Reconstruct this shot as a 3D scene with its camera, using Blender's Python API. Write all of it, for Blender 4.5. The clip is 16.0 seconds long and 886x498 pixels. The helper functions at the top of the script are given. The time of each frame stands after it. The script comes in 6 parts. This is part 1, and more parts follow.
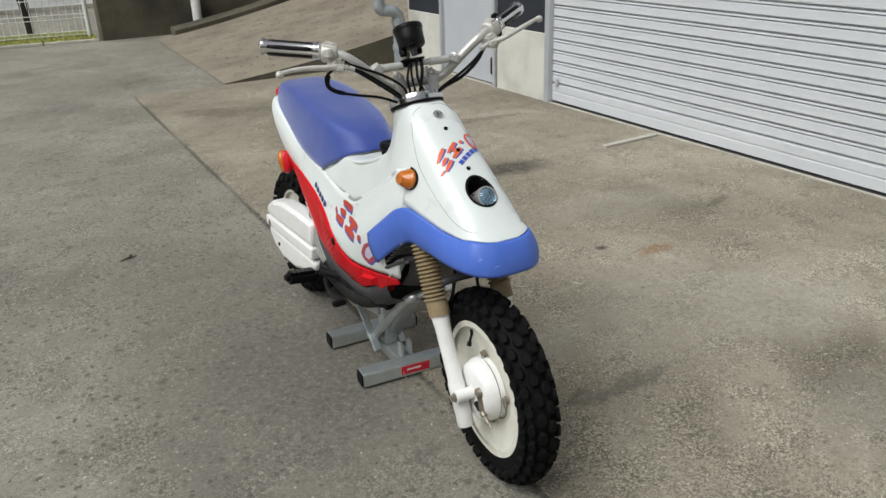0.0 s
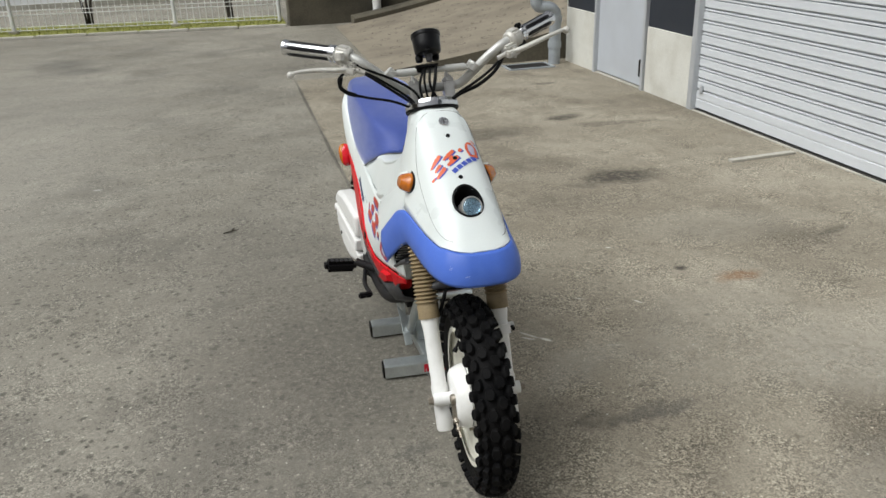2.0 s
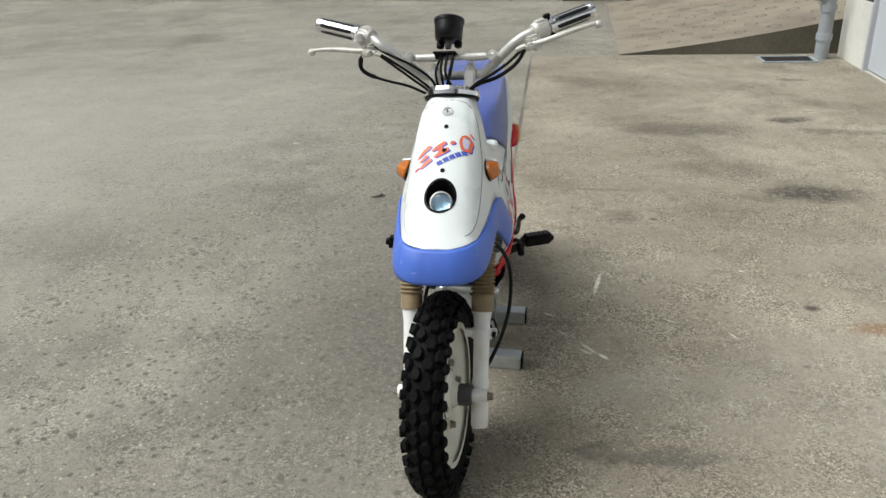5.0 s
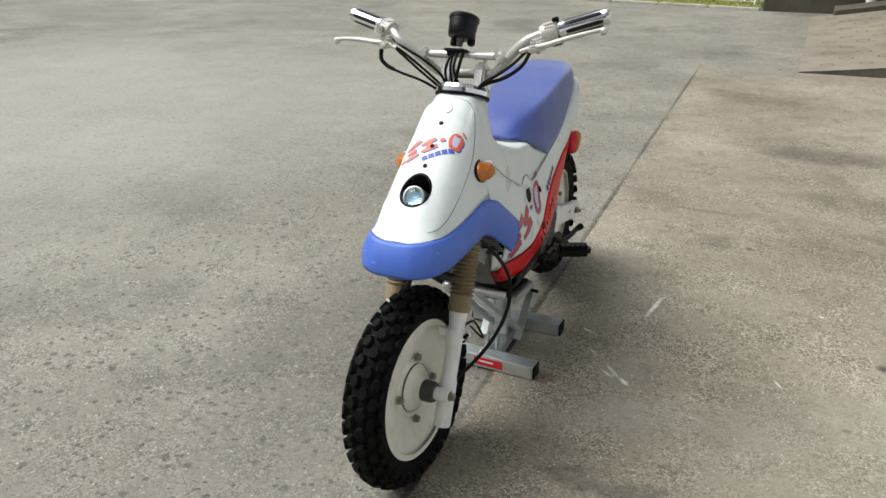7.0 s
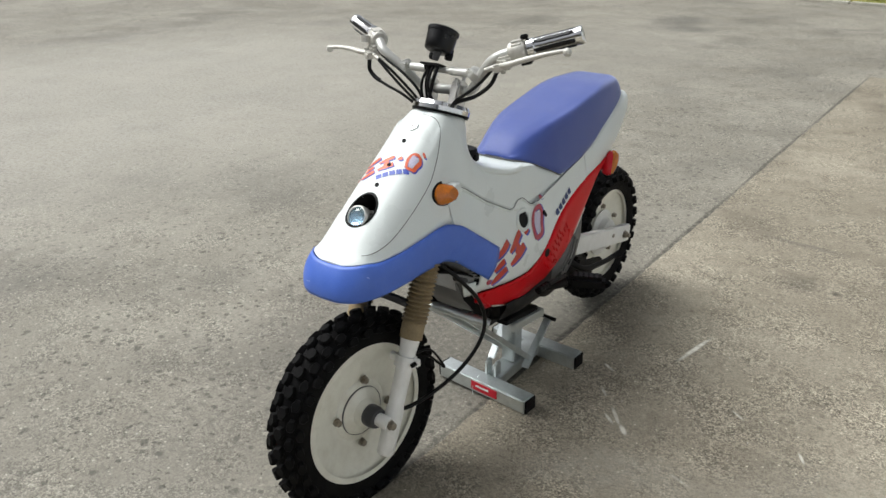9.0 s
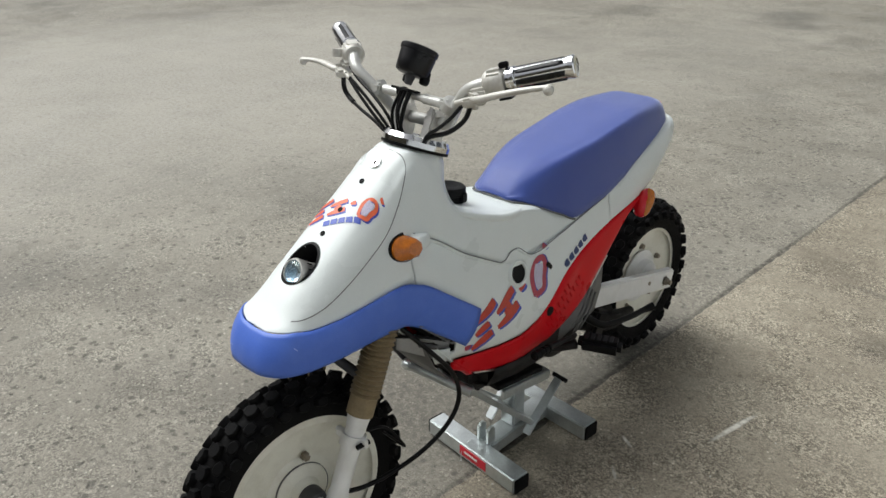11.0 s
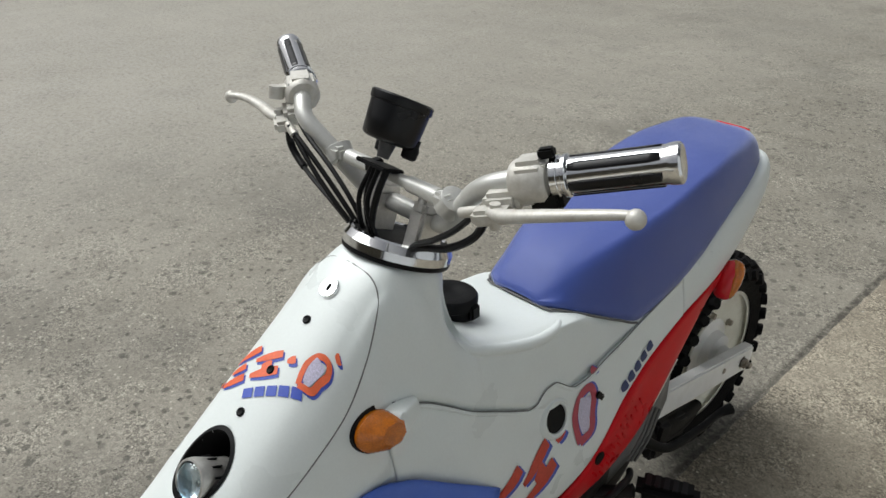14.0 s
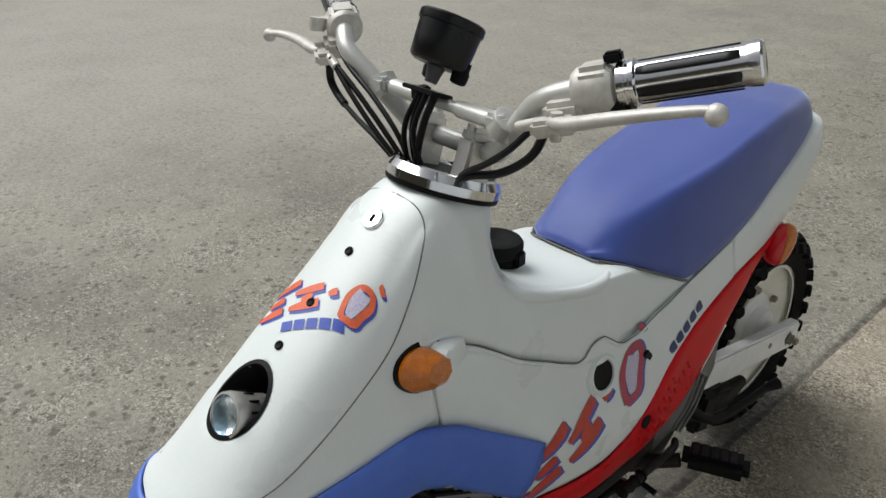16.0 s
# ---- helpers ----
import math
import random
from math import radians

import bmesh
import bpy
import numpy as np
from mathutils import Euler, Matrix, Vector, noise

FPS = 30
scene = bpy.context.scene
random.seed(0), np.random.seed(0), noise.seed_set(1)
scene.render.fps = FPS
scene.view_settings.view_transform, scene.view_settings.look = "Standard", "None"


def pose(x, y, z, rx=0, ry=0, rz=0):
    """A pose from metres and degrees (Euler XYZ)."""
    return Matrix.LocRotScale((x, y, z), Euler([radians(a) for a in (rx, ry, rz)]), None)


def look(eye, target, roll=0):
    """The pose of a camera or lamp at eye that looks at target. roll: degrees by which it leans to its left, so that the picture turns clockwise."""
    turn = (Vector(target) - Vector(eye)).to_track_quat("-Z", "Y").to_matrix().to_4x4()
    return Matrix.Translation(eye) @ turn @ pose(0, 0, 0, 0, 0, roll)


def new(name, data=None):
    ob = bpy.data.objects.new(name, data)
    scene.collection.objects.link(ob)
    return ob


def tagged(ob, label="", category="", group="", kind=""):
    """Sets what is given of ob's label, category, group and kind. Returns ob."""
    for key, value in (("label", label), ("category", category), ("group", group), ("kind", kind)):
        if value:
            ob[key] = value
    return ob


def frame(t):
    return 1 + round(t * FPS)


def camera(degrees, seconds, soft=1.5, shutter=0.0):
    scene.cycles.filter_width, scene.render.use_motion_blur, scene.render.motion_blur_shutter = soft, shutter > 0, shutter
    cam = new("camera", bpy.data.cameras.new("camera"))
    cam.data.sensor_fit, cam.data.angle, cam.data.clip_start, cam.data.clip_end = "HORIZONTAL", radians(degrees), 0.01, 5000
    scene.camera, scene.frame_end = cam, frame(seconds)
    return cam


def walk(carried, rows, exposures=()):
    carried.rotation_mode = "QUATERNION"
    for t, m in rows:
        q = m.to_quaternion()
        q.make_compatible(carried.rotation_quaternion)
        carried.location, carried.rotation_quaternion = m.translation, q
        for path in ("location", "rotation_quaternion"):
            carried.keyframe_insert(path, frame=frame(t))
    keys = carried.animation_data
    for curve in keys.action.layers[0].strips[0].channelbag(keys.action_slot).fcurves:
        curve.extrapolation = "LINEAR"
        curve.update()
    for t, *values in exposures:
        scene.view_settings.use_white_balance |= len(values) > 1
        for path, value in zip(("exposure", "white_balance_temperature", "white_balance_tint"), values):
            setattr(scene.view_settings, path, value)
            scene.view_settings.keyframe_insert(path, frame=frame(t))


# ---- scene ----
cam = camera(57.9, 16.0)
PATH = [
    (0, (-0.927, -1.375, 1.305), (-0.014, 0.224, 0.524), -1.9),
    (0.5, (-0.836, -1.412, 1.287), (-0.019, 0.238, 0.506), -1.9),
    (1, (-0.714, -1.462, 1.306), (-0.001, 0.235, 0.523), -1.9),
    (1.5, (-0.632, -1.506, 1.327), (-0.029, 0.232, 0.541), -1.8),
    (2, (-0.511, -1.569, 1.332), (-0.024, 0.205, 0.546), -1.8),
    (2.5, (-0.364, -1.664, 1.342), (0.007, 0.137, 0.555), -1.7),
    (3, (-0.265, -1.688, 1.331), (-0.007, 0.13, 0.538), -1.7),
    (3.5, (-0.139, -1.661, 1.326), (0.004, 0.163, 0.52), -1.8),
    (4, (-0.03, -1.627, 1.337), (-0.008, 0.199, 0.521), -2.0),
    (4.2, (0.007, -1.606, 1.339), (-0.023, 0.217, 0.517), -2.1),
    (6.3, (0.583, -1.533, 1.314), (0.044, 0.215, 0.505), -0.9),
    (6.5, (0.622, -1.512, 1.321), (0.038, 0.221, 0.51), -0.8),
    (7, (0.691, -1.452, 1.321), (-0.006, 0.235, 0.504), -0.5),
    (7.5, (0.826, -1.377, 1.332), (0.007, 0.252, 0.508), -0.6),
    (8, (0.968, -1.315, 1.342), (0.038, 0.251, 0.515), -0.9),
    (8.5, (1.035, -1.225, 1.33), (0.016, 0.283, 0.501), -1.1),
    (9, (1.084, -1.102, 1.35), (-0.002, 0.355, 0.515), -1.2),
    (9.2, (1.098, -1.063, 1.358), (-0.009, 0.376, 0.519), -1.1),
    (11.3, (1.053, -0.6, 1.361), (-0.21, 0.675, 0.478), -0.8),
    (11.5, (1.011, -0.56, 1.363), (-0.242, 0.716, 0.468), -0.7),
    (12, (0.879, -0.486, 1.382), (-0.351, 0.793, 0.459), -0.7),
    (12.5, (0.804, -0.448, 1.383), (-0.411, 0.827, 0.435), -0.7),
    (13, (0.746, -0.378, 1.365), (-0.469, 0.885, 0.4), -0.8),
    (13.5, (0.683, -0.284, 1.35), (-0.543, 0.958, 0.373), -0.9),
    (14, (0.638, -0.195, 1.339), (-0.603, 1.026, 0.355), -1.0),
    (14.5, (0.616, -0.157, 1.326), (-0.638, 1.051, 0.343), -1.1),
    (15, (0.609, -0.168, 1.316), (-0.656, 1.034, 0.338), -1.1),
    (15.5, (0.614, -0.19, 1.285), (-0.662, 1.005, 0.313), -1.1),
    (16, (0.615, -0.218, 1.244), (-0.667, 0.973, 0.277), -1.1),
]
walk(cam, [(t, look(eye, target, roll)) for t, eye, target, roll in PATH],
     exposures=[(0.0, -0.14), (1.8, -0.07), (4.2, 0.11), (6.5, 0.33), (9.2, 0.29), (12.0, 0.07), (16.0, -0.08)])

# ---- world and light: a bright overcast day, the building shades one side ----
SUN_ELEVATION, SUN_ROTATION = radians(55), radians(259)
world = bpy.data.worlds.new("overcast_sky")
scene.world = world
world.use_nodes = True
wn, wl = world.node_tree.nodes, world.node_tree.links
sky = wn.new("ShaderNodeTexSky")
sky.sky_type, sky.sun_disc = "NISHITA", False
sky.sun_elevation, sky.sun_rotation = SUN_ELEVATION, SUN_ROTATION
sky.air_density, sky.dust_density, sky.ozone_density = 1.0, 6.0, 1.0
soft_sky = wn.new("ShaderNodeHueSaturation")
soft_sky.inputs["Saturation"].default_value = 0.25
wl.new(sky.outputs[0], soft_sky.inputs["Color"])
wl.new(soft_sky.outputs[0], wn["Background"].inputs["Color"])
wn["Background"].inputs["Strength"].default_value = 0.078
sun_data = bpy.data.lights.new("sun", "SUN")
sun_data.energy, sun_data.angle, sun_data.color = 2.6, radians(50), (0.962, 1.0, 1.0)
sun = new("sun", sun_data)
sun.matrix_world = look((-5.8, -0.5, 8.6), (0, 0.6, 0))


# ---- materials ----
def mat(name, base, rough=0.5, metal=0.0, vary=0.12, scale=40.0, fine=300.0, bump=0.0, bump_scale=200.0,
        coat=0.0, stain=None, stain_scale=2.0, stain_amount=0.4, transmission=0.0, ior=1.45, rough_vary=0.1, spec=0.5):
    """A surface with variation at two scales, wear in the gloss, and fine relief."""
    m = bpy.data.materials.new(name)
    m.use_nodes = True
    n, l = m.node_tree.nodes, m.node_tree.links
    b = n["Principled BSDF"]
    b.inputs["Metallic"].default_value = metal
    b.inputs["Coat Weight"].default_value = coat
    b.inputs["Transmission Weight"].default_value = transmission
    b.inputs["IOR"].default_value = ior
    b.inputs["Specular IOR Level"].default_value = spec
    geo = n.new("ShaderNodeNewGeometry")
    n1, n2 = n.new("ShaderNodeTexNoise"), n.new("ShaderNodeTexNoise")
    for k, sc in ((n1, scale), (n2, fine)):
        k.inputs["Scale"].default_value = sc
        k.inputs["Detail"].default_value = 5.0
        l.new(geo.outputs["Position"], k.inputs["Vector"])
    mixn = n.new("ShaderNodeMath")
    mixn.operation = "ADD"
    l.new(n1.outputs["Fac"], mixn.inputs[0])
    l.new(n2.outputs["Fac"], mixn.inputs[1])
    ramp = n.new("ShaderNodeMapRange")
    ramp.inputs["From Min"].default_value, ramp.inputs["From Max"].default_value = 0.6, 1.4
    ramp.inputs["To Min"].default_value, ramp.inputs["To Max"].default_value = 1 - vary, 1 + vary
    l.new(mixn.outputs[0], ramp.inputs["Value"])
    col = n.new("ShaderNodeMix")
    col.data_type, col.blend_type = "RGBA", "MULTIPLY"
    col.inputs["Factor"].default_value = 1.0
    col.inputs["A"].default_value = (*base, 1)
    l.new(ramp.outputs[0], col.inputs["B"])
    out = col.outputs["Result"]
    if stain:
        n3 = n.new("ShaderNodeTexNoise")
        n3.inputs["Scale"].default_value, n3.inputs["Detail"].default_value, n3.inputs["Roughness"].default_value = stain_scale, 6.0, 0.6
        l.new(geo.outputs["Position"], n3.inputs["Vector"])
        sr = n.new("ShaderNodeMapRange")
        sr.inputs["From Min"].default_value, sr.inputs["From Max"].default_value = 0.45, 0.72
        sr.inputs["To Max"].default_value = stain_amount
        l.new(n3.outputs["Fac"], sr.inputs["Value"])
        sm = n.new("ShaderNodeMix")
        sm.data_type = "RGBA"
        sm.inputs["B"].default_value = (*stain, 1)
        l.new(sr.outputs[0], sm.inputs["Factor"])
        l.new(out, sm.inputs["A"])
        out = sm.outputs["Result"]
    l.new(out, b.inputs["Base Color"])
    rr = n.new("ShaderNodeMapRange")
    rr.inputs["To Min"].default_value, rr.inputs["To Max"].default_value = max(0.02, rough - rough_vary), min(1.0, rough + rough_vary)
    l.new(n1.outputs["Fac"], rr.inputs["Value"])
    l.new(rr.outputs[0], b.inputs["Roughness"])
    if bump:
        n4 = n.new("ShaderNodeTexNoise")
        n4.inputs["Scale"].default_value, n4.inputs["Detail"].default_value = bump_scale, 4.0
        l.new(geo.outputs["Position"], n4.inputs["Vector"])
        bp = n.new("ShaderNodeBump")
        bp.inputs["Strength"].default_value, bp.inputs["Distance"].default_value = bump, 0.003
        l.new(n4.outputs["Fac"], bp.inputs["Height"])
        l.new(bp.outputs[0], b.inputs["Normal"])
    return m


WHITE = mat("white_plastic", (0.735, 0.78, 0.765), 0.30, vary=0.03, scale=9, stain=(0.62, 0.60, 0.54), stain_scale=7, stain_amount=0.12, bump=0.03, bump_scale=900)
WHITE_PAINT = mat("white_paint", (0.83, 0.83, 0.81), 0.35, vary=0.04, scale=30, stain=(0.5, 0.48, 0.42), stain_scale=25, stain_amount=0.2)
CREAM = mat("cream_paint", (0.78, 0.77, 0.68), 0.42, vary=0.05, scale=30, stain=(0.5, 0.46, 0.36), stain_scale=22, stain_amount=0.35)
BLUE = mat("blue_plastic", (0.070, 0.155, 0.58), 0.42, spec=0.5, vary=0.05, scale=20, stain=(0.13, 0.24, 0.66), stain_scale=30, stain_amount=0.22, bump=0.05, bump_scale=1200)
SEAT_BLUE = mat("blue_vinyl", (0.027, 0.062, 0.31), 0.50, spec=0.7, vary=0.05, scale=16, bump=0.22, bump_scale=1500, stain=(0.040, 0.090, 0.36), stain_scale=12, stain_amount=0.2)
vinyl = SEAT_BLUE.node_tree.nodes["Principled BSDF"]
vinyl.inputs["Sheen Weight"].default_value, vinyl.inputs["Sheen Roughness"].default_value = 0.75, 0.44
vinyl.inputs["Sheen Tint"].default_value = (0.80, 0.84, 1.0, 1)
RED = mat("red_plastic", (0.60, 0.007, 0.014), 0.30, spec=0.14, vary=0.07, scale=20, bump=0.04, bump_scale=800, stain=(0.4, 0.02, 0.02), stain_scale=18, stain_amount=0.25)
RED_LENS = mat("red_lens", (0.65, 0.01, 0.02), 0.15, vary=0.05, coat=0.5)
AMBER = mat("amber_lens", (0.50, 0.135, 0.004), 0.10, vary=0.35, scale=90, fine=500, coat=0.6, bump=0.35, bump_scale=420)
BLACK = mat("black_plastic", (0.006, 0.006, 0.0065), 0.48, spec=0.14, vary=0.2, bump=0.08, bump_scale=900)
BLACK_GLOSS = mat("black_gloss", (0.006, 0.006, 0.007), 0.30, spec=0.34, vary=0.1)
RUBBER = mat("tyre_rubber", (0.006, 0.006, 0.0064), 0.66, spec=0.09, vary=0.3, scale=60, bump=0.25, bump_scale=500, stain=(0.022, 0.020, 0.018), stain_scale=14, stain_amount=0.3)
GREY = mat("grey_plastic", (0.055, 0.055, 0.058), 0.5, vary=0.15, bump=0.08, bump_scale=700)
SHIELD = mat("pale_grey_plastic", (0.13, 0.13, 0.127), 0.5, vary=0.12, scale=20, stain=(0.13, 0.12, 0.11), stain_scale=14, stain_amount=0.5)
SHIELD_PALE = mat("light_grey_plastic", (0.34, 0.34, 0.335), 0.5, vary=0.12, scale=20, stain=(0.25, 0.24, 0.22), stain_scale=14, stain_amount=0.5)
STEEL = mat("galvanised_steel", (0.62, 0.66, 0.66), 0.36, 0.8, vary=0.16, scale=35, stain=(0.42, 0.45, 0.45), stain_scale=18, stain_amount=0.4, rough_vary=0.15)
ALLOY = mat("cast_alloy", (0.62, 0.61, 0.58), 0.38, 0.75, vary=0.12, scale=60, stain=(0.35, 0.33, 0.30), stain_scale=45, stain_amount=0.4, bump=0.06, bump_scale=1500)
SILVER = mat("silver_paint", (0.60, 0.60, 0.57), 0.35, 0.35, vary=0.06, scale=50, stain=(0.4, 0.38, 0.34), stain_scale=50, stain_amount=0.3)
CONTROL = mat("painted_alloy", (0.60, 0.585, 0.54), 0.45, 0.25, vary=0.10, scale=60, stain=(0.30, 0.26, 0.20), stain_scale=55, stain_amount=0.45, bump=0.05, bump_scale=900)
CHROME = mat("chrome", (0.80, 0.81, 0.82), 0.15, 1.0, vary=0.03, rough_vary=0.05)
POLISHED = mat("polished_chrome", (0.74, 0.75, 0.76), 0.11, 1.0, vary=0.03, rough_vary=0.02)
ENGINE = mat("engine_metal", (0.016, 0.016, 0.017), 0.58, 0.25, spec=0.3, vary=0.35, scale=50, stain=(0.045, 0.038, 0.032), stain_scale=30, stain_amount=0.5, bump=0.1)
BOOT = mat("fork_boot_rubber", (0.27, 0.205, 0.115), 0.62, vary=0.18, scale=60, stain=(0.15, 0.11, 0.06), stain_scale=35, stain_amount=0.5, bump=0.1)
LAMP_GLASS = mat("lamp_glass", (0.74, 0.90, 1.0), 0.03, vary=0.02, transmission=1.0, bump=0.12, bump_scale=300, rough_vary=0.02)
REFLECTOR = mat("lamp_reflector", (0.70, 0.76, 0.79), 0.22, 1.0, vary=0.05, scale=200, bump=0.5, bump_scale=260)
DECAL_RED = mat("decal_orange_red", (0.76, 0.145, 0.06), 0.4, vary=0.15, scale=60)
DECAL_SIDE = mat("decal_dark_red", (0.52, 0.060, 0.035), 0.4, vary=0.2, scale=60)
DECAL_BLUE = mat("decal_blue", (0.06, 0.10, 0.45), 0.4, vary=0.1)
DECAL_NAVY = mat("decal_navy", (0.025, 0.045, 0.14), 0.4, vary=0.1)
DECAL_PALE = mat("decal_pale_dots", (0.55, 0.52, 0.66), 0.4, vary=0.3, scale=400, fine=900)
DECAL_MAROON = mat("decal_maroon", (0.42, 0.06, 0.09), 0.4, vary=0.15, scale=80)
SEAM = mat("seam_shadow_gap", (0.16, 0.16, 0.155), 0.7)
BOLT = mat("zinc_bolt", (0.33, 0.30, 0.25), 0.45, 0.7, vary=0.25, scale=200, stain=(0.2, 0.12, 0.06), stain_scale=90, stain_amount=0.5)
CABLE = mat("black_cable", (0.006, 0.006, 0.0065), 0.42, spec=0.2, vary=0.15)
STICKER = mat("red_sticker", (0.60, 0.02, 0.04), 0.35, vary=0.05)
STICKER_WHITE = mat("sticker_white", (0.75, 0.72, 0.7), 0.4, vary=0.05)
RING = mat("ramp_ring", (0.05, 0.043, 0.033), 0.9, vary=0.35, scale=3, fine=50)
RAMP = mat("ramp_concrete", (0.255, 0.222, 0.168), 0.88, vary=0.2, scale=5, fine=60, bump=0.3, bump_scale=60, stain=(0.11, 0.09, 0.07), stain_scale=1.4, stain_amount=0.6)
DARK_CONCRETE = mat("weathered_concrete", (0.115, 0.102, 0.074), 0.9, vary=0.3, scale=4, fine=50, bump=0.3, bump_scale=50, stain=(0.024, 0.023, 0.019), stain_scale=1.6, stain_amount=0.75)
KERB = mat("kerb_concrete", (0.50, 0.48, 0.42), 0.85, vary=0.2, scale=10, fine=80, bump=0.3, stain=(0.15, 0.15, 0.1), stain_scale=4, stain_amount=0.5)
PLINTH = mat("plinth_render", (0.66, 0.655, 0.60), 0.8, vary=0.08, scale=9, fine=80, bump=0.3, bump_scale=60, stain=(0.42, 0.40, 0.34), stain_scale=4.5, stain_amount=0.6)
NAVY = mat("navy_cladding", (0.024, 0.029, 0.039), 0.5, vary=0.1, scale=8)
DOOR_GREY = mat("grey_door_paint", (0.50, 0.53, 0.57), 0.42, vary=0.04, scale=6, stain=(0.3, 0.31, 0.32), stain_scale=3, stain_amount=0.25)
SHUTTER = mat("shutter_steel", (0.62, 0.645, 0.67), 0.42, 0.0, vary=0.05, scale=6, stain=(0.53, 0.555, 0.58), stain_scale=5, stain_amount=0.3)
FRAME_METAL = mat("frame_aluminium", (0.50, 0.52, 0.54), 0.4, 0.3, vary=0.1, scale=12)
PIPE_GREY = mat("grey_pvc", (0.34, 0.37, 0.39), 0.5, vary=0.1, scale=10, stain=(0.16, 0.16, 0.15), stain_scale=8, stain_amount=0.4)
IRON = mat("cast_iron", (0.045, 0.043, 0.04), 0.7, 0.3, vary=0.3, scale=30)
FENCE_WHITE = mat("white_fence_coating", (0.74, 0.75, 0.73), 0.45, vary=0.05, scale=5)
FAR_WALL = mat("pale_wall_panel", (0.93, 0.95, 0.97), 0.7, vary=0.04, scale=1.5, stain=(0.6, 0.61, 0.62), stain_scale=0.8, stain_amount=0.4)
GRASS = mat("grass_blade", (0.33, 0.34, 0.075), 0.7, vary=0.35, scale=12)
SOIL = mat("verge_soil", (0.26, 0.265, 0.08), 0.95, vary=0.3, scale=15, bump=0.4)
BARK = mat("shrub_bark", (0.035, 0.028, 0.022), 0.85, vary=0.3, scale=60)
WOOD = mat("weathered_wood", (0.46, 0.44, 0.385), 0.8, vary=0.25, scale=40, bump=0.3)
LEAF_DRY = mat("dry_twig", (0.05, 0.042, 0.03), 0.85, vary=0.3)


def ground_mat(name, base, pale, dark, cell, rough, stains_and_shading, patch=0.5, pit=0.5, coarse=0.3, fleck_strength=0.7, pit_size=0.38, speckle=0.55):
    """Worn ground: stone-by-stone colour, pits, pale chips, large weathered patches and a list of
    marks with a shape of their own, some real stain, some painted light or shade
    (x, y, half length, half width, degrees, strength, colour)."""
    m = bpy.data.materials.new(name)
    m.use_nodes = True
    n, l = m.node_tree.nodes, m.node_tree.links
    b = n["Principled BSDF"]
    geo = n.new("ShaderNodeNewGeometry")

    def noise_of(scale, detail=4.0, roughness=0.55):
        k = n.new("ShaderNodeTexNoise")
        k.inputs["Scale"].default_value, k.inputs["Detail"].default_value, k.inputs["Roughness"].default_value = scale, detail, roughness
        l.new(geo.outputs["Position"], k.inputs["Vector"])
        return k

    def ranged(socket, a, c, lo, hi):
        k = n.new("ShaderNodeMapRange")
        k.interpolation_type = "SMOOTHSTEP"
        for key, value in (("From Min", a), ("From Max", c), ("To Min", lo), ("To Max", hi)):
            k.inputs[key].default_value = value
        l.new(socket, k.inputs["Value"])
        return k.outputs[0]

    def mixed(socket, colour, factor, mode="MIX"):
        k = n.new("ShaderNodeMix")
        k.data_type, k.blend_type = "RGBA", mode
        l.new(socket, k.inputs["A"])
        if isinstance(colour, tuple):
            k.inputs["B"].default_value = (*colour, 1)
        else:
            l.new(colour, k.inputs["B"])
        if isinstance(factor, float):
            k.inputs["Factor"].default_value = factor
        else:
            l.new(factor, k.inputs["Factor"])
        return k.outputs["Result"]

    rgb = n.new("ShaderNodeRGB")
    rgb.outputs[0].default_value = (*base, 1)
    out = rgb.outputs[0]
    out = mixed(out, pale, ranged(noise_of(0.9, 6, 0.6).outputs["Fac"], 0.40, 0.66, 0.0, patch + 0.25))
    out = mixed(out, dark, ranged(noise_of(1.3, 4, 0.55).outputs["Fac"], 0.48, 0.72, 0.0, patch + 0.2))
    out = mixed(out, dark, ranged(noise_of(7.0, 6, 0.65).outputs["Fac"], 0.46, 0.78, 0.0, 0.55))
    vor = n.new("ShaderNodeTexVoronoi")
    vor.inputs["Scale"].default_value = cell
    l.new(geo.outputs["Position"], vor.inputs["Vector"])
    sep = n.new("ShaderNodeSeparateColor")
    l.new(vor.outputs["Color"], sep.inputs[0])
    where = noise_of(5.5, 4, 0.6)
    wild = ranged(where.outputs["Fac"], 0.36, 0.66, 0.25, 1.0)
    grain = ranged(sep.outputs[0], 0.0, 1.0, 1 - coarse, 1 + coarse)
    out = mixed(out, grain, wild, "MULTIPLY")
    speck = noise_of(cell * 1.5, 4, 0.65)
    out = mixed(out, ranged(speck.outputs["Fac"], 0.34, 0.66, 1 - speckle, 1 + speckle), wild, "MULTIPLY")
    pits = noise_of(cell * pit_size, 5, 0.75)
    out = mixed(out, tuple(0.45 * v for v in dark), ranged(pits.outputs["Fac"], 0.590, 0.640, 0.0, pit))
    chips = n.new("ShaderNodeTexVoronoi")
    chips.inputs["Scale"].default_value = cell * 0.55
    l.new(geo.outputs["Position"], chips.inputs["Vector"])
    csep = n.new("ShaderNodeSeparateColor")
    l.new(chips.outputs["Color"], csep.inputs[0])
    chip = n.new("ShaderNodeMath")
    chip.operation = "MULTIPLY"
    l.new(ranged(csep.outputs[1], 0.955, 0.965, 0.0, 1.0), chip.inputs[0])
    l.new(ranged(chips.outputs["Distance"], 0.22, 0.36, 1.0, 0.0), chip.inputs[1])
    out = mixed(out, tuple(min(0.6, 1.55 * v) for v in pale), chip.outputs[0])
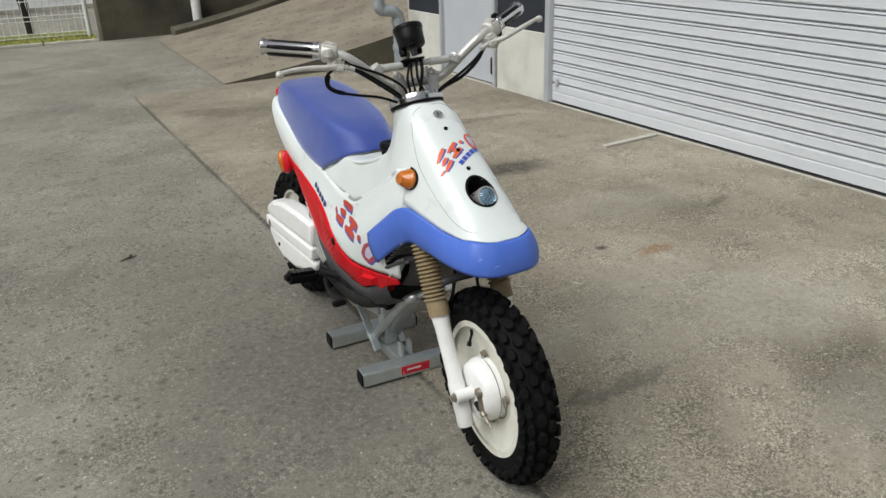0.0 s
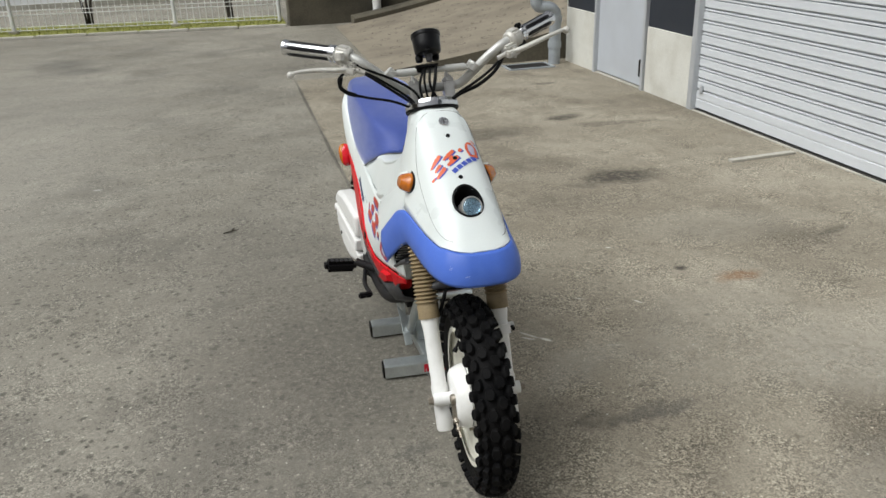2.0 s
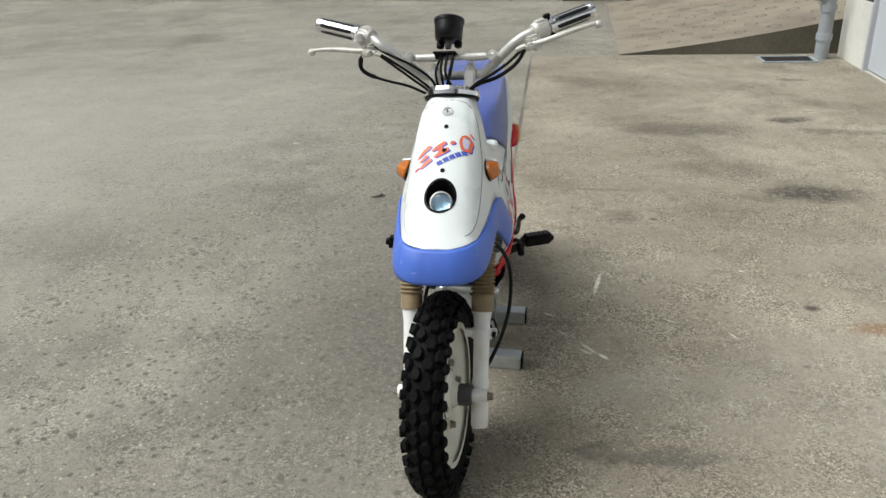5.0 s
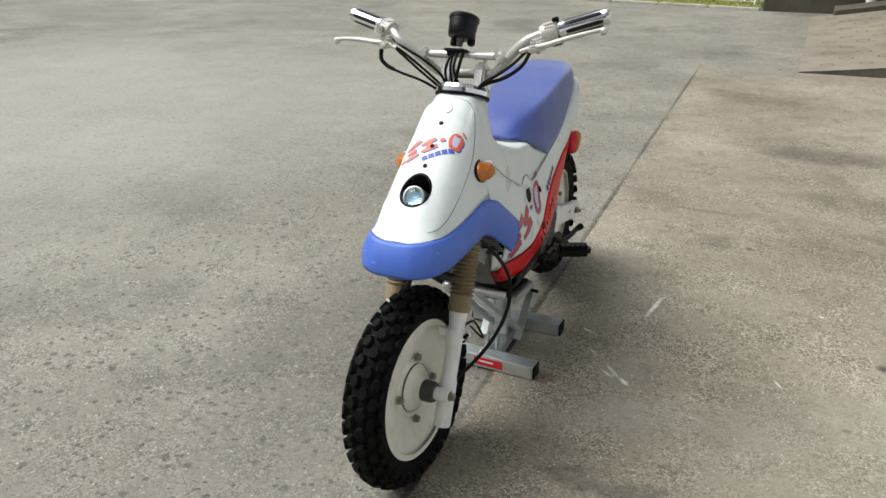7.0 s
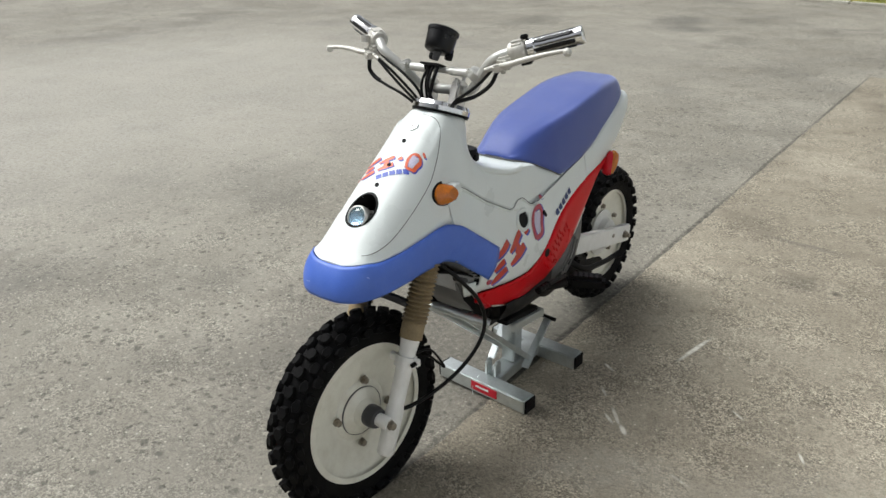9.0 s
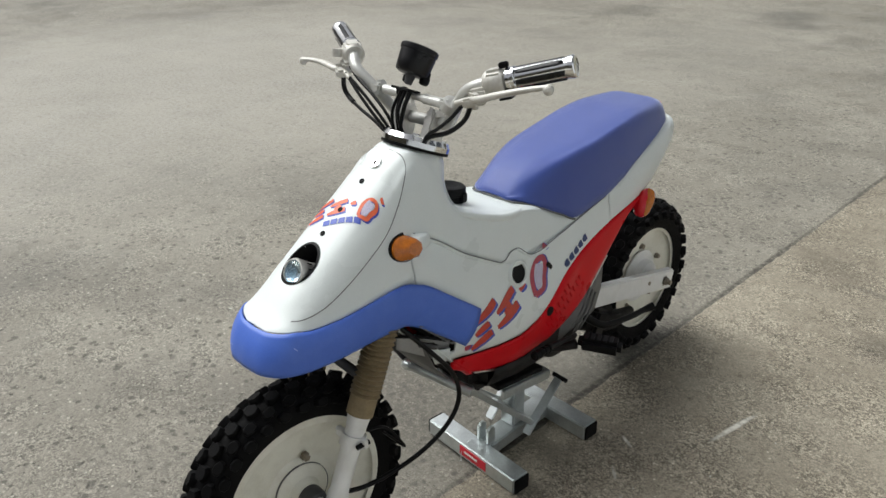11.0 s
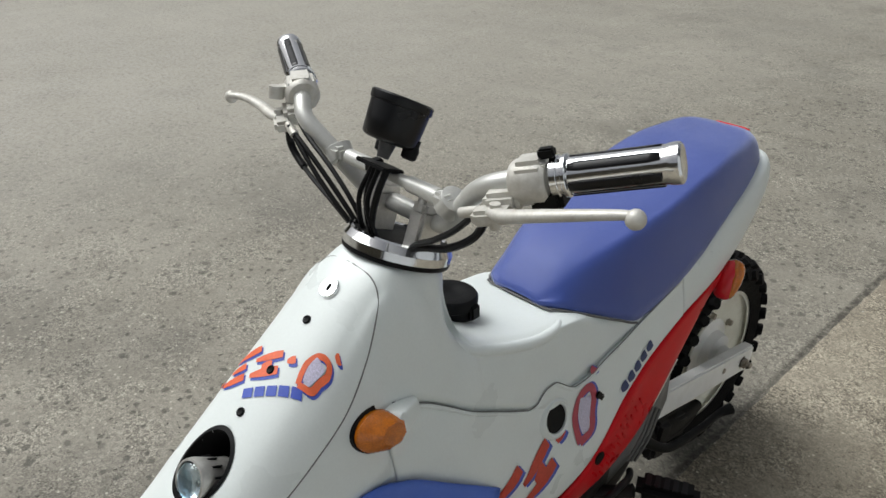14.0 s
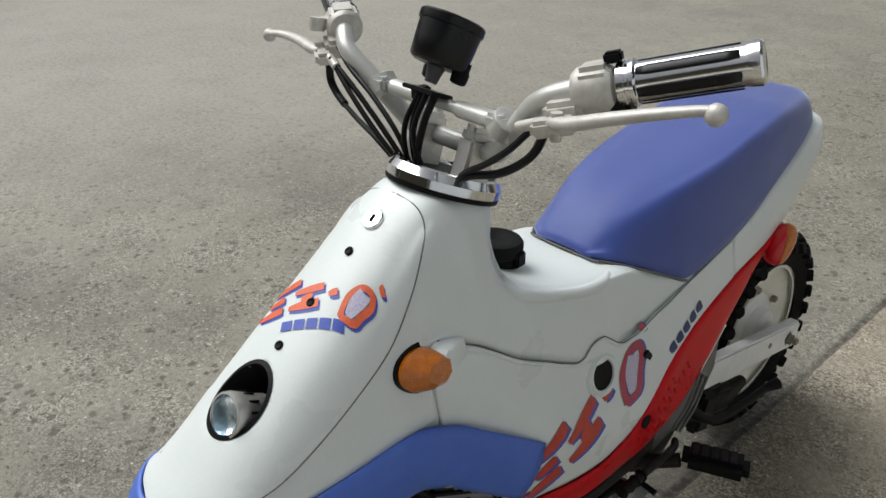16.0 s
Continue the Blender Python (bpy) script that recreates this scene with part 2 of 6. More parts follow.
    # dark flecks and worn pocks a centimetre or two across, uneven in outline
    fleck_at = n.new("ShaderNodeVectorMath")
    fleck_at.operation = "MULTIPLY_ADD"
    l.new(noise_of(95.0, 3, 0.6).outputs["Color"], fleck_at.inputs[0])
    fleck_at.inputs[1].default_value = (0.022, 0.022, 0.0)
    l.new(geo.outputs["Position"], fleck_at.inputs[2])
    for size, rarity, reach, tone in ((34.0, 0.86, 0.34, tuple(0.50 * v for v in dark)), (21.0, 0.93, 0.30, tuple(0.60 * v for v in dark)), (60.0, 0.90, 0.30, tuple(min(0.6, 1.35 * v) for v in pale))):
        cells = n.new("ShaderNodeTexVoronoi")
        cells.inputs["Scale"].default_value = size
        l.new(fleck_at.outputs[0], cells.inputs["Vector"])
        tint = n.new("ShaderNodeSeparateColor")
        l.new(cells.outputs["Color"], tint.inputs[0])
        fleck = n.new("ShaderNodeMath")
        fleck.operation = "MULTIPLY"
        l.new(ranged(tint.outputs[2], rarity, rarity + 0.02, 0.0, fleck_strength), fleck.inputs[0])
        l.new(ranged(cells.outputs["Distance"], reach * 0.5, reach, 1.0, 0.0), fleck.inputs[1])
        out = mixed(out, tone, fleck.outputs[0])
    warp = noise_of(6.0, 4)
    shift = n.new("ShaderNodeVectorMath")
    shift.operation = "MULTIPLY_ADD"
    l.new(warp.outputs["Color"], shift.inputs[0])
    shift.inputs[1].default_value, shift.inputs[2].default_value = (0.16, 0.16, 0), (-0.08, -0.08, 0)
    moved = n.new("ShaderNodeVectorMath")
    moved.operation = "ADD"
    l.new(geo.outputs["Position"], moved.inputs[0])
    l.new(shift.outputs[0], moved.inputs[1])
    fray = noise_of(45.0, 4, 0.7)
    for x, y, hl, hw, deg, strength, colour in stains_and_shading:
        tex = n.new("ShaderNodeMapping")
        tex.vector_type = "TEXTURE"
        tex.inputs["Location"].default_value = (x, y, 0)
        tex.inputs["Rotation"].default_value = (0, 0, radians(deg))
        tex.inputs["Scale"].default_value = (hl, hw, 1)
        l.new((moved if hw > 0.03 else geo).outputs[0], tex.inputs["Vector"])
        ln = n.new("ShaderNodeVectorMath")
        ln.operation = "LENGTH"
        flat = n.new("ShaderNodeVectorMath")
        flat.operation = "MULTIPLY"
        flat.inputs[1].default_value = (1, 1, 0)
        l.new(tex.outputs[0], flat.inputs[0])
        l.new(flat.outputs[0], ln.inputs[0])
        soft = ranged(ln.outputs["Value"], 0.35, 1.1, strength, 0.0)
        torn = n.new("ShaderNodeMath")
        torn.operation = "MULTIPLY"
        l.new(soft, torn.inputs[0])
        l.new(ranged(fray.outputs["Fac"], 0.35, 0.6, 0.45, 1.0), torn.inputs[1])
        out = mixed(out, colour, torn.outputs[0])
    b.inputs["Specular IOR Level"].default_value = 0.25
    l.new(out, b.inputs["Base Color"])
    l.new(ranged(noise_of(3.0).outputs["Fac"], 0.3, 0.7, rough - 0.08, rough + 0.08), b.inputs["Roughness"])
    height = n.new("ShaderNodeMath")
    height.operation = "SUBTRACT"
    l.new(speck.outputs["Fac"], height.inputs[0])
    l.new(ranged(pits.outputs["Fac"], 0.55, 0.72, 0.0, 0.8), height.inputs[1])
    bp = n.new("ShaderNodeBump")
    bp.inputs["Strength"].default_value, bp.inputs["Distance"].default_value = 0.8, 0.003
    l.new(height.outputs[0], bp.inputs["Height"])
    l.new(bp.outputs[0], b.inputs["Normal"])
    return m


DARK, PALE, RUSTY = (0.055, 0.048, 0.039), (0.78, 0.76, 0.68), (0.24, 0.12, 0.05)
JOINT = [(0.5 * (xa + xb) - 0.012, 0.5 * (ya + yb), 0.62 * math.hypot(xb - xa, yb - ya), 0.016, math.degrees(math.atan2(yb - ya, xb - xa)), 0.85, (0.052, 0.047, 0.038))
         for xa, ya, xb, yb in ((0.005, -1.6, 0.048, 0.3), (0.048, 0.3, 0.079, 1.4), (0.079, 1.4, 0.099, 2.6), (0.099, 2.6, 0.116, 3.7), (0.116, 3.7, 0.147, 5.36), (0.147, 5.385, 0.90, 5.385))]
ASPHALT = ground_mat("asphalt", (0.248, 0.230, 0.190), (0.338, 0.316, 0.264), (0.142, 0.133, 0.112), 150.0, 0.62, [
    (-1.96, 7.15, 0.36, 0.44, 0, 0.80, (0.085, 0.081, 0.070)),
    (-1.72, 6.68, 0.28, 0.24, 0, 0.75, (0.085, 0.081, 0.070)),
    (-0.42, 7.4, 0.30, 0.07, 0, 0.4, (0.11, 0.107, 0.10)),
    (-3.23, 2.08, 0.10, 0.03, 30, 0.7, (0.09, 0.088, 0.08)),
    # Two broad pale areas paint in the stronger light away from the building.
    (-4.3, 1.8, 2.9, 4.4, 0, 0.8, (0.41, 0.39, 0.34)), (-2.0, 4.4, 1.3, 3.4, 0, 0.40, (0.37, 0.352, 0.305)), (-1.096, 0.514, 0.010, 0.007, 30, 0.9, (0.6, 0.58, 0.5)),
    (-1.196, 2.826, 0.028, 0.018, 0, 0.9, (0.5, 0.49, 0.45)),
    # Next two: soft shade round the motorcycle and stand, put into the asphalt colour.
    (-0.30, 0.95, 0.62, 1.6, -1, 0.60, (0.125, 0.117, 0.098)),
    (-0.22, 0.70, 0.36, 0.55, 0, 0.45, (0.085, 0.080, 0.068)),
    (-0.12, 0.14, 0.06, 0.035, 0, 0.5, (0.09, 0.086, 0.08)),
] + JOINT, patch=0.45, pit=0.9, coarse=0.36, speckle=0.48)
OIL_STAINS = [
    (1.46, 2.04, 0.28, 0.13, 0, 0.95, DARK), (1.20, 1.98, 0.12, 0.05, 0, 0.4, DARK),
    (1.70, 3.32, 0.18, 0.09, 10, 0.9, DARK), (1.95, 3.05, 0.40, 0.06, -8, 0.45, DARK),
    (1.00, 3.10, 0.45, 0.18, -5, 0.6, DARK), (2.00, 4.40, 0.14, 0.05, 0, 0.6, DARK),
    (1.30, 0.815, 0.12, 0.06, 0, 0.75, RUSTY), (1.95, 1.05, 0.12, 0.03, 15, 0.6, DARK),
    (0.36, 0.12, 0.10, 0.05, 0, 0.5, DARK), (0.58, 1.73, 0.12, 0.09, 20, 0.5, DARK),
    (0.71, 1.704, 0.022, 0.018, 0, 0.8, DARK), (2.25, 5.05, 0.35, 0.20, 0, 0.5, DARK),
]
SCUFFS = [
    (0.433, 1.075, 0.110, 0.0100, 79, 1.0, PALE), (0.38, 0.62, 0.05, 0.007, -52, 0.55, PALE),
    (0.421, 0.576, 0.028, 0.009, -50, 0.8, PALE), (0.369, 0.600, 0.03, 0.006, -40, 0.8, PALE),
    (0.258, 0.833, 0.03, 0.006, -30, 0.9, PALE), (0.651, 0.813, 0.03, 0.005, -35, 0.4, PALE),
    (0.839, 0.724, 0.03, 0.005, -60, 0.7, PALE), (0.963, 1.204, 0.014, 0.006, -25, 0.9, PALE),
    (0.30, 0.71, 0.03, 0.006, -48, 0.5, PALE), (0.62, 0.47, 0.04, 0.005, -20, 0.3, PALE),
]
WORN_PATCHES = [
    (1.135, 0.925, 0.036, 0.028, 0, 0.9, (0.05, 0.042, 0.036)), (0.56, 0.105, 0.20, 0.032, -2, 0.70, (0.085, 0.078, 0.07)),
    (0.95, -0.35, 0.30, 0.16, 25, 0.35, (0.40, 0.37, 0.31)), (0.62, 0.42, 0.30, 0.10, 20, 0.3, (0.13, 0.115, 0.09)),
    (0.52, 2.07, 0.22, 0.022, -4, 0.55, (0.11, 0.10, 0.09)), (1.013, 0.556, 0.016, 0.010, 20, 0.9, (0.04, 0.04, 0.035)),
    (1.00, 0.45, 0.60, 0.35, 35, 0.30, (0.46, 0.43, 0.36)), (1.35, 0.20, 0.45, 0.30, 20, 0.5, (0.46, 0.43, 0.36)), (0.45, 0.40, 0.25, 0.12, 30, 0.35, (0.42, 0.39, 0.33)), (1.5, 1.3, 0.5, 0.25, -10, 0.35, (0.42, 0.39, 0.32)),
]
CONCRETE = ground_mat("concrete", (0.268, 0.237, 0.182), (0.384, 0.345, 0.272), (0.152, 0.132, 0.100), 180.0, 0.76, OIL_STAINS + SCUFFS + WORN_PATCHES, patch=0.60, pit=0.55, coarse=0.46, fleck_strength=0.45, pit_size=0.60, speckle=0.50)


# ---- mesh helpers ----
def thing(name, at, label, category, group="", kind=""):
    e = new(name)
    e.location = at
    e.empty_display_size = 0.1
    return tagged(e, label, category, group, kind)


def part(name, bm, material, parent=None, label="", smooth=True, solid=0.0, bevel=0.0, angle=40):
    """Links a bmesh, made in world coordinates, as one mesh under a thing or a part."""
    bmesh.ops.remove_doubles(bm, verts=bm.verts, dist=1e-6)
    bmesh.ops.recalc_face_normals(bm, faces=bm.faces)
    me = bpy.data.meshes.new(name)
    bm.to_mesh(me)
    bm.free()
    me.materials.append(material)
    if smooth:
        me.shade_smooth()
        me.set_sharp_from_angle(angle=radians(angle))
    ob = new(name, me)
    if parent:
        ob.parent = parent
        if parent.type == "EMPTY":
            ob.matrix_parent_inverse = Matrix.Translation(-parent.location)
    if solid:
        md = ob.modifiers.new("thickness", "SOLIDIFY")
        md.thickness, md.offset = solid, -1
    if bevel:
        md = ob.modifiers.new("edges", "BEVEL")
        md.width, md.segments, md.limit_method = bevel, 2, "ANGLE"
    return tagged(ob, label)


def add_box(bm, centre, size, rot=None, bev=0.0):
    m = Matrix.Translation(centre) @ (rot or Matrix()) @ Matrix.Diagonal((*size, 1))
    made = bmesh.ops.create_cube(bm, size=1.0, matrix=m)
    if bev:
        edges = list({e for v in made["verts"] for e in v.link_edges})
        bmesh.ops.bevel(bm, geom=edges, offset=bev, segments=2, affect="EDGES")
    return bm


def box(centre, size, rot=None, bev=0.0):
    return add_box(bmesh.new(), centre, size, rot, bev)


def frame_of(d):
    d = Vector(d).normalized()
    a = Vector((0, 0, 1)) if abs(d.z) < 0.9 else Vector((0, 1, 0))
    u = d.cross(a).normalized()
    return u, d.cross(u).normalized(), d


def add_lathe(bm, origin, axis, profile, seg=24, close=True):
    """A turned form: profile rows of (height along the axis, radius)."""
    u, v, d = frame_of(axis)
    o = Vector(origin)
    rings = []
    for h, r in profile:
        rings.append([bm.verts.new(o + d * h + (u * math.cos(2 * math.pi * k / seg) + v * math.sin(2 * math.pi * k / seg)) * r) for k in range(seg)])
    for a, b in zip(rings, rings[1:]):
        for k in range(seg):
            bm.faces.new((a[k], a[(k + 1) % seg], b[(k + 1) % seg], b[k]))
    if close:
        bm.faces.new(rings[0][::-1])
        bm.faces.new(rings[-1])
    return bm


def lathe(origin, axis, profile, seg=24, close=True):
    return add_lathe(bmesh.new(), origin, axis, profile, seg, close)


def add_rod(bm, p, q, r, seg=14, r2=None):
    p, q = Vector(p), Vector(q)
    return add_lathe(bm, p, q - p, [(0, r), ((q - p).length, r if r2 is None else r2)], seg)


def rod(p, q, r, seg=14, r2=None):
    return add_rod(bmesh.new(), p, q, r, seg, r2)


def curve_points(pts, n=8):
    """A Catmull-Rom line through the points."""
    pts = [Vector(p) for p in pts]
    ext = [pts[0] * 2 - pts[1]] + pts + [pts[-1] * 2 - pts[-2]]
    res = []
    for i in range(1, len(ext) - 2):
        a, b, c, d = ext[i - 1:i + 3]
        for k in range(n):
            t = k / n
            res.append(0.5 * ((2 * b) + (c - a) * t + (2 * a - 5 * b + 4 * c - d) * t * t + (3 * b - a - 3 * c + d) * t ** 3))
    return res + [pts[-1]]


def add_tube(bm, pts, radius, seg=10, n=8, flat=1.0):
    """A tube along a smooth line; radius is one number or one for each given point."""
    line = curve_points(pts, n)
    radii = [radius] * len(pts) if isinstance(radius, (int, float)) else list(radius)
    u, v, _ = frame_of(line[1] - line[0])
    rings = []
    for i, p in enumerate(line):
        d = (line[min(i + 1, len(line) - 1)] - line[max(i - 1, 0)]).normalized()
        u = (u - d * u.dot(d)).normalized()
        v = d.cross(u)
        f = min(i / n, len(radii) - 1)
        k = min(int(f), len(radii) - 2)
        r = radii[k] * (1 - (f - k)) + radii[k + 1] * (f - k)
        rings.append([bm.verts.new(p + u * math.cos(2 * math.pi * j / seg) * r + v * math.sin(2 * math.pi * j / seg) * r * flat) for j in range(seg)])
    for a, b in zip(rings, rings[1:]):
        for k in range(seg):
            bm.faces.new((a[k], a[(k + 1) % seg], b[(k + 1) % seg], b[k]))
    bm.faces.new(rings[0][::-1])
    bm.faces.new(rings[-1])
    return bm


def tube(pts, radius, seg=10, n=8, flat=1.0):
    return add_tube(bmesh.new(), pts, radius, seg, n, flat)


def sheet(rows, keep=None):
    """A sheet of quads over rows of points."""
    bm = bmesh.new()
    vs = [[bm.verts.new(p) for p in row] for row in rows]
    for a, b in zip(vs, vs[1:]):
        for k in range(len(a) - 1):
            q = (a[k], a[k + 1], b[k + 1], b[k])
            if keep is None or keep(sum((v.co for v in q), Vector()) / 4):
                bm.faces.new(q)
    loose = [v for v in bm.verts if not v.link_faces]
    bmesh.ops.delete(bm, geom=loose, context="VERTS")
    return bm


def smooth_row(table, t):
    """A row between the rows of a table by its first number, by a smooth (monotone) line."""
    ts = [r[0] for r in table]
    t = min(max(t, ts[0]), ts[-1])
    i = min(max(k for k in range(len(ts)) if ts[k] <= t), len(ts) - 2)
    h = ts[i + 1] - ts[i]
    s = (t - ts[i]) / h
    res = []
    for c in range(1, len(table[0])):
        def slope(k):
            if k <= 0 or k >= len(ts) - 1:
                j = 0 if k <= 0 else len(ts) - 2
                return (table[j + 1][c] - table[j][c]) / (ts[j + 1] - ts[j])
            a = (table[k][c] - table[k - 1][c]) / (ts[k] - ts[k - 1])
            b = (table[k + 1][c] - table[k][c]) / (ts[k + 1] - ts[k])
            return 0.0 if a * b <= 0 else 2 * a * b / (a + b)
        p, q, m0, m1 = table[i][c], table[i + 1][c], slope(i) * h, slope(i + 1) * h
        res.append((2 * s ** 3 - 3 * s ** 2 + 1) * p + (s ** 3 - 2 * s ** 2 + s) * m0 + (-2 * s ** 3 + 3 * s ** 2) * q + (s ** 3 - s ** 2) * m1)
    return res


def turned(bm, m):
    bmesh.ops.transform(bm, matrix=m, verts=bm.verts)
    return bm


# ---- ground ----
def poly(pts, z0, z1):
    """A flat slab over a plan outline."""
    bm = bmesh.new()
    a = [bm.verts.new((x, y, z0)) for x, y in pts]
    b = [bm.verts.new((x, y, z1)) for x, y in pts]
    bm.faces.new(a[::-1])
    bm.faces.new(b)
    for k in range(len(pts)):
        j = (k + 1) % len(pts)
        bm.faces.new((a[k], a[j], b[j], b[k]))
    return bm


ground = bmesh.new()
bmesh.ops.create_grid(ground, x_segments=20, y_segments=20, size=400)
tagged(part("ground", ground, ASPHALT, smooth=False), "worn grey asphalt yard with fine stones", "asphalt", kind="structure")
WALL_X = 2.585
random.seed(8)
EDGE = [(-9.0, -0.16), (0.3, 0.048), (1.4, 0.079), (2.6, 0.099), (3.7, 0.116), (5.36, 0.147)]


def edge_x(y):
    k = max(i for i in range(len(EDGE) - 1) if EDGE[i][0] <= y)
    (y0, x0), (y1, x1) = EDGE[k:k + 2]
    return x0 + (x1 - x0) * (y - y0) / (y1 - y0)


worn_edge = [(edge_x(y) + random.uniform(-0.0035, 0.0035), y) for y in [5.36 - 0.028 * k for k in range(250)]]
slab = poly([(-0.16, -9), (WALL_X + 0.2, -9), (WALL_X + 0.2, 5.38), (0.90, 5.37)] + worn_edge, -0.1, 0.006)
tagged(part("pavement", slab, CONCRETE, smooth=False), "stained beige concrete apron along the building", "concrete apron", kind="structure")



# ---- building ----
def wall_piece(name, y0, y1, z0, z1, material, label, x=WALL_X, depth=0.2):
    return tagged(part(name, box((x + depth / 2, (y0 + y1) / 2, (z0 + z1) / 2), (depth, y1 - y0, z1 - z0)), material, smooth=False, bevel=0.004), label, "wall", kind="structure")


# Wall tops and roof are unseen; their height is set to block the sky.
PLINTH_Z = 0.48
wall_piece("wall_plinth_1", 3.233, 3.836, -0.1, PLINTH_Z, PLINTH, "stained cream rendered plinth beside the roller shutter")
wall_piece("wall_plinth_2", 4.697, 5.27, -0.1, PLINTH_Z, PLINTH, "stained cream rendered plinth at the building's corner")
wall_piece("wall_cladding_1", 3.225, 3.845, PLINTH_Z, 8.6, NAVY, "dark navy wall cladding above a cream plinth", x=WALL_X + 0.012)
wall_piece("wall_cladding_2", 4.69, 5.27, PLINTH_Z, 8.6, NAVY, "dark navy wall cladding at the building's corner", x=WALL_X + 0.012)
wall_piece("wall_over_door", 3.845, 4.69, 2.03, 8.6, NAVY, "dark navy wall cladding above the steel door", x=WALL_X + 0.012)
wall_piece("wall_over_shutter", -7.0, 3.225, 2.75, 8.6, NAVY, "dark navy wall cladding above the roller shutter", x=WALL_X + 0.012)
wall_piece("wall_east", -9.0, -7.0, -0.1, 8.6, NAVY, "dark navy wall cladding at the end of the workshop")
wall_piece("wall_gable", 5.27, 5.29, -0.1, 8.6, PLINTH, "rendered gable end of the workshop", x=WALL_X + 0.01, depth=6.0)
tagged(part("roof", box((WALL_X + 3.0, -1.9, 8.7), (6.6, 14.6, 0.2)), FRAME_METAL, smooth=False, bevel=0.02), "unseen flat grey metal roof over the raised workshop walls", "roof", kind="structure")

# unseen plain walls, added behind the walk to darken reflections and low sky
tagged(part("unseen_wall_south", box((-6.0, -12.0, 2.4), (18.0, 0.3, 5.0)), DARK_CONCRETE, smooth=False), "unseen plain weathered wall added to darken reflections", "wall", kind="structure")
tagged(part("unseen_wall_west", box((-17.0, 0.0, 1.6), (0.3, 26.0, 3.4)), DARK_CONCRETE, smooth=False), "unseen plain weathered wall added at the far side to darken low sky", "wall", kind="structure")

# steel door
door = thing("door_1", (WALL_X, 4.27, 0), "closed plain light grey steel door in a narrow frame", "door", kind="structure")
part("door_leaf", box((WALL_X + 0.035, 4.268, 1.02), (0.04, 0.77, 1.99), bev=0.002), DOOR_GREY, door, smooth=False)
fr = bmesh.new()
for y in (3.865, 4.67):
    add_box(fr, (WALL_X + 0.03, y, 1.0), (0.09, 0.036, 2.06), bev=0.003)
add_box(fr, (WALL_X + 0.03, 4.268, 2.02), (0.09, 0.77, 0.04), bev=0.003)
part("door_frame", fr, FRAME_METAL, door, smooth=False)
part("threshold", box((WALL_X + 0.03, 4.268, 0.010), (0.07, 0.77, 0.010), bev=0.003), KERB, door, "worn pale threshold", smooth=False)
part("hinge", box((WALL_X - 0.006, 3.90, 0.165), (0.022, 0.022, 0.13), bev=0.006), IRON, door, "dark steel hinge", smooth=False)

# roller shutter
shutter = thing("roller_shutter", (WALL_X + 0.02, 0.5, 0), "closed pale grey steel roller shutter with ribbed slats", "shutter", kind="structure")
SLAT, SH0, SH1 = 0.0755, -6.95, 3.165
slat_profile = [(0.0, 0.020), (0.003, 0.020), (0.0045, 0.003), (0.008, 0.0), (0.016, 0.0), (0.030, 0.002), (0.046, 0.0), (0.0525, 0.001), (0.0545, 0.016), (0.0585, 0.016), (0.060, 0.002), (0.064, 0.0015), (0.0690, 0.003), (0.0710, 0.020), (0.0755, 0.020)]
bottom = 0.150
for k in range(34):
    z = bottom + k * SLAT
    bm = sheet([[(WALL_X + 0.02 + d, y, z + h) for h, d in slat_profile] for y in (SH0, SH1)])
    part("slat", bm, SHUTTER, shutter, angle=25)
low = sheet([[(WALL_X + 0.02 + d, y, h) for h, d in [(0.026, 0.0), (0.080, 0.0), (0.083, 0.004), (0.089, 0.004), (0.092, 0.0), (0.138, 0.0), (0.143, 0.012), (0.150, 0.026)]] for y in (SH0, SH1)])
part("bottom_panel", low, SHUTTER, shutter, angle=25)
# Dark strip added in place of the shaded gap below the shutter.
part("gap_strip", box((WALL_X + 0.03, (SH0 + SH1) / 2, 0.010), (0.04, SH1 - SH0, 0.012), bev=0.003), IRON, shutter, "dark strip standing in for the shaded gap", smooth=False)
part("weather_strip", box((WALL_X + 0.0, (SH0 + SH1) / 2, 0.0085), (0.018, SH1 - SH0, 0.008)), KERB, shutter, "dusty pale sill strip", smooth=False)
for y in (SH1 + 0.03, SH0 - 0.03):
    part("guide_rail", box((WALL_X + 0.03, y, 1.38), (0.09, 0.058, 2.75), bev=0.004), FRAME_METAL, shutter, smooth=False)
part("latch", box((WALL_X + 0.012, SH1 - 0.06, 0.16), (0.016, 0.035, 0.05), bev=0.004), FRAME_METAL, shutter, smooth=False)

# rain pipe at the corner
pipe = thing("rain_pipe", (2.42, 5.17, 0), "grey plastic rain pipe with an elbow, standing at the wall's corner", "pipe")
PX, PY = 2.43, 5.17
part("pipe_run", tube([(PX, PY, 0.0), (PX, PY, 0.2), (PX, PY, 0.41), (PX - 0.012, PY, 0.46), (PX - 0.06, PY + 0.0, 0.495), (PX - 0.14, PY + 0.02, 0.505), (PX - 0.165, PY + 0.02, 0.53), (PX - 0.175, PY + 0.02, 0.58), (PX - 0.175, PY + 0.02, 0.90), (PX - 0.175, PY + 0.02, 3.3)], 0.052, 20), PIPE_GREY, pipe)
for z in (0.15, 0.37):
    part("pipe_collar", lathe((PX, PY, z), (0, 0, 1), [(0, 0.054), (0, 0.061), (0.05, 0.061), (0.05, 0.054)], 20), PIPE_GREY, pipe)

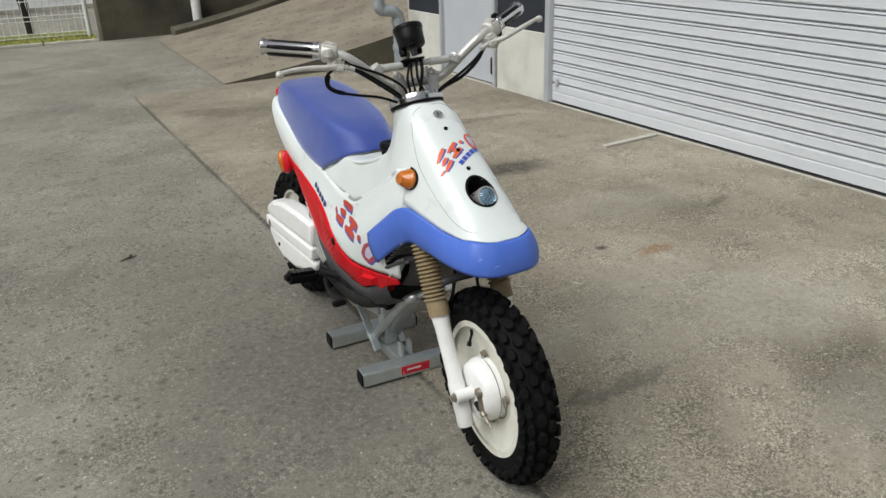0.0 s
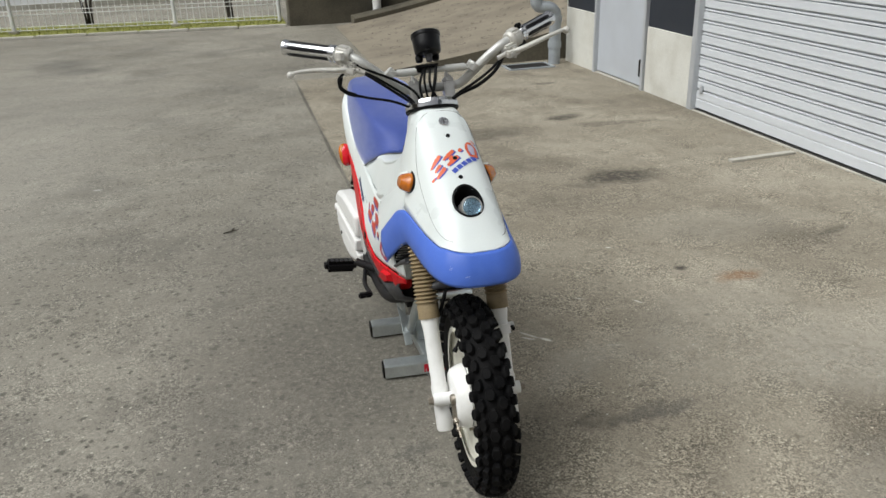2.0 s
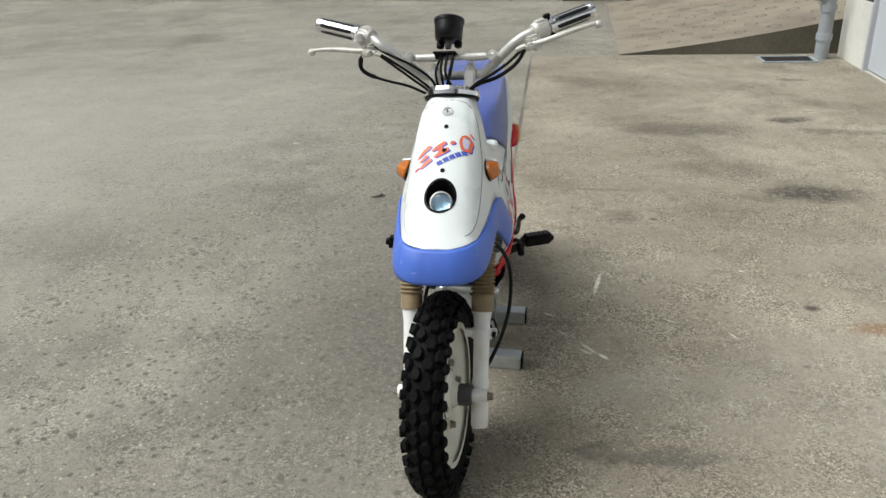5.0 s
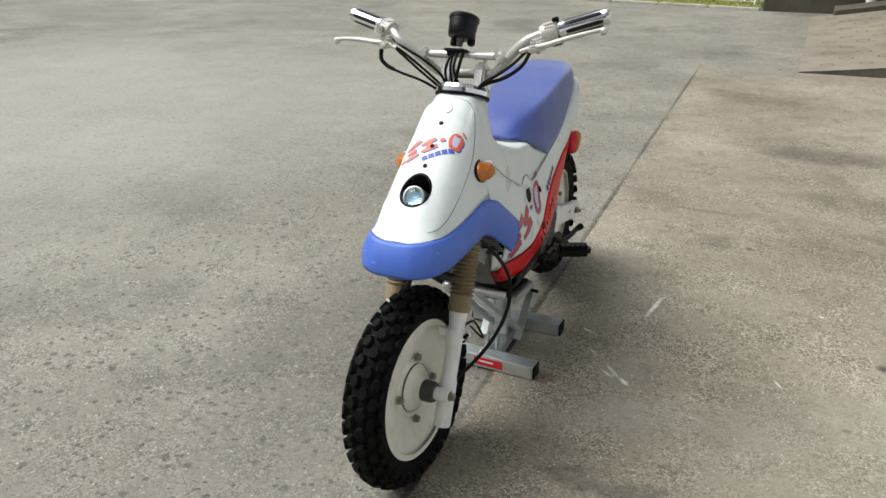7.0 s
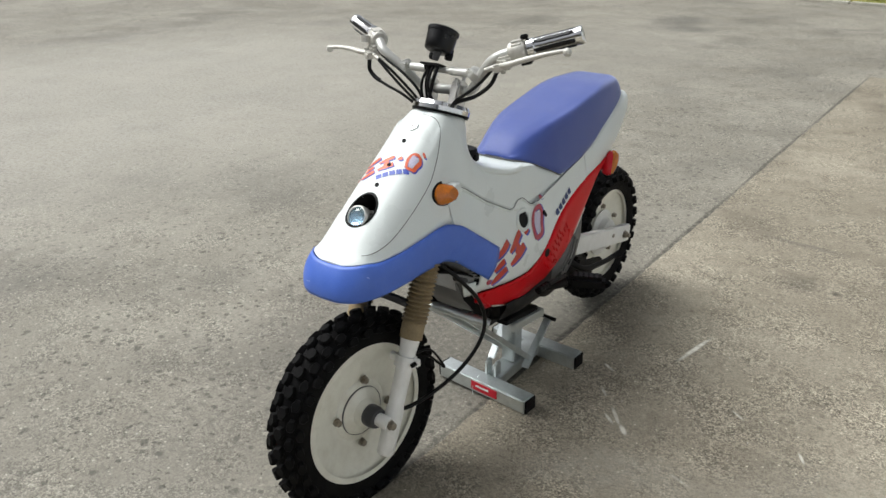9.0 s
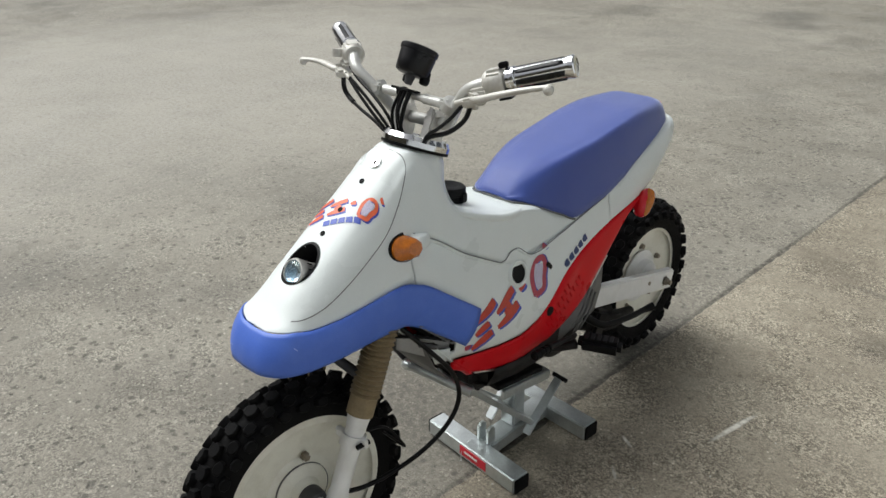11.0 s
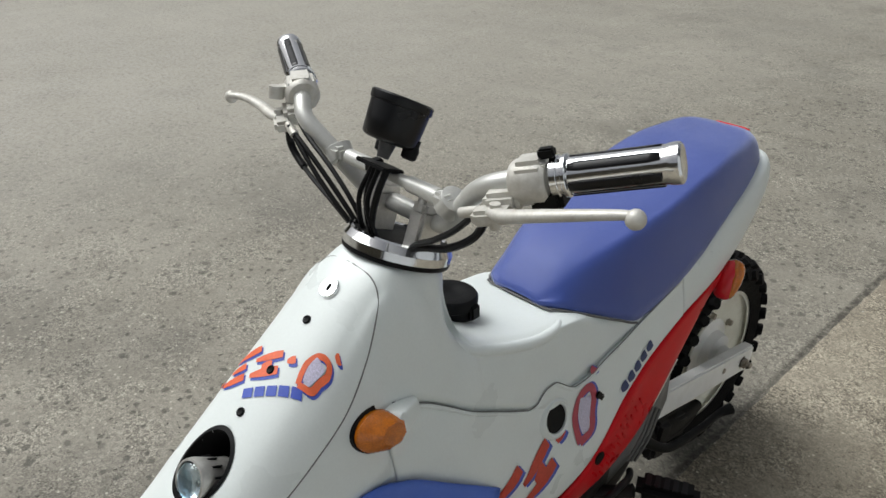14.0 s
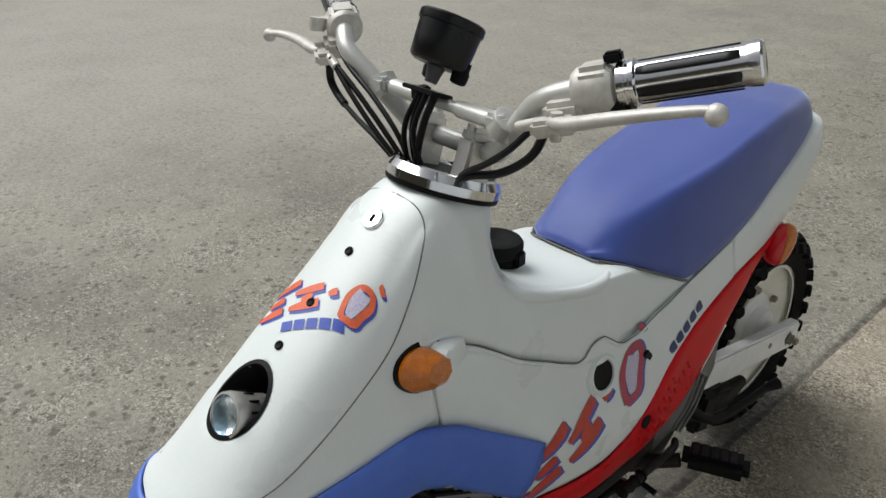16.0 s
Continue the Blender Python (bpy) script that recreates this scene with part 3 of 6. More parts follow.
# drain grate
grate = thing("drain_grate", (2.2, 5.2, 0), "dark cast-iron drain grate set in the concrete", "drain grate")
gf = bmesh.new()
GX, GY, GW, GD = 2.16, 5.12, 0.40, 0.22
for sx in (-1, 1):
    add_box(gf, (GX + sx * GW / 2, GY, 0.008), (0.025, GD + 0.025, 0.016), bev=0.002)
    add_box(gf, (GX, GY + sx * GD / 2, 0.008), (GW, 0.025, 0.016), bev=0.002)
part("grate_frame", gf, PIPE_GREY, grate, smooth=False)
# Thin black slab under the bars stands in for the pit's shade.
part("pit_shade", box((GX, GY, 0.007), (GW - 0.02, GD - 0.02, 0.004)), BLACK, grate, smooth=False)
for k in range(13):
    part("grate_bar", box((GX - GW / 2 + 0.03 + k * (GW - 0.06) / 12, GY, 0.0115), (0.011, GD - 0.03, 0.006)), IRON, grate, smooth=False)

# ramp, rising towards the building's rear
RX0, RX1, RY0, RY1, RSKEW = 0.875, 9.0, 5.385, 8.62, 0.037


def ramp_z(x, y):
    u = max(0.0, x - RX0 - RSKEW * (y - RY0))
    rise = 0.10 * u + 0.03 * u * u if u < 1.6 else 0.2368 + 0.196 * (u - 1.6)
    return 0.008 + rise * (1 + 0.06 * (y - RY0))


rows = []
for i in range(34):
    y = RY0 + (RY1 - RY0) * i / 33
    rows.append([(RX0 + RSKEW * (y - RY0) + (RX1 - RX0) * (j / 40), y, ramp_z(RX0 + RSKEW * (y - RY0) + (RX1 - RX0) * (j / 40), y)) for j in range(41)])
bm = sheet(rows)
tagged(part("ramp", bm, RAMP), "brown concrete ramp with round anti-slip rings", "ramp", kind="structure")
rw = bmesh.new()
fx = [RX0 + (RX1 - RX0) * j / 40 for j in range(41)]
ta = [rw.verts.new((x, RY0 - 0.004, ramp_z(x, RY0) + 0.004)) for x in fx]
ba = [rw.verts.new((x, RY0 - 0.02, -0.05)) for x in fx]
for k in range(40):
    rw.faces.new((ta[k], ta[k + 1], ba[k + 1], ba[k]))
tagged(part("ramp_side_wall", rw, DARK_CONCRETE, smooth=False), "dark mossy concrete side of the ramp", "wall", kind="structure")
# rings pressed into the ramp, each a shallow lip
ring_bm = bmesh.new()
random.seed(5)
for i in range(21):
    for j in range(11):
        y = RY0 + 0.24 + j * 0.27 + random.uniform(-0.012, 0.012)
        x = RX0 + RSKEW * (y - RY0) + 0.20 + i * 0.27 + (0.135 if j % 2 else 0)
        r = random.uniform(0.044, 0.054)
        prev = None
        inner, outer = [], []
        for k in range(16):
            a = 2 * math.pi * k / 16
            for lst, rr, dz in ((inner, r - 0.0032, 0.0015), (outer, r + 0.0032, 0.0015)):
                px, py = x + rr * math.cos(a), y + rr * math.sin(a)
                lst.append(ring_bm.verts.new((px, py, ramp_z(px, py) + 0.002 + dz)))
        for k in range(16):
            ring_bm.faces.new((inner[k], inner[(k + 1) % 16], outer[(k + 1) % 16], outer[k]))
rings = part("ramp_rings", ring_bm, RING, smooth=False)
tagged(rings, "round anti-slip rings pressed into the concrete ramp", "rings", kind="stuff")
# raised kerb along the ramp's far edge and the wall behind it
kb = bmesh.new()
pts = [(1.22 + 0.3 * k, 8.55 + 0.02 * k) for k in range(28)]
ks = []
for x, y in pts:
    z = ramp_z(x, min(y, RY1))
    ks.append([kb.verts.new(p) for p in ((x, y, -0.05), (x, y, z + 0.05), (x + 0.01, y + 0.03, z + 0.07), (x, y + 0.22, z + 0.075), (x, y + 0.22, -0.05))])
for a, b in zip(ks, ks[1:]):
    for k in range(4):
        kb.faces.new((a[k], a[k + 1], b[k + 1], b[k]))
kb.faces.new(ks[0])
tagged(part("ramp_kerb", kb, DARK_CONCRETE), "dark weathered concrete kerb along the ramp", "kerb", kind="structure")
tagged(part("retaining_wall", box((5.40, 9.085, 0.7), (9.86, 0.25, 1.5)), DARK_CONCRETE, smooth=False, bevel=0.015), "dark weathered concrete retaining wall", "wall", kind="structure")
post = thing("white_post", (1.585, 8.885, 0), "white painted steel post in front of a dark wall", "post")
part("shaft", rod((1.585, 8.885, 0.0), (1.585, 8.885, 2.4), 0.055, 24), WHITE_PAINT, post)
part("foot_collar", lathe((1.585, 8.885, 0.0), (0, 0, 1), [(0, 0.08), (0.12, 0.078), (0.14, 0.056)], 24), DARK_CONCRETE, post)

# ---- verge with fence ----
def verge_y(x):
    return 8.99 - 0.14 * x


kbm = bmesh.new()
random.seed(3)
for k in range(26):
    x1 = 0.44 - k * 0.6
    x0 = x1 - 0.59
    yc = verge_y((x0 + x1) / 2) + 0.06
    add_box(kbm, ((x0 + x1) / 2, yc, -0.005 + random.uniform(-0.004, 0.004)), (0.59, 0.09, 0.07), Matrix.Rotation(-0.139, 4, "Z"), bev=0.008)
tagged(part("kerb", kbm, KERB, smooth=False), "pale concrete kerb stones along the grass verge", "kerb", kind="structure")
vg = sheet([[(x, verge_y(x) + d, z) for d, z in ((0.09, 0.022), (0.2, 0.030), (0.42, 0.045), (0.9, 0.05))] for x in [0.44 - 0.5 * k for k in range(34)]])
tagged(part("verge", vg, SOIL), "narrow mossy verge behind the kerb", "verge", kind="structure")
gb = bmesh.new()
for k in range(9000):
    x = 0.42 - 9.5 * random.random()
    d = random.random() * 0.42
    y = verge_y(x) + 0.10 + d
    h, a, w = random.uniform(0.012, 0.04), random.uniform(0, 6.28), random.uniform(0.004, 0.009)
    lean = random.uniform(0.0, 0.04)
    p = Vector((x, y, 0.020 + 0.06 * min(d, 0.4)))
    side, tip = Vector((math.cos(a), math.sin(a), 0)) * w, Vector((math.cos(a + 1.3) * lean, math.sin(a + 1.3) * lean, h))
    gb.faces.new([gb.verts.new(v) for v in (p - side, p + side, p + tip)])
tagged(part("grass", gb, GRASS, smooth=False), "short yellow-green grass on the verge", "grass", kind="stuff")

BAY = 1.93
fence = thing("mesh_fence", (-1.0, 9.3, 0.07), "white coated wire mesh fence on slim posts", "fence")


def fence_y(x):
    return verge_y(x) + 0.33


for k in range(6):
    x1 = 1.02 - k * BAY
    x0 = x1 - BAY
    part("post_foot", box((x0, fence_y(x0) - 0.02, 0.045), (0.11, 0.11, 0.05), bev=0.006), KERB, fence, "concrete post foot", smooth=False)
    part("fence_post", rod((x0, fence_y(x0), 0.0), (x0, fence_y(x0), 1.25), 0.026, 14), FENCE_WHITE, fence)
    if k == 0:
        x1 = 0.40
    wires = bmesh.new()
    n = int((x1 - x0) / 0.075)
    for i in range(1, n):
        x = x0 + (x1 - x0) * i / n
        add_rod(wires, (x, fence_y(x), 0.055), (x, fence_y(x), 1.2), 0.0042, 5)
    for z in (0.065, 0.105, 0.25, 0.30, 0.47, 0.66, 0.85, 1.05, 1.18):
        add_rod(wires, (x0, fence_y(x0) - 0.006, z), (x1, fence_y(x1) - 0.006, z), 0.0052, 5)
    part("mesh_panel", wires, FENCE_WHITE, fence)
part("fence_post", rod((0.38, fence_y(0.38), 0.0), (0.38, fence_y(0.38), 1.25), 0.026, 14), FENCE_WHITE, fence)

# pale building far behind the fence
hall = thing("pale_building", (-6, 13.3, 0), "pale grey panelled building wall behind the fence", "building")
for k in range(24):
    part("wall_panel", box((-21 + k * 1.2, 13.3, 1.6), (1.185, 0.2, 3.2), bev=0.006), FAR_WALL, hall, smooth=False)
part("roof", box((-7.2, 13.75, 3.3), (29.5, 1.0, 0.2), bev=0.02), FRAME_METAL, hall, smooth=False)
part("footing", box((-7.2, 13.22, 0.02), (29, 0.12, 0.10)), KERB, hall, smooth=False)
# leafless shrubs behind the fence
random.seed(11)


def shrub(x, y):
    s = thing("bare_shrub", (x, y, 0.0), "leafless dark shrub behind the white fence", "shrub", group="shrubs behind the fence")
    for k in range(6):
        bm = bmesh.new()
        a = random.uniform(0, 6.28)
        top = Vector((x + math.cos(a) * random.uniform(0.1, 0.3), y + math.sin(a) * 0.15, random.uniform(0.7, 1.3)))
        mid = Vector((x + math.cos(a) * 0.06, y + math.sin(a) * 0.04, 0.3))
        add_tube(bm, [(x + math.cos(a) * 0.03, y + math.sin(a) * 0.03, 0.0), mid, top], [0.022, 0.015, 0.006], 6, 4)
        for j in range(4):
            f = random.uniform(0.3, 0.95)
            q = mid.lerp(top, f)
            b = random.uniform(0, 6.28)
            add_tube(bm, [q, q + Vector((math.cos(b) * 0.07, math.sin(b) * 0.07, 0.08)), q + Vector((math.cos(b) * 0.15, math.sin(b) * 0.12, 0.22))], [0.007, 0.005, 0.002], 5, 3)
        part("branch", bm, BARK, s)


for x in (-0.2, -2.0, -3.35, -5.4, -7.3):
    shrub(x, fence_y(x) + 0.45)


# ================= motorcycle =================
bike = thing("motorcycle", (0, 0.62, 0), "small white trail motorcycle with blue seat and red side panels", "motorcycle")

# The steered parts are turned a little to the rider's right about the raked head.
HEAD, RAKE = Vector((0, 0.345, 0.87)), Vector((0, 0.383, 0.924)).normalized()
STEER = Matrix.Translation(HEAD + Vector((0.003, 0, 0))) @ Matrix.Rotation(radians(-5.3), 4, RAKE) @ Matrix.Translation(-HEAD)
LEAN = math.atan2(0.383, 0.924)
AXLE_F, AXLE_R = Vector((0, 0.01, 0.2385)), Vector((0, 1.239, 0.245))


# ---- tyres and wheels ----
def tyre(centre, bead, outer, half, knob_h):
    bm = bmesh.new()
    rings, seg = [], 64
    prof = []
    base = outer - knob_h
    mid = (bead + base) / 2
    for a in range(0, 13):
        th = math.pi * a / 12
        x = -half * 0.96 * math.cos(th)
        r = bead + (base - bead) * (math.sin(th) ** 0.72)
        prof.append((x, r))
    prof = [(-half * 0.72, bead - 0.004)] + prof[1:-1] + [(half * 0.72, bead - 0.004)]
    for k in range(seg):
        a = 2 * math.pi * k / seg
        rings.append([bm.verts.new(centre + Vector((x, math.cos(a) * r, math.sin(a) * r))) for x, r in prof])
    for k in range(seg):
        p, q = rings[k], rings[(k + 1) % seg]
        for j in range(len(prof) - 1):
            bm.faces.new((p[j], p[j + 1], q[j + 1], q[j]))
    return bm


def tread_blocks(centre, bead, outer, half, knob_rows, count, knob_len, knob_h, turn, parent):
    """Raised tread blocks, one mesh for each row, set round the tyre."""
    base = outer - knob_h

    def surface(c, lift):
        x = half * 0.96 * math.sin(c)
        r = bead + (base - bead) * (max(math.cos(c), 0.0) ** 0.72)
        return x + math.sin(c) * lift, r + math.cos(c) * lift
    for c, w, shift in knob_rows:
        bm = bmesh.new()
        da = knob_len / outer / 2
        loops = []
        for lift, sc in ((-0.004, 1.08), (knob_h * 0.8, 0.95), (knob_h, 0.80)):
            loop = []
            for ua, uc in ((-1, -0.55), (-1, 0.55), (-0.35, 1), (0.35, 1), (1, 0.55), (1, -0.55), (0.35, -1), (-0.35, -1)):
                x, r = surface(c + uc * w * sc / 2, lift)
                loop.append(bm.verts.new((x, math.cos(ua * da * sc) * r, math.sin(ua * da * sc) * r)))
            loops.append(loop)
        for p, q in zip(loops, loops[1:]):
            for j in range(8):
                bm.faces.new((p[j], p[(j + 1) % 8], q[(j + 1) % 8], q[j]))
        bm.faces.new(loops[-1])
        bmesh.ops.recalc_face_normals(bm, faces=bm.faces)
        me = bpy.data.meshes.new("tread_block")
        bm.to_mesh(me)
        bm.free()
        me.materials.append(RUBBER)
        me.shade_smooth()
        me.set_sharp_from_angle(angle=radians(40))
        for k in range(count):
            ob = new("tread_block", me)
            ob.parent = parent
            ob.matrix_basis = turn @ Matrix.Translation(centre) @ Matrix.Rotation(2 * math.pi * (k + shift) / count, 4, "X")


def wheel(name, centre, bead, dish, turn):
    """The pressed-steel disc wheel; dish: how deep its middle lies behind its edge."""
    bm = bmesh.new()
    add_lathe(bm, centre - Vector((0.026, 0, 0)), (1, 0, 0), [(-0.010, bead - 0.004), (-0.010, bead + 0.010), (-0.004, bead + 0.012), (0.0, bead + 0.004), (0.003, bead - 0.008), (0.005 + dish * 0.45, bead - 0.045), (0.008 + dish, 0.075), (0.004 + dish, 0.070), (0.004 + dish, 0.004)], 64, close=False)
    add_lathe(bm, centre + Vector((0.026, 0, 0)), (-1, 0, 0), [(-0.010, bead - 0.004), (-0.010, bead + 0.010), (-0.004, bead + 0.012), (0.0, bead + 0.004), (0.003, bead - 0.008), (0.005 + dish * 0.45, bead - 0.045), (0.008 + dish, 0.075), (0.004 + dish, 0.070), (0.004 + dish, 0.004)], 64, close=False)
    return part(name, turned(bm, turn), CREAM, bike, "cream painted pressed-steel disc wheel")


front_wheel = wheel("front_wheel", AXLE_F, 0.160, 0.010, STEER)
rows_f = [(-1.10, 0.30, 0.5), (-0.70, 0.34, 0.0), (-0.24, 0.42, 0.5), (0.24, 0.42, 0.0), (0.70, 0.34, 0.5), (1.10, 0.30, 0.0)]
front_tyre = part("front_tyre", turned(tyre(AXLE_F, 0.168, 0.2460, 0.046, 0.0125), STEER), RUBBER, bike, "black knobbly trail tyre", angle=50)
tread_blocks(AXLE_F, 0.168, 0.2460, 0.046, rows_f, 33, 0.029, 0.0125, STEER, front_tyre)
rear_wheel = wheel("rear_wheel", AXLE_R, 0.150, 0.010, Matrix())
rows_r = [(-1.1, 0.4, 0.5), (-0.6, 0.42, 0.0), (0.0, 0.46, 0.5), (0.6, 0.42, 0.0), (1.1, 0.4, 0.5)]
rear_tyre = part("rear_tyre", tyre(AXLE_R, 0.158, 0.236, 0.054, 0.013), RUBBER, bike, "black knobbly trail tyre", angle=50)
tread_blocks(AXLE_R, 0.158, 0.236, 0.054, rows_r, 27, 0.030, 0.013, Matrix(), rear_tyre)

# hubs
hub = bmesh.new()
add_lathe(hub, AXLE_F + Vector((0.012, 0, 0)), (1, 0, 0), [(0, 0.058), (0.004, 0.058), (0.007, 0.055), (0.012, 0.034), (0.028, 0.026)], 36)
part("hub_plate", turned(hub, STEER), CREAM, front_wheel)
part("hub_groove", turned(lathe(AXLE_F + Vector((0.0125, 0, 0)), (1, 0, 0), [(0, 0.0588), (0.0042, 0.0590), (0.0042, 0.0594), (0, 0.0596)], 48, close=False), STEER), SEAM, front_wheel, "dark ring round the hub plate")
part("axle_boot", turned(lathe(AXLE_F + Vector((0.036, 0, 0)), (1, 0, 0), [(0, 0.024), (0.006, 0.0265), (0.026, 0.026), (0.034, 0.023), (0.036, 0.016)], 24), STEER), GREY, front_wheel, "dark rubber hub boot")
drum = bmesh.new()
add_lathe(drum, AXLE_F + Vector((-0.012, 0, 0)), (-1, 0, 0), [(0, 0.078), (0.012, 0.078), (0.0125, 0.0755), (0.0145, 0.0755), (0.015, 0.078), (0.024, 0.0775), (0.044, 0.070), (0.050, 0.062), (0.051, 0.02)], 48)
part("brake_drum", turned(drum, STEER), WHITE_PAINT, front_wheel, "white painted drum brake plate")
part("drum_seam", turned(lathe(AXLE_F + Vector((-0.0247, 0, 0)), (-1, 0, 0), [(0, 0.0757), (0.0, 0.0770), (0.0016, 0.0770), (0.0016, 0.0757)], 48, close=False), STEER), SEAM, front_wheel, "dark joint round the drum")
O = AXLE_F
arm = bmesh.new()
add_lathe(arm, O + Vector((-0.050, -0.043, 0.024)), (-1, 0, 0), [(0, 0.017), (0.006, 0.016), (0.010, 0.0125), (0.022, 0.0115), (0.024, 0.008)], 12)
p, q = O + Vector((-0.066, -0.045, 0.020)), O + Vector((-0.067, -0.060, -0.026))
add_box(arm, (p + q) / 2, (0.006, 0.013, (q - p).length + 0.01), (q - p).to_track_quat("Z", "X").to_matrix().to_4x4(), bev=0.002)
part("brake_arm", turned(arm, STEER), BOLT, front_wheel, "tarnished brake arm")
adj = bmesh.new()
add_rod(adj, O + Vector((-0.067, -0.050, -0.018)), O + Vector((-0.062, -0.094, -0.050)), 0.0032, 8)
add_lathe(adj, O + Vector((-0.0665, -0.056, -0.022)), Vector((0.005, -0.044, -0.032)), [(0, 0.007), (0.010, 0.0075), (0.012, 0.0034), (0.022, 0.0034), (0.023, 0.0065), (0.030, 0.0065)], 10)
part("brake_adjuster", turned(adj, STEER), BOLT, front_wheel, "threaded brake adjuster")
part("cable_clip", turned(rod(O + Vector((-0.070, -0.030, -0.008)), O + Vector((-0.068, -0.048, -0.022)), 0.0055, 8), STEER), BLACK, front_wheel)
part("retaining_wire", turned(tube([O + Vector((-0.022, -0.074, 0.010)), O + Vector((-0.020, -0.088, -0.020)), O + Vector((-0.020, -0.074, -0.044)), O + Vector((-0.022, -0.052, -0.056))], 0.0022, 6, 6), STEER), BOLT, front_wheel, "bent retaining wire")
for k in range(4):
    a = math.radians(81 + 90 * k)
    c = AXLE_F + Vector((0.0165, math.cos(a) * 0.080, math.sin(a) * 0.080))
    part("wheel_bolt", turned(lathe(c, (1, 0, 0), [(0, 0.0105), (0.003, 0.0105), (0.003, 0.008), (0.012, 0.008), (0.013, 0.005)], 6), STEER), BOLT, front_wheel)
    c = AXLE_F + Vector((-0.016, math.cos(a) * 0.088, math.sin(a) * 0.088))
    part("wheel_bolt", turned(lathe(c, (-1, 0, 0), [(0, 0.0095), (0.003, 0.0095), (0.003, 0.007), (0.01, 0.007)], 6), STEER), BOLT, front_wheel)
part("valve", turned(lathe(AXLE_F + Vector((-0.018, 0.07, 0.125)), (-0.5, -0.4, -0.75), [(0, 0.007), (0.006, 0.006), (0.012, 0.0034), (0.03, 0.0034), (0.032, 0.006), (0.042, 0.006)], 10), STEER), BLACK, front_wheel, "black valve stem")
hub = bmesh.new()
for s in (1, -1):
    add_lathe(hub, AXLE_R + Vector((s * 0.014, 0, 0)), (s, 0, 0), [(0, 0.08), (0.004, 0.08), (0.01, 0.055), (0.03, 0.05), (0.036, 0.03), (0.06, 0.024)], 32)
part("hub", hub, WHITE_PAINT, rear_wheel)
for k in range(5):
    a = math.radians(20 + 72 * k)
    c = AXLE_R + Vector((0.014, math.cos(a) * 0.098, math.sin(a) * 0.098))
    part("wheel_bolt", lathe(c, (1, 0, 0), [(0, 0.009), (0.004, 0.009), (0.004, 0.007), (0.012, 0.007)], 6), BOLT, rear_wheel)

# ---- fork ----
for s in (1, -1):
    top = Vector((s * 0.088, 0.185, 0.575))
    boot_end = Vector((s * 0.087, 0.114, 0.408))
    foot = Vector((s * 0.084, 0.008, 0.150))
    axis = (foot - boot_end).normalized()
    leg = bmesh.new()
    add_lathe(leg, boot_end - axis * 0.03, axis, [(0, 0.021), (0.035, 0.0225), (0.06, 0.0195), (0.19, 0.0185), (0.20, 0.021), ((foot - boot_end).length + 0.026, 0.0205), ((foot - boot_end).length + 0.03, 0.018)], 24)
    ax = AXLE_F + Vector((s * 0.05, 0, 0))
    add_rod(leg, ax, AXLE_F + Vector((s * 0.108, 0, 0)), 0.0155, 18)
    fork_leg = part("fork_leg", turned(leg, STEER), WHITE_PAINT, bike, "white painted fork leg")
    d = boot_end - top
    L = d.length
    prof = []
    for k in range(15):
        h = L * 0.80 * k / 15
        prof += [(h, 0.0230), (h + L * 0.8 / 45, 0.0284), (h + L * 0.8 / 30, 0.0302), (h + L * 0.8 / 22, 0.0284)]
    prof += [(L * 0.80, 0.025), (L * 0.82, 0.0265), (L, 0.0265), (L + 0.001, 0.02)]
    part("fork_boot", turned(lathe(top, d, prof, 28), STEER), BOOT, bike, "tan ribbed rubber fork boot", angle=70)
    part("fork_tube", turned(rod(top + (top - boot_end) * 0.6, top, 0.016, 16), STEER), BLACK, bike)
    part("axle_bolt", turned(lathe(AXLE_F + Vector((s * 0.108, 0, 0)), (s, 0, 0), [(0, 0.012), (0.003, 0.012), (0.003, 0.009), (0.012, 0.009), (0.013, 0.006)], 6), STEER), BOLT, fork_leg)
    if s > 0:
        cl = bmesh.new()
        c = boot_end + axis * 0.052
        add_lathe(cl, c - axis * 0.0105, axis, [(0, 0.021), (0, 0.0250), (0.024, 0.0250), (0.024, 0.021)], 24)
        add_box(cl, c + Vector((-0.026, -0.008, 0.004)), (0.026, 0.012, 0.02), bev=0.002)
        add_box(cl, c + Vector((0.026, 0.006, 0.0)), (0.02, 0.012, 0.018), bev=0.002)
        part("fork_clamp", turned(cl, STEER), WHITE_PAINT, fork_leg, "white cable clamp")
        part("clamp_screw", turned(rod(c + Vector((0.03, -0.012, 0)), c + Vector((0.03, 0.016, 0)), 0.005, 8), STEER), BLACK, fork_leg)
# lower bridge and brace over the wheel
br = bmesh.new()
add_box(br, (0, 0.195, 0.60), (0.215, 0.055, 0.03), Matrix.Rotation(-LEAN, 4, "X"), bev=0.008)
part("fork_bridge", turned(br, STEER), BLACK, bike)
part("fork_brace", turned(tube([(-0.075, 0.135, 0.475), (-0.055, 0.125, 0.488), (0.055, 0.125, 0.488), (0.075, 0.135, 0.475)], 0.010, 10), STEER), GREY, bike)
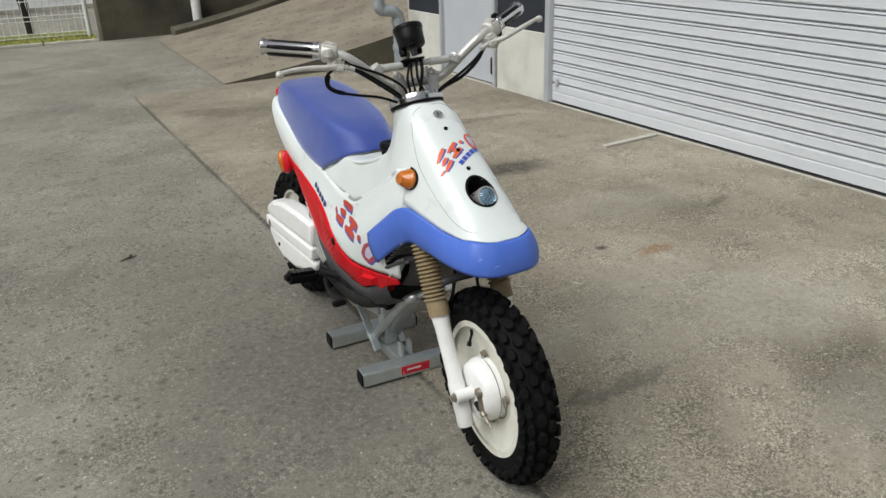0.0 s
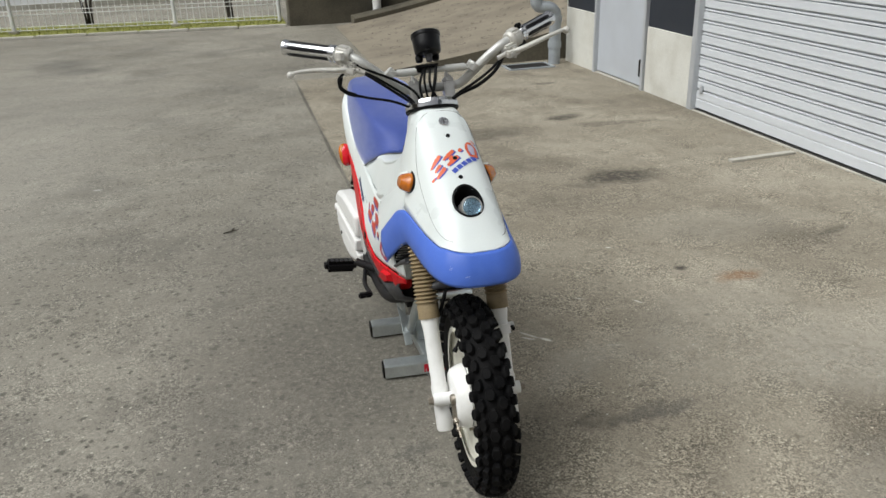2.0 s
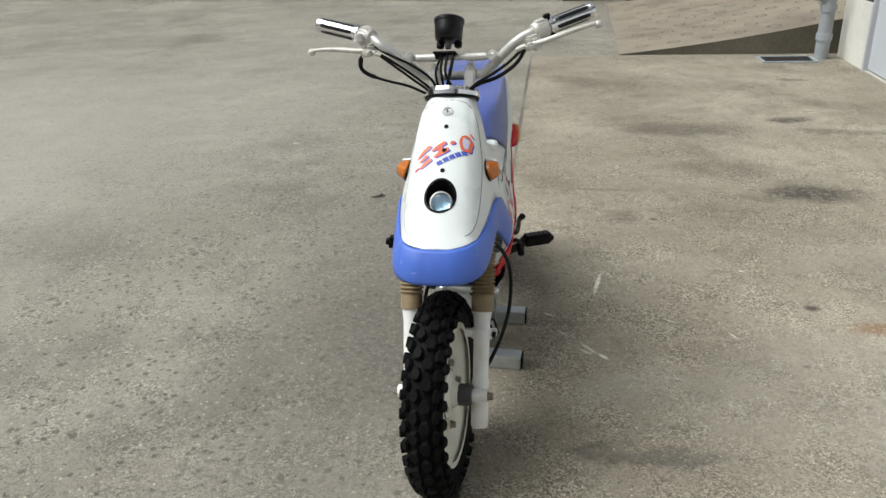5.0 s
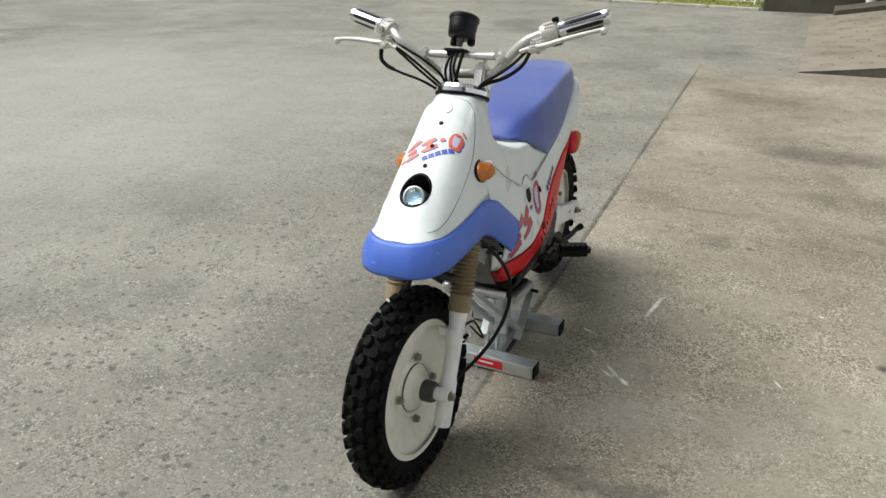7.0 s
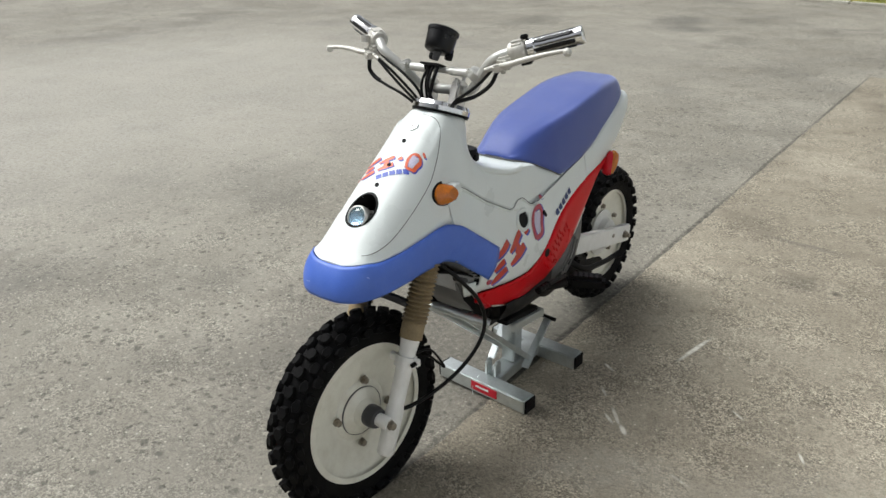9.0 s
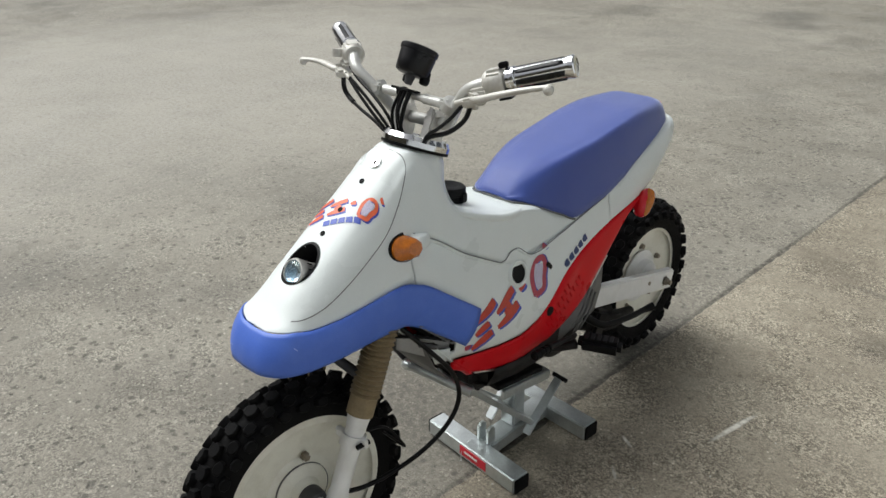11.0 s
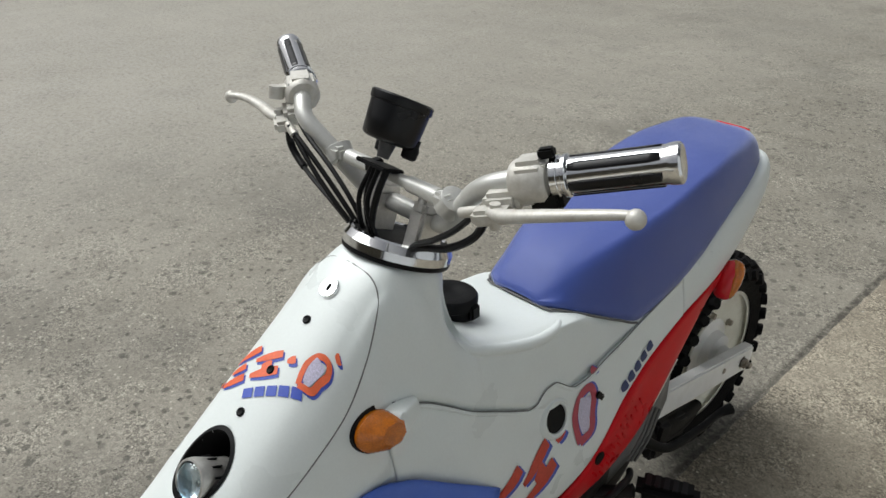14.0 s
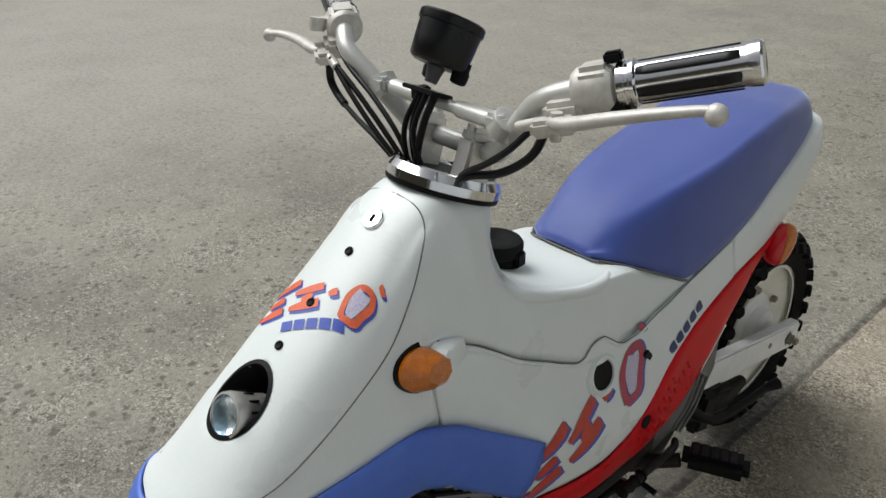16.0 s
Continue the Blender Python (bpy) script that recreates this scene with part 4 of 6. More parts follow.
# brake cable from the bars down to the drum, and the cable looped by the left leg
part("brake_cable", turned(tube([(-0.02, 0.25, 0.60), (-0.02, 0.16, 0.52), (-0.045, 0.12, 0.46), (-0.06, 0.13, 0.40)], 0.0045, 8), STEER), CABLE, bike)
part("speedometer_cable", tube([(0.095, 0.215, 0.555), (0.128, 0.255, 0.500), (0.143, 0.305, 0.430), (0.146, 0.320, 0.362), (0.140, 0.286, 0.305), (0.118, 0.215, 0.255), (0.080, 0.12, 0.220), (0.045, 0.05, 0.220)], 0.0050, 10), CABLE, bike)
part("cable_tie", tube([(0.100, 0.11, 0.375), (0.110, 0.15, 0.365), (0.118, 0.19, 0.30), (0.10, 0.15, 0.35)], 0.003, 6), CABLE, bike)

# ---- upper cowl: nose, neck and the cover before the seat, by cross-sections ----
# y, height of the ridge, then four points (x, z) down the flank
NOSE = [
    (-0.040, 0.636, 0.008, 0.636, 0.014, 0.636, 0.020, 0.636, 0.026, 0.636),
    (-0.030, 0.644, 0.016, 0.6435, 0.030, 0.6425, 0.042, 0.641, 0.052, 0.638),
    (-0.012, 0.657, 0.026, 0.6555, 0.045, 0.652, 0.060, 0.647, 0.072, 0.640),
    (0.02, 0.683, 0.032, 0.680, 0.054, 0.671, 0.070, 0.658, 0.083, 0.635),
    (0.07, 0.721, 0.035, 0.717, 0.060, 0.705, 0.079, 0.680, 0.093, 0.637),
    (0.13, 0.766, 0.035, 0.762, 0.060, 0.749, 0.081, 0.716, 0.103, 0.647),
    (0.20, 0.818, 0.033, 0.814, 0.056, 0.801, 0.078, 0.768, 0.111, 0.657),
    (0.232, 0.842, 0.032, 0.838, 0.054, 0.826, 0.075, 0.794, 0.113, 0.661),
]
NECK = [
    (0.240, 0.848, 0.032, 0.844, 0.053, 0.832, 0.072, 0.808, 0.094, 0.735),
    (0.28, 0.874, 0.030, 0.871, 0.050, 0.861, 0.068, 0.836, 0.093, 0.724),
    (0.305, 0.882, 0.030, 0.880, 0.052, 0.866, 0.072, 0.815, 0.094, 0.714),
    (0.335, 0.874, 0.048, 0.871, 0.068, 0.832, 0.080, 0.785, 0.097, 0.694),
    (0.358, 0.864, 0.055, 0.861, 0.068, 0.806, 0.0805, 0.757, 0.101, 0.676),
    (0.374, 0.857, 0.051, 0.853, 0.059, 0.785, 0.0830, 0.744, 0.1030, 0.664),
    (0.388, 0.851, 0.040, 0.846, 0.047, 0.762, 0.0850, 0.735, 0.1045, 0.655),
    (0.399, 0.846, 0.025, 0.840, 0.034, 0.752, 0.0860, 0.729, 0.1058, 0.649),
]
TANK = [
    (0.407, 0.748, 0.025, 0.746, 0.066, 0.738, 0.0868, 0.7235, 0.1065, 0.645),
    (0.43, 0.727, 0.034, 0.727, 0.076, 0.726, 0.0890, 0.713, 0.109, 0.633),
    (0.46, 0.715, 0.040, 0.715, 0.080, 0.714, 0.0915, 0.701, 0.112, 0.616),
    (0.53, 0.696, 0.046, 0.696, 0.086, 0.695, 0.0965, 0.680, 0.119, 0.587),
    (0.61, 0.685, 0.050, 0.685, 0.088, 0.682, 0.0990, 0.667, 0.112, 0.588),
    (0.68, 0.674, 0.050, 0.672, 0.080, 0.662, 0.1010, 0.641, 0.112, 0.602),
    (0.76, 0.655, 0.060, 0.653, 0.090, 0.645, 0.108, 0.634, 0.114, 0.619),
]


def cowl_section(y):
    z, x1, z1, x2, z2, x3, z3, x4, z4 = smooth_row(NOSE + NECK + TANK, y)
    return [Vector((-x1, y, z1)), Vector((0, y, z)), Vector((x1, y, z1)), Vector((x2, y, z2)), Vector((x3, y, z3)), Vector((x4, y, z4)), Vector((x4 * 2 - x3, y, z4 * 2 - z3))]


def cowl_point(y, v):
    """A point of the cowl's left half: v = 0 at the ridge, 1 at its lower edge."""
    q = cowl_section(y)
    f = v * 4
    k = min(int(f), 3)
    a, b, c, d = q[k:k + 4]
    t = f - k
    return 0.5 * ((2 * b) + (c - a) * t + (2 * a - 5 * b + 4 * c - d) * t * t + (3 * b - a - 3 * c + d) * t ** 3)


def cowl_at(x, y, lift=0.0):
    """The point of the cowl over a plan position, lifted off its surface."""
    lo, hi = 0.0, 1.0
    for _ in range(24):
        m = (lo + hi) / 2
        if cowl_point(y, m).x < abs(x):
            lo = m
        else:
            hi = m
    p = cowl_point(y, lo)
    du = cowl_point(y + 0.004, lo) - cowl_point(y - 0.004, lo)
    dv = cowl_point(y, min(lo + 0.02, 1)) - cowl_point(y, max(lo - 0.02, 0))
    n = dv.cross(du).normalized()
    if n.z < 0:
        n = -n
    p = p + n * lift
    return Vector((math.copysign(p.x, x), p.y, p.z))


LAMP = Vector((0.0, 0.066, 0.718))


def off_lamp(c):
    return (c.x / 0.0340) ** 2 + ((c.y - 0.066) / 0.0345) ** 2 > 1.0 or c.y > 0.2


ys = [-0.040 + 0.0022 * k for k in range(18)] + [0.0 + 0.0035 * k for k in range(1, 66)]
ys += [0.232, 0.234, 0.236, 0.238, 0.24] + [0.246 + 0.006 * k for k in range(25)] + [0.394 + 0.002 * k for k in range(1, 30)] + [0.47 + 0.01 * k for k in range(30)]
ys = sorted(set(round(y, 4) for y in ys))
vs = [k / 30 for k in range(31)]
rows = [[Vector((-1, 1, 1)) * cowl_point(y, v) for v in vs[::-1]] + [cowl_point(y, v) for v in vs[1:]] for y in ys]
cowl = part("upper_cowl", sheet(rows, off_lamp), WHITE, bike, "glossy white plastic front cowl", solid=0.003, angle=60)

# raised lip round the tray before the seat
for s in (1, -1):
    part("tray_lip", tube([(s * 0.070, 0.380, 0.752), (s * 0.0795, 0.396, 0.7325), (s * 0.0835, 0.420, 0.7215), (s * 0.0875, 0.455, 0.7075), (s * 0.0925, 0.510, 0.6915), (s * 0.0915, 0.550, 0.6850), (s * 0.082, 0.580, 0.6810), (s * 0.066, 0.604, 0.6770)], [r * (1.0 if s > 0 else 0.6) for r in (0.004, 0.0070, 0.0085, 0.0085, 0.0085, 0.0085, 0.008, 0.005)], 12, 6), WHITE, cowl)
# seam of the hood plate
for s in (1, -1):
    line = []
    for y, v in ((0.285, 0.02), (0.284, 0.30), (0.278, 0.54), (0.264, 0.70), (0.238, 0.775), (0.20, 0.79), (0.15, 0.795), (0.10, 0.80), (0.06, 0.81), (0.03, 0.81), (0.008, 0.77), (-0.005, 0.66)):
        p = cowl_point(y, v)
        line.append(Vector((p.x * s, p.y, p.z)))
    part("hood_seam", tube(line, 0.0009 if s > 0 else 0.0005, 6, 10), SEAM, cowl, "dark seam groove")

# lamp in its dark bowl
bowl = bmesh.new()
outer, rim, deep, deeper = [], [], [], []
for k in range(40):
    a = 2 * math.pi * k / 40
    ca, sa = math.cos(a), math.sin(a)
    if abs(ca) < 1e-3:
        ca = 2e-3
    outer.append(bowl.verts.new(cowl_at(0.0360 * ca, 0.066 + 0.0365 * sa, 0.0008)))
    p = cowl_at(0.0318 * ca, 0.066 + 0.0320 * sa, 0.0016)
    rim.append(bowl.verts.new(p))
    deep.append(bowl.verts.new(Vector((p.x * 0.93, 0.066 + (p.y - 0.066) * 0.93, p.z)) + Vector((0, 0.016, -0.021))))
    deeper.append(bowl.verts.new(Vector((p.x * 0.6, 0.066 + (p.y - 0.066) * 0.6, LAMP.z)) + Vector((0, 0.035, -0.045))))
for k in range(40):
    j = (k + 1) % 40
    for a, b in ((outer, rim), (rim, deep), (deep, deeper)):
        bowl.faces.new((a[k], a[j], b[j], b[k]))
bowl.faces.new(deeper)
part("lamp_bowl", bowl, BLACK, cowl, "matt black headlamp recess")
LD = Vector((0.02, -0.88, 0.47)).normalized()
lc = Vector((0.003, 0.057, 0.7035))
LAMP_SIZE = Matrix.Translation(lc) @ Matrix.Scale(1.14, 4) @ Matrix.Translation(-lc)
lamp = part("headlamp", turned(lathe(lc - LD * 0.030, LD, [(0, 0.010), (0.002, 0.019), (0.010, 0.0190), (0.036, 0.0222), (0.042, 0.0214), (0.0425, 0.0192), (0.036, 0.0190)], 40, close=False), LAMP_SIZE), ALLOY, cowl, "small silver headlamp")
part("lamp_reflector", turned(lathe(lc - LD * 0.030, LD, [(0.018, 0.003), (0.020, 0.008), (0.026, 0.0145), (0.036, 0.0190)], 36), LAMP_SIZE), REFLECTOR, lamp, "faceted mirror reflector")
lens = part("lamp_lens", turned(lathe(lc - LD * 0.030, LD, [(0.0380, 0.0186), (0.0405, 0.0190), (0.0445, 0.0155), (0.0465, 0.0100), (0.0472, 0.003)], 36), LAMP_SIZE), LAMP_GLASS, lamp, "pale blue glass lens")
lens.visible_shadow = False
for k in range(5):
    a = math.pi * (0.18 + 0.16 * k)
    up = (Vector((0, 0, 1)) - LD * LD.z).normalized()
    sd = LD.cross(up)
    o = lc - LD * 0.008 + (up * math.sin(a) + sd * math.cos(a)) * 0.0240
    part("lamp_fin", box(o, (0.002, 0.012, 0.002), LD.to_track_quat("Y", "Z").to_matrix().to_4x4()), BLACK, lamp)
# lock and screws
def on_cowl(name, y, prof, material, label=""):
    p = cowl_at(1e-4, y)
    n = (cowl_at(1e-4, y, 0.01) - p).normalized()
    return part(name, lathe(p - n * 0.002, n, prof, 24), material, cowl, label)


lock = on_cowl("ignition_lock", 0.252, [(0, 0.013), (0.004, 0.013), (0.0055, 0.0118), (0.0055, 0.0085), (0.0045, 0.008), (0.0045, 0.001)], CHROME, "chrome key lock")
p = cowl_at(1e-4, 0.252, 0.0032)
part("key_slot", box(p, (0.0022, 0.009, 0.002), Matrix.Rotation(radians(37), 4, "X")), BLACK, cowl)
for y in (0.217, 0.163, 0.119):
    on_cowl("cowl_screw", y, [(0, 0.0052), (0.0035, 0.0052), (0.0045, 0.004), (0.0035, 0.0022), (0.0034, 0.001)], BLACK, "black screw")

# chrome collar round the steering head
CAP = Vector((0, 0.356, 0.869))
part("head_collar", lathe(CAP - RAKE * 0.004, RAKE, [(0, 0.0640), (0.0, 0.0668), (0.0100, 0.0675), (0.0112, 0.0668), (0.0190, 0.0630), (0.0205, 0.0585), (0.0180, 0.0570), (0.012, 0.0565)], 64, close=False), POLISHED, bike, "polished chrome collar", angle=18)
part("collar_gasket", lathe(CAP - RAKE * 0.010, RAKE, [(0, 0.060), (0, 0.0662), (0.0055, 0.0672), (0.006, 0.060)], 48, close=False), BLACK, bike)
part("head_well", lathe(CAP + RAKE * 0.006, RAKE, [(-0.02, 0.03), (0.006, 0.0575), (0.0062, 0.02), (0.0064, 0.001)], 32), BLACK, bike)

# ---- side body: half width by height at stations along the machine ----
STATIONS = [
    (0.20, ((0.44, 0.080), (0.57, 0.100), (0.655, 0.111), (0.727, 0.092), (0.80, 0.072))),
    (0.30, ((0.40, 0.095), (0.52, 0.122), (0.62, 0.119), (0.72, 0.093), (0.80, 0.080))),
    (0.39, ((0.36, 0.105), (0.47, 0.130), (0.54, 0.136), (0.64, 0.110), (0.74, 0.095))),
    (0.53, ((0.32, 0.105), (0.38, 0.136), (0.46, 0.145), (0.563, 0.122), (0.66, 0.108))),
    (0.64, ((0.32, 0.108), (0.37, 0.132), (0.455, 0.146), (0.54, 0.128), (0.62, 0.110))),
    (0.75, ((0.36, 0.118), (0.42, 0.136), (0.52, 0.134), (0.62, 0.115), (0.70, 0.108))),
    (0.88, ((0.46, 0.120), (0.52, 0.128), (0.58, 0.124), (0.645, 0.113), (0.72, 0.108))),
    (1.00, ((0.54, 0.112), (0.58, 0.117), (0.63, 0.116), (0.69, 0.106), (0.74, 0.100))),
    (1.15, ((0.58, 0.090), (0.64, 0.096), (0.68, 0.096), (0.73, 0.088), (0.76, 0.084))),
]


def side_x(y, z):
    cols = []
    for k in range(5):
        tab = [(s[0], s[1][k][0], s[1][k][1]) for s in STATIONS]
        cols.append(smooth_row(tab, y))
    return smooth_row([(c[0], c[1]) for c in cols], z)[0]


def line_at(pts, t):
    return smooth_row(pts, t)[0]


def side_panel(name, lower, upper, y0, y1, ny, nz, material, s, label, lift=0.0, solid=0.004, roll=0.002, keep=None):
    """A panel on the body's side between two edge lines, its borders rolled in a little."""
    rows = []
    for i in range(ny + 1):
        y = y0 + (y1 - y0) * i / ny
        a, b = line_at(lower, y), line_at(upper, y)
        row = []
        for j in range(nz + 1):
            z = a + (b - a) * j / nz
            edge = min(j, nz - j, i, ny - i)
            row.append(Vector((s * (side_x(y, z) + lift - (roll if edge == 0 else 0)), y, z)))
        rows.append(row)
    return part(name, sheet(rows, keep) if keep else sheet(rows), material, bike, label, solid=solid, angle=60)


RED_UP = [(0.300, 0.432), (0.345, 0.430), (0.40, 0.421), (0.471, 0.417), (0.52, 0.417), (0.573, 0.431), (0.64, 0.477), (0.70, 0.517), (0.767, 0.545), (0.87, 0.572), (0.957, 0.587), (1.05, 0.600)]
RED_LOW = [(0.300, 0.418), (0.345, 0.400), (0.40, 0.368), (0.46, 0.345), (0.52, 0.327), (0.574, 0.320), (0.63, 0.327), (0.696, 0.352), (0.767, 0.392), (0.83, 0.445), (0.90, 0.515), (0.96, 0.562), (1.05, 0.594)]
SIDE_UP = [(0.238, 0.730), (0.282, 0.723), (0.305, 0.712), (0.34, 0.688), (0.375, 0.662), (0.424, 0.634), (0.46, 0.614), (0.53, 0.585), (0.61, 0.586), (0.68, 0.600), (0.76, 0.617), (0.88, 0.640)]
SIDE_LOW = [(0.238, 0.60), (0.262, 0.54), (0.28, 0.475), (0.300, 0.434), (0.345, 0.433), (0.40, 0.424), (0.471, 0.420), (0.52, 0.420), (0.573, 0.431), (0.64, 0.471), (0.70, 0.508), (0.767, 0.535), (0.88, 0.565)]
SIDE_RISE = [(0.238, 0.730), (0.282, 0.723), (0.305, 0.712), (0.34, 0.688), (0.375, 0.662), (0.424, 0.634), (0.46, 0.614), (0.485, 0.6035), (0.496, 0.604), (0.506, 0.611), (0.520, 0.6175), (0.536, 0.6175), (0.548, 0.611), (0.560, 0.601), (0.572, 0.592), (0.585, 0.587), (0.61, 0.586), (0.68, 0.600), (0.76, 0.617), (0.88, 0.640)]
COVER_TOP = {1: SIDE_RISE, -1: SIDE_UP}
LIP = [(0.20, 0.536), (0.259, 0.515), (0.295, 0.499), (0.330, 0.479), (0.353, 0.467), (0.372, 0.459)]
ARCH = [(0.20, 0.572), (0.236, 0.557), (0.287, 0.520), (0.350, 0.470), (0.372, 0.455)]


def off_arch(c):
    """False where the side cover is open under the fender's arch."""
    if c.z < line_at(LIP, c.y) - 0.018:
        return True
    return c.y > 0.336 or c.z > line_at(ARCH, c.y) + (0.065 if c.y < 0.315 else 0.014)


covers, fairings = {}, {}
for s in (1, -1):
    covers[s] = side_panel("side_cover", SIDE_LOW, COVER_TOP[s], 0.240, 0.878, 160, 22, WHITE, s, "white plastic side cover with worn graphics", keep=off_arch)
    red = side_panel("lower_fairing", RED_LOW, RED_UP, 0.335 if s > 0 else 0.302, 1.045, 90, 12, RED, s, "red plastic lower side fairing", lift=0.003)
    fairings[s] = red
    # louvres and air slots pressed into the red panel
    for k in range(7):
        y = 0.615 + 0.013 * k
        z = line_at(RED_UP, y) - 0.050 + 0.002 * k
        c = Vector((s * (side_x(y, z) + (0.0035 if s > 0 else 0.0020)), y, z))
        part("louvre", box(c, (0.004, 0.0045, 0.020), Matrix.Rotation(radians(38), 4, "X"), bev=0.001), RED, red)
    for k in range(9):
        y = 0.640 + 0.013 * k
        z = line_at(RED_UP, y) - 0.086 + 0.003 * k
        c = Vector((s * (side_x(y, z) + (0.0035 if s > 0 else 0.0020)), y, z))
        part("louvre", box(c, (0.004, 0.0045, 0.020), Matrix.Rotation(radians(38), 4, "X"), bev=0.001), RED, red)
    # A black disc paints the dark of the vent opening.
    c = Vector((s * (side_x(0.621, 0.445) + 0.003), 0.619, 0.442))
    part("vent_disc", lathe(c, (s, 0, 0), [(-0.004, 0.0115), (0.0012, 0.0115), (0.0014, 0.009), (0.001, 0.002)], 20), BLACK, red)
    edge = [(y, line_at(RED_LOW, y) - 0.001) for y in [0.408 + 0.033 * k for k in range(15)]]
    part("fairing_edge", tube([(s * (side_x(y, z) + 0.002), y, z) for y, z in edge], 0.0026, 8, 4), ALLOY if s > 0 else SILVER, red, "pale worn lower edge")
    if s < 0:
        duct = bmesh.new()
        for lift, sc in ((-0.004, 1.0), (0.011, 0.62)):
            for y, z in ((0.530, 0.350), (0.455, 0.404), (0.392, 0.410), (0.400, 0.380), (0.485, 0.338)):
                y, z = 0.452 + (y - 0.452) * sc, 0.376 + (z - 0.376) * sc
                duct.verts.new((s * (side_x(y, z) + 0.003 + lift), y, z))
        bmesh.ops.convex_hull(duct, input=duct.verts)
        part("fairing_duct", duct, RED, red, angle=20)
    if s < 0:
        continue
    # round opening with its raised lip, and the small slot (left side only); black inserts paint their shade
    c = Vector((s * side_x(0.53, 0.563), 0.530, 0.563))
    n = Vector((s, 0, 0.30)).normalized()
    lip = turned(lathe((0, 0, 0), (0, 0, 1), [(-0.004, 0.034), (0.003, 0.031), (0.0065, 0.0265), (0.005, 0.0225), (-0.002, 0.0210)], 40, close=False), Matrix.Translation(c) @ n.to_track_quat("Z", "X").to_matrix().to_4x4())
    part("hole_lip", lip, WHITE, covers[s])
    part("hole_disc", turned(lathe((0, 0, 0), (0, 0, 1), [(-0.006, 0.0212), (0.0022, 0.0216), (0.0018, 0.002)], 32), Matrix.Translation(c) @ n.to_track_quat("Z", "X").to_matrix().to_4x4()), BLACK, covers[s])
    c = Vector((s * (side_x(0.635, 0.544) + 0.001), 0.635, 0.544))
    part("strap_slot", box(c, (0.004, 0.012, 0.026), Matrix.Rotation(radians(42), 4, "X"), bev=0.002), BLACK, covers[s])

# the covers and fairings turn inwards before the engine
def wrap(name, outer, inner, material, parent, s, bulge):
    rows = []
    for i in range(11):
        u = i / 10
        row = []
        for j in range(9):
            a, b = outer[0].lerp(outer[1], j / 8), inner[0].lerp(inner[1], j / 8)
            p = a.lerp(b, u) + Vector((0.5, -1.0, 0)) * (bulge * 4 * u * (1 - u))
            row.append(Vector((s * p.x, p.y, p.z)))
        rows.append(row)
    return part(name, sheet(rows), material, parent, solid=0.003, angle=60)


def on_side(y, z, lift=0.0):
    return Vector((side_x(y, z) + lift, y, z))


for s in (1, -1):
    wrap("cover_front", (on_side(0.284, 0.488), on_side(0.338, 0.430)), (Vector((0.064, 0.330, 0.470)), Vector((0.067, 0.390, 0.389))), WHITE, covers[s], s, 0.009)
    rim = [on_side(0.250, 0.508)] + [on_side(0.284, 0.490).lerp(Vector((0.062, 0.330, 0.473)), u) + Vector((0.5, -1.0, 0)) * (0.036 * u * (1 - u)) for u in (0, 0.2, 0.4, 0.6, 0.8, 1.0)]
    part("intake_rim", tube([(s * p.x, p.y, p.z) for p in rim], 0.0060, 10, 3), GREY, covers[s], "dark grey rim of the air intake")
    wrap("fairing_front", (on_side(0.336, 0.431, 0.0025), on_side(0.400, 0.369, 0.0025)), (Vector((0.067, 0.390, 0.390)), Vector((0.062, 0.425, 0.346))), RED, fairings[s], s, 0.013)
part("cover_lip", tube([(-side_x(y, line_at(LIP, y) - 0.017) - 0.0005, y, line_at(LIP, y) - 0.017) for y in [0.238 + 0.014 * k for k in range(8)]], 0.0042, 8, 3), GREY, covers[-1], "dark lip of the air intake")
for s in (1, -1):
    side_panel("seam_liner", [(y, z - 0.035) for y, z in SIDE_UP], [(y, z + 0.010) for y, z in SIDE_UP], 0.242, 0.58, 40, 4, WHITE, s, "", lift=-0.0055 if s > 0 else -0.0012, solid=0.002, roll=0)
    side_panel("seam_liner", [(0.20, 0.645), (0.25, 0.635), (0.30, 0.61)], [(0.20, 0.735), (0.25, 0.73), (0.30, 0.712)], 0.205, 0.30, 16, 10, WHITE, s, "", lift=-0.0035, solid=0.002, roll=0)

part("cover_seam", tube([(side_x(y, line_at(SIDE_RISE, y)) + 0.0008, y, line_at(SIDE_RISE, y) + 0.0010) for y in [0.292 + 0.0071 * k for k in range(82)]], 0.0008, 6, 2), SEAM, covers[1], "dark seam groove")
part("cover_bead", tube([((side_x(y, line_at(SIDE_RISE, y) - 0.0035) - 0.0012), y, line_at(SIDE_RISE, y) - 0.0035) for y in [0.290 + 0.0071 * k for k in range(82)]], 0.0032, 10, 2), WHITE, covers[1])

for s in (1, -1):
    side_panel("seam_liner", [(y, z - 0.03) for y, z in SIDE_UP], [(y, z + 0.006) for y, z in SIDE_UP], 0.575, 0.872, 30, 3, WHITE, s, "", lift=-0.0065 if s > 0 else -0.0012, solid=0.002, roll=0)

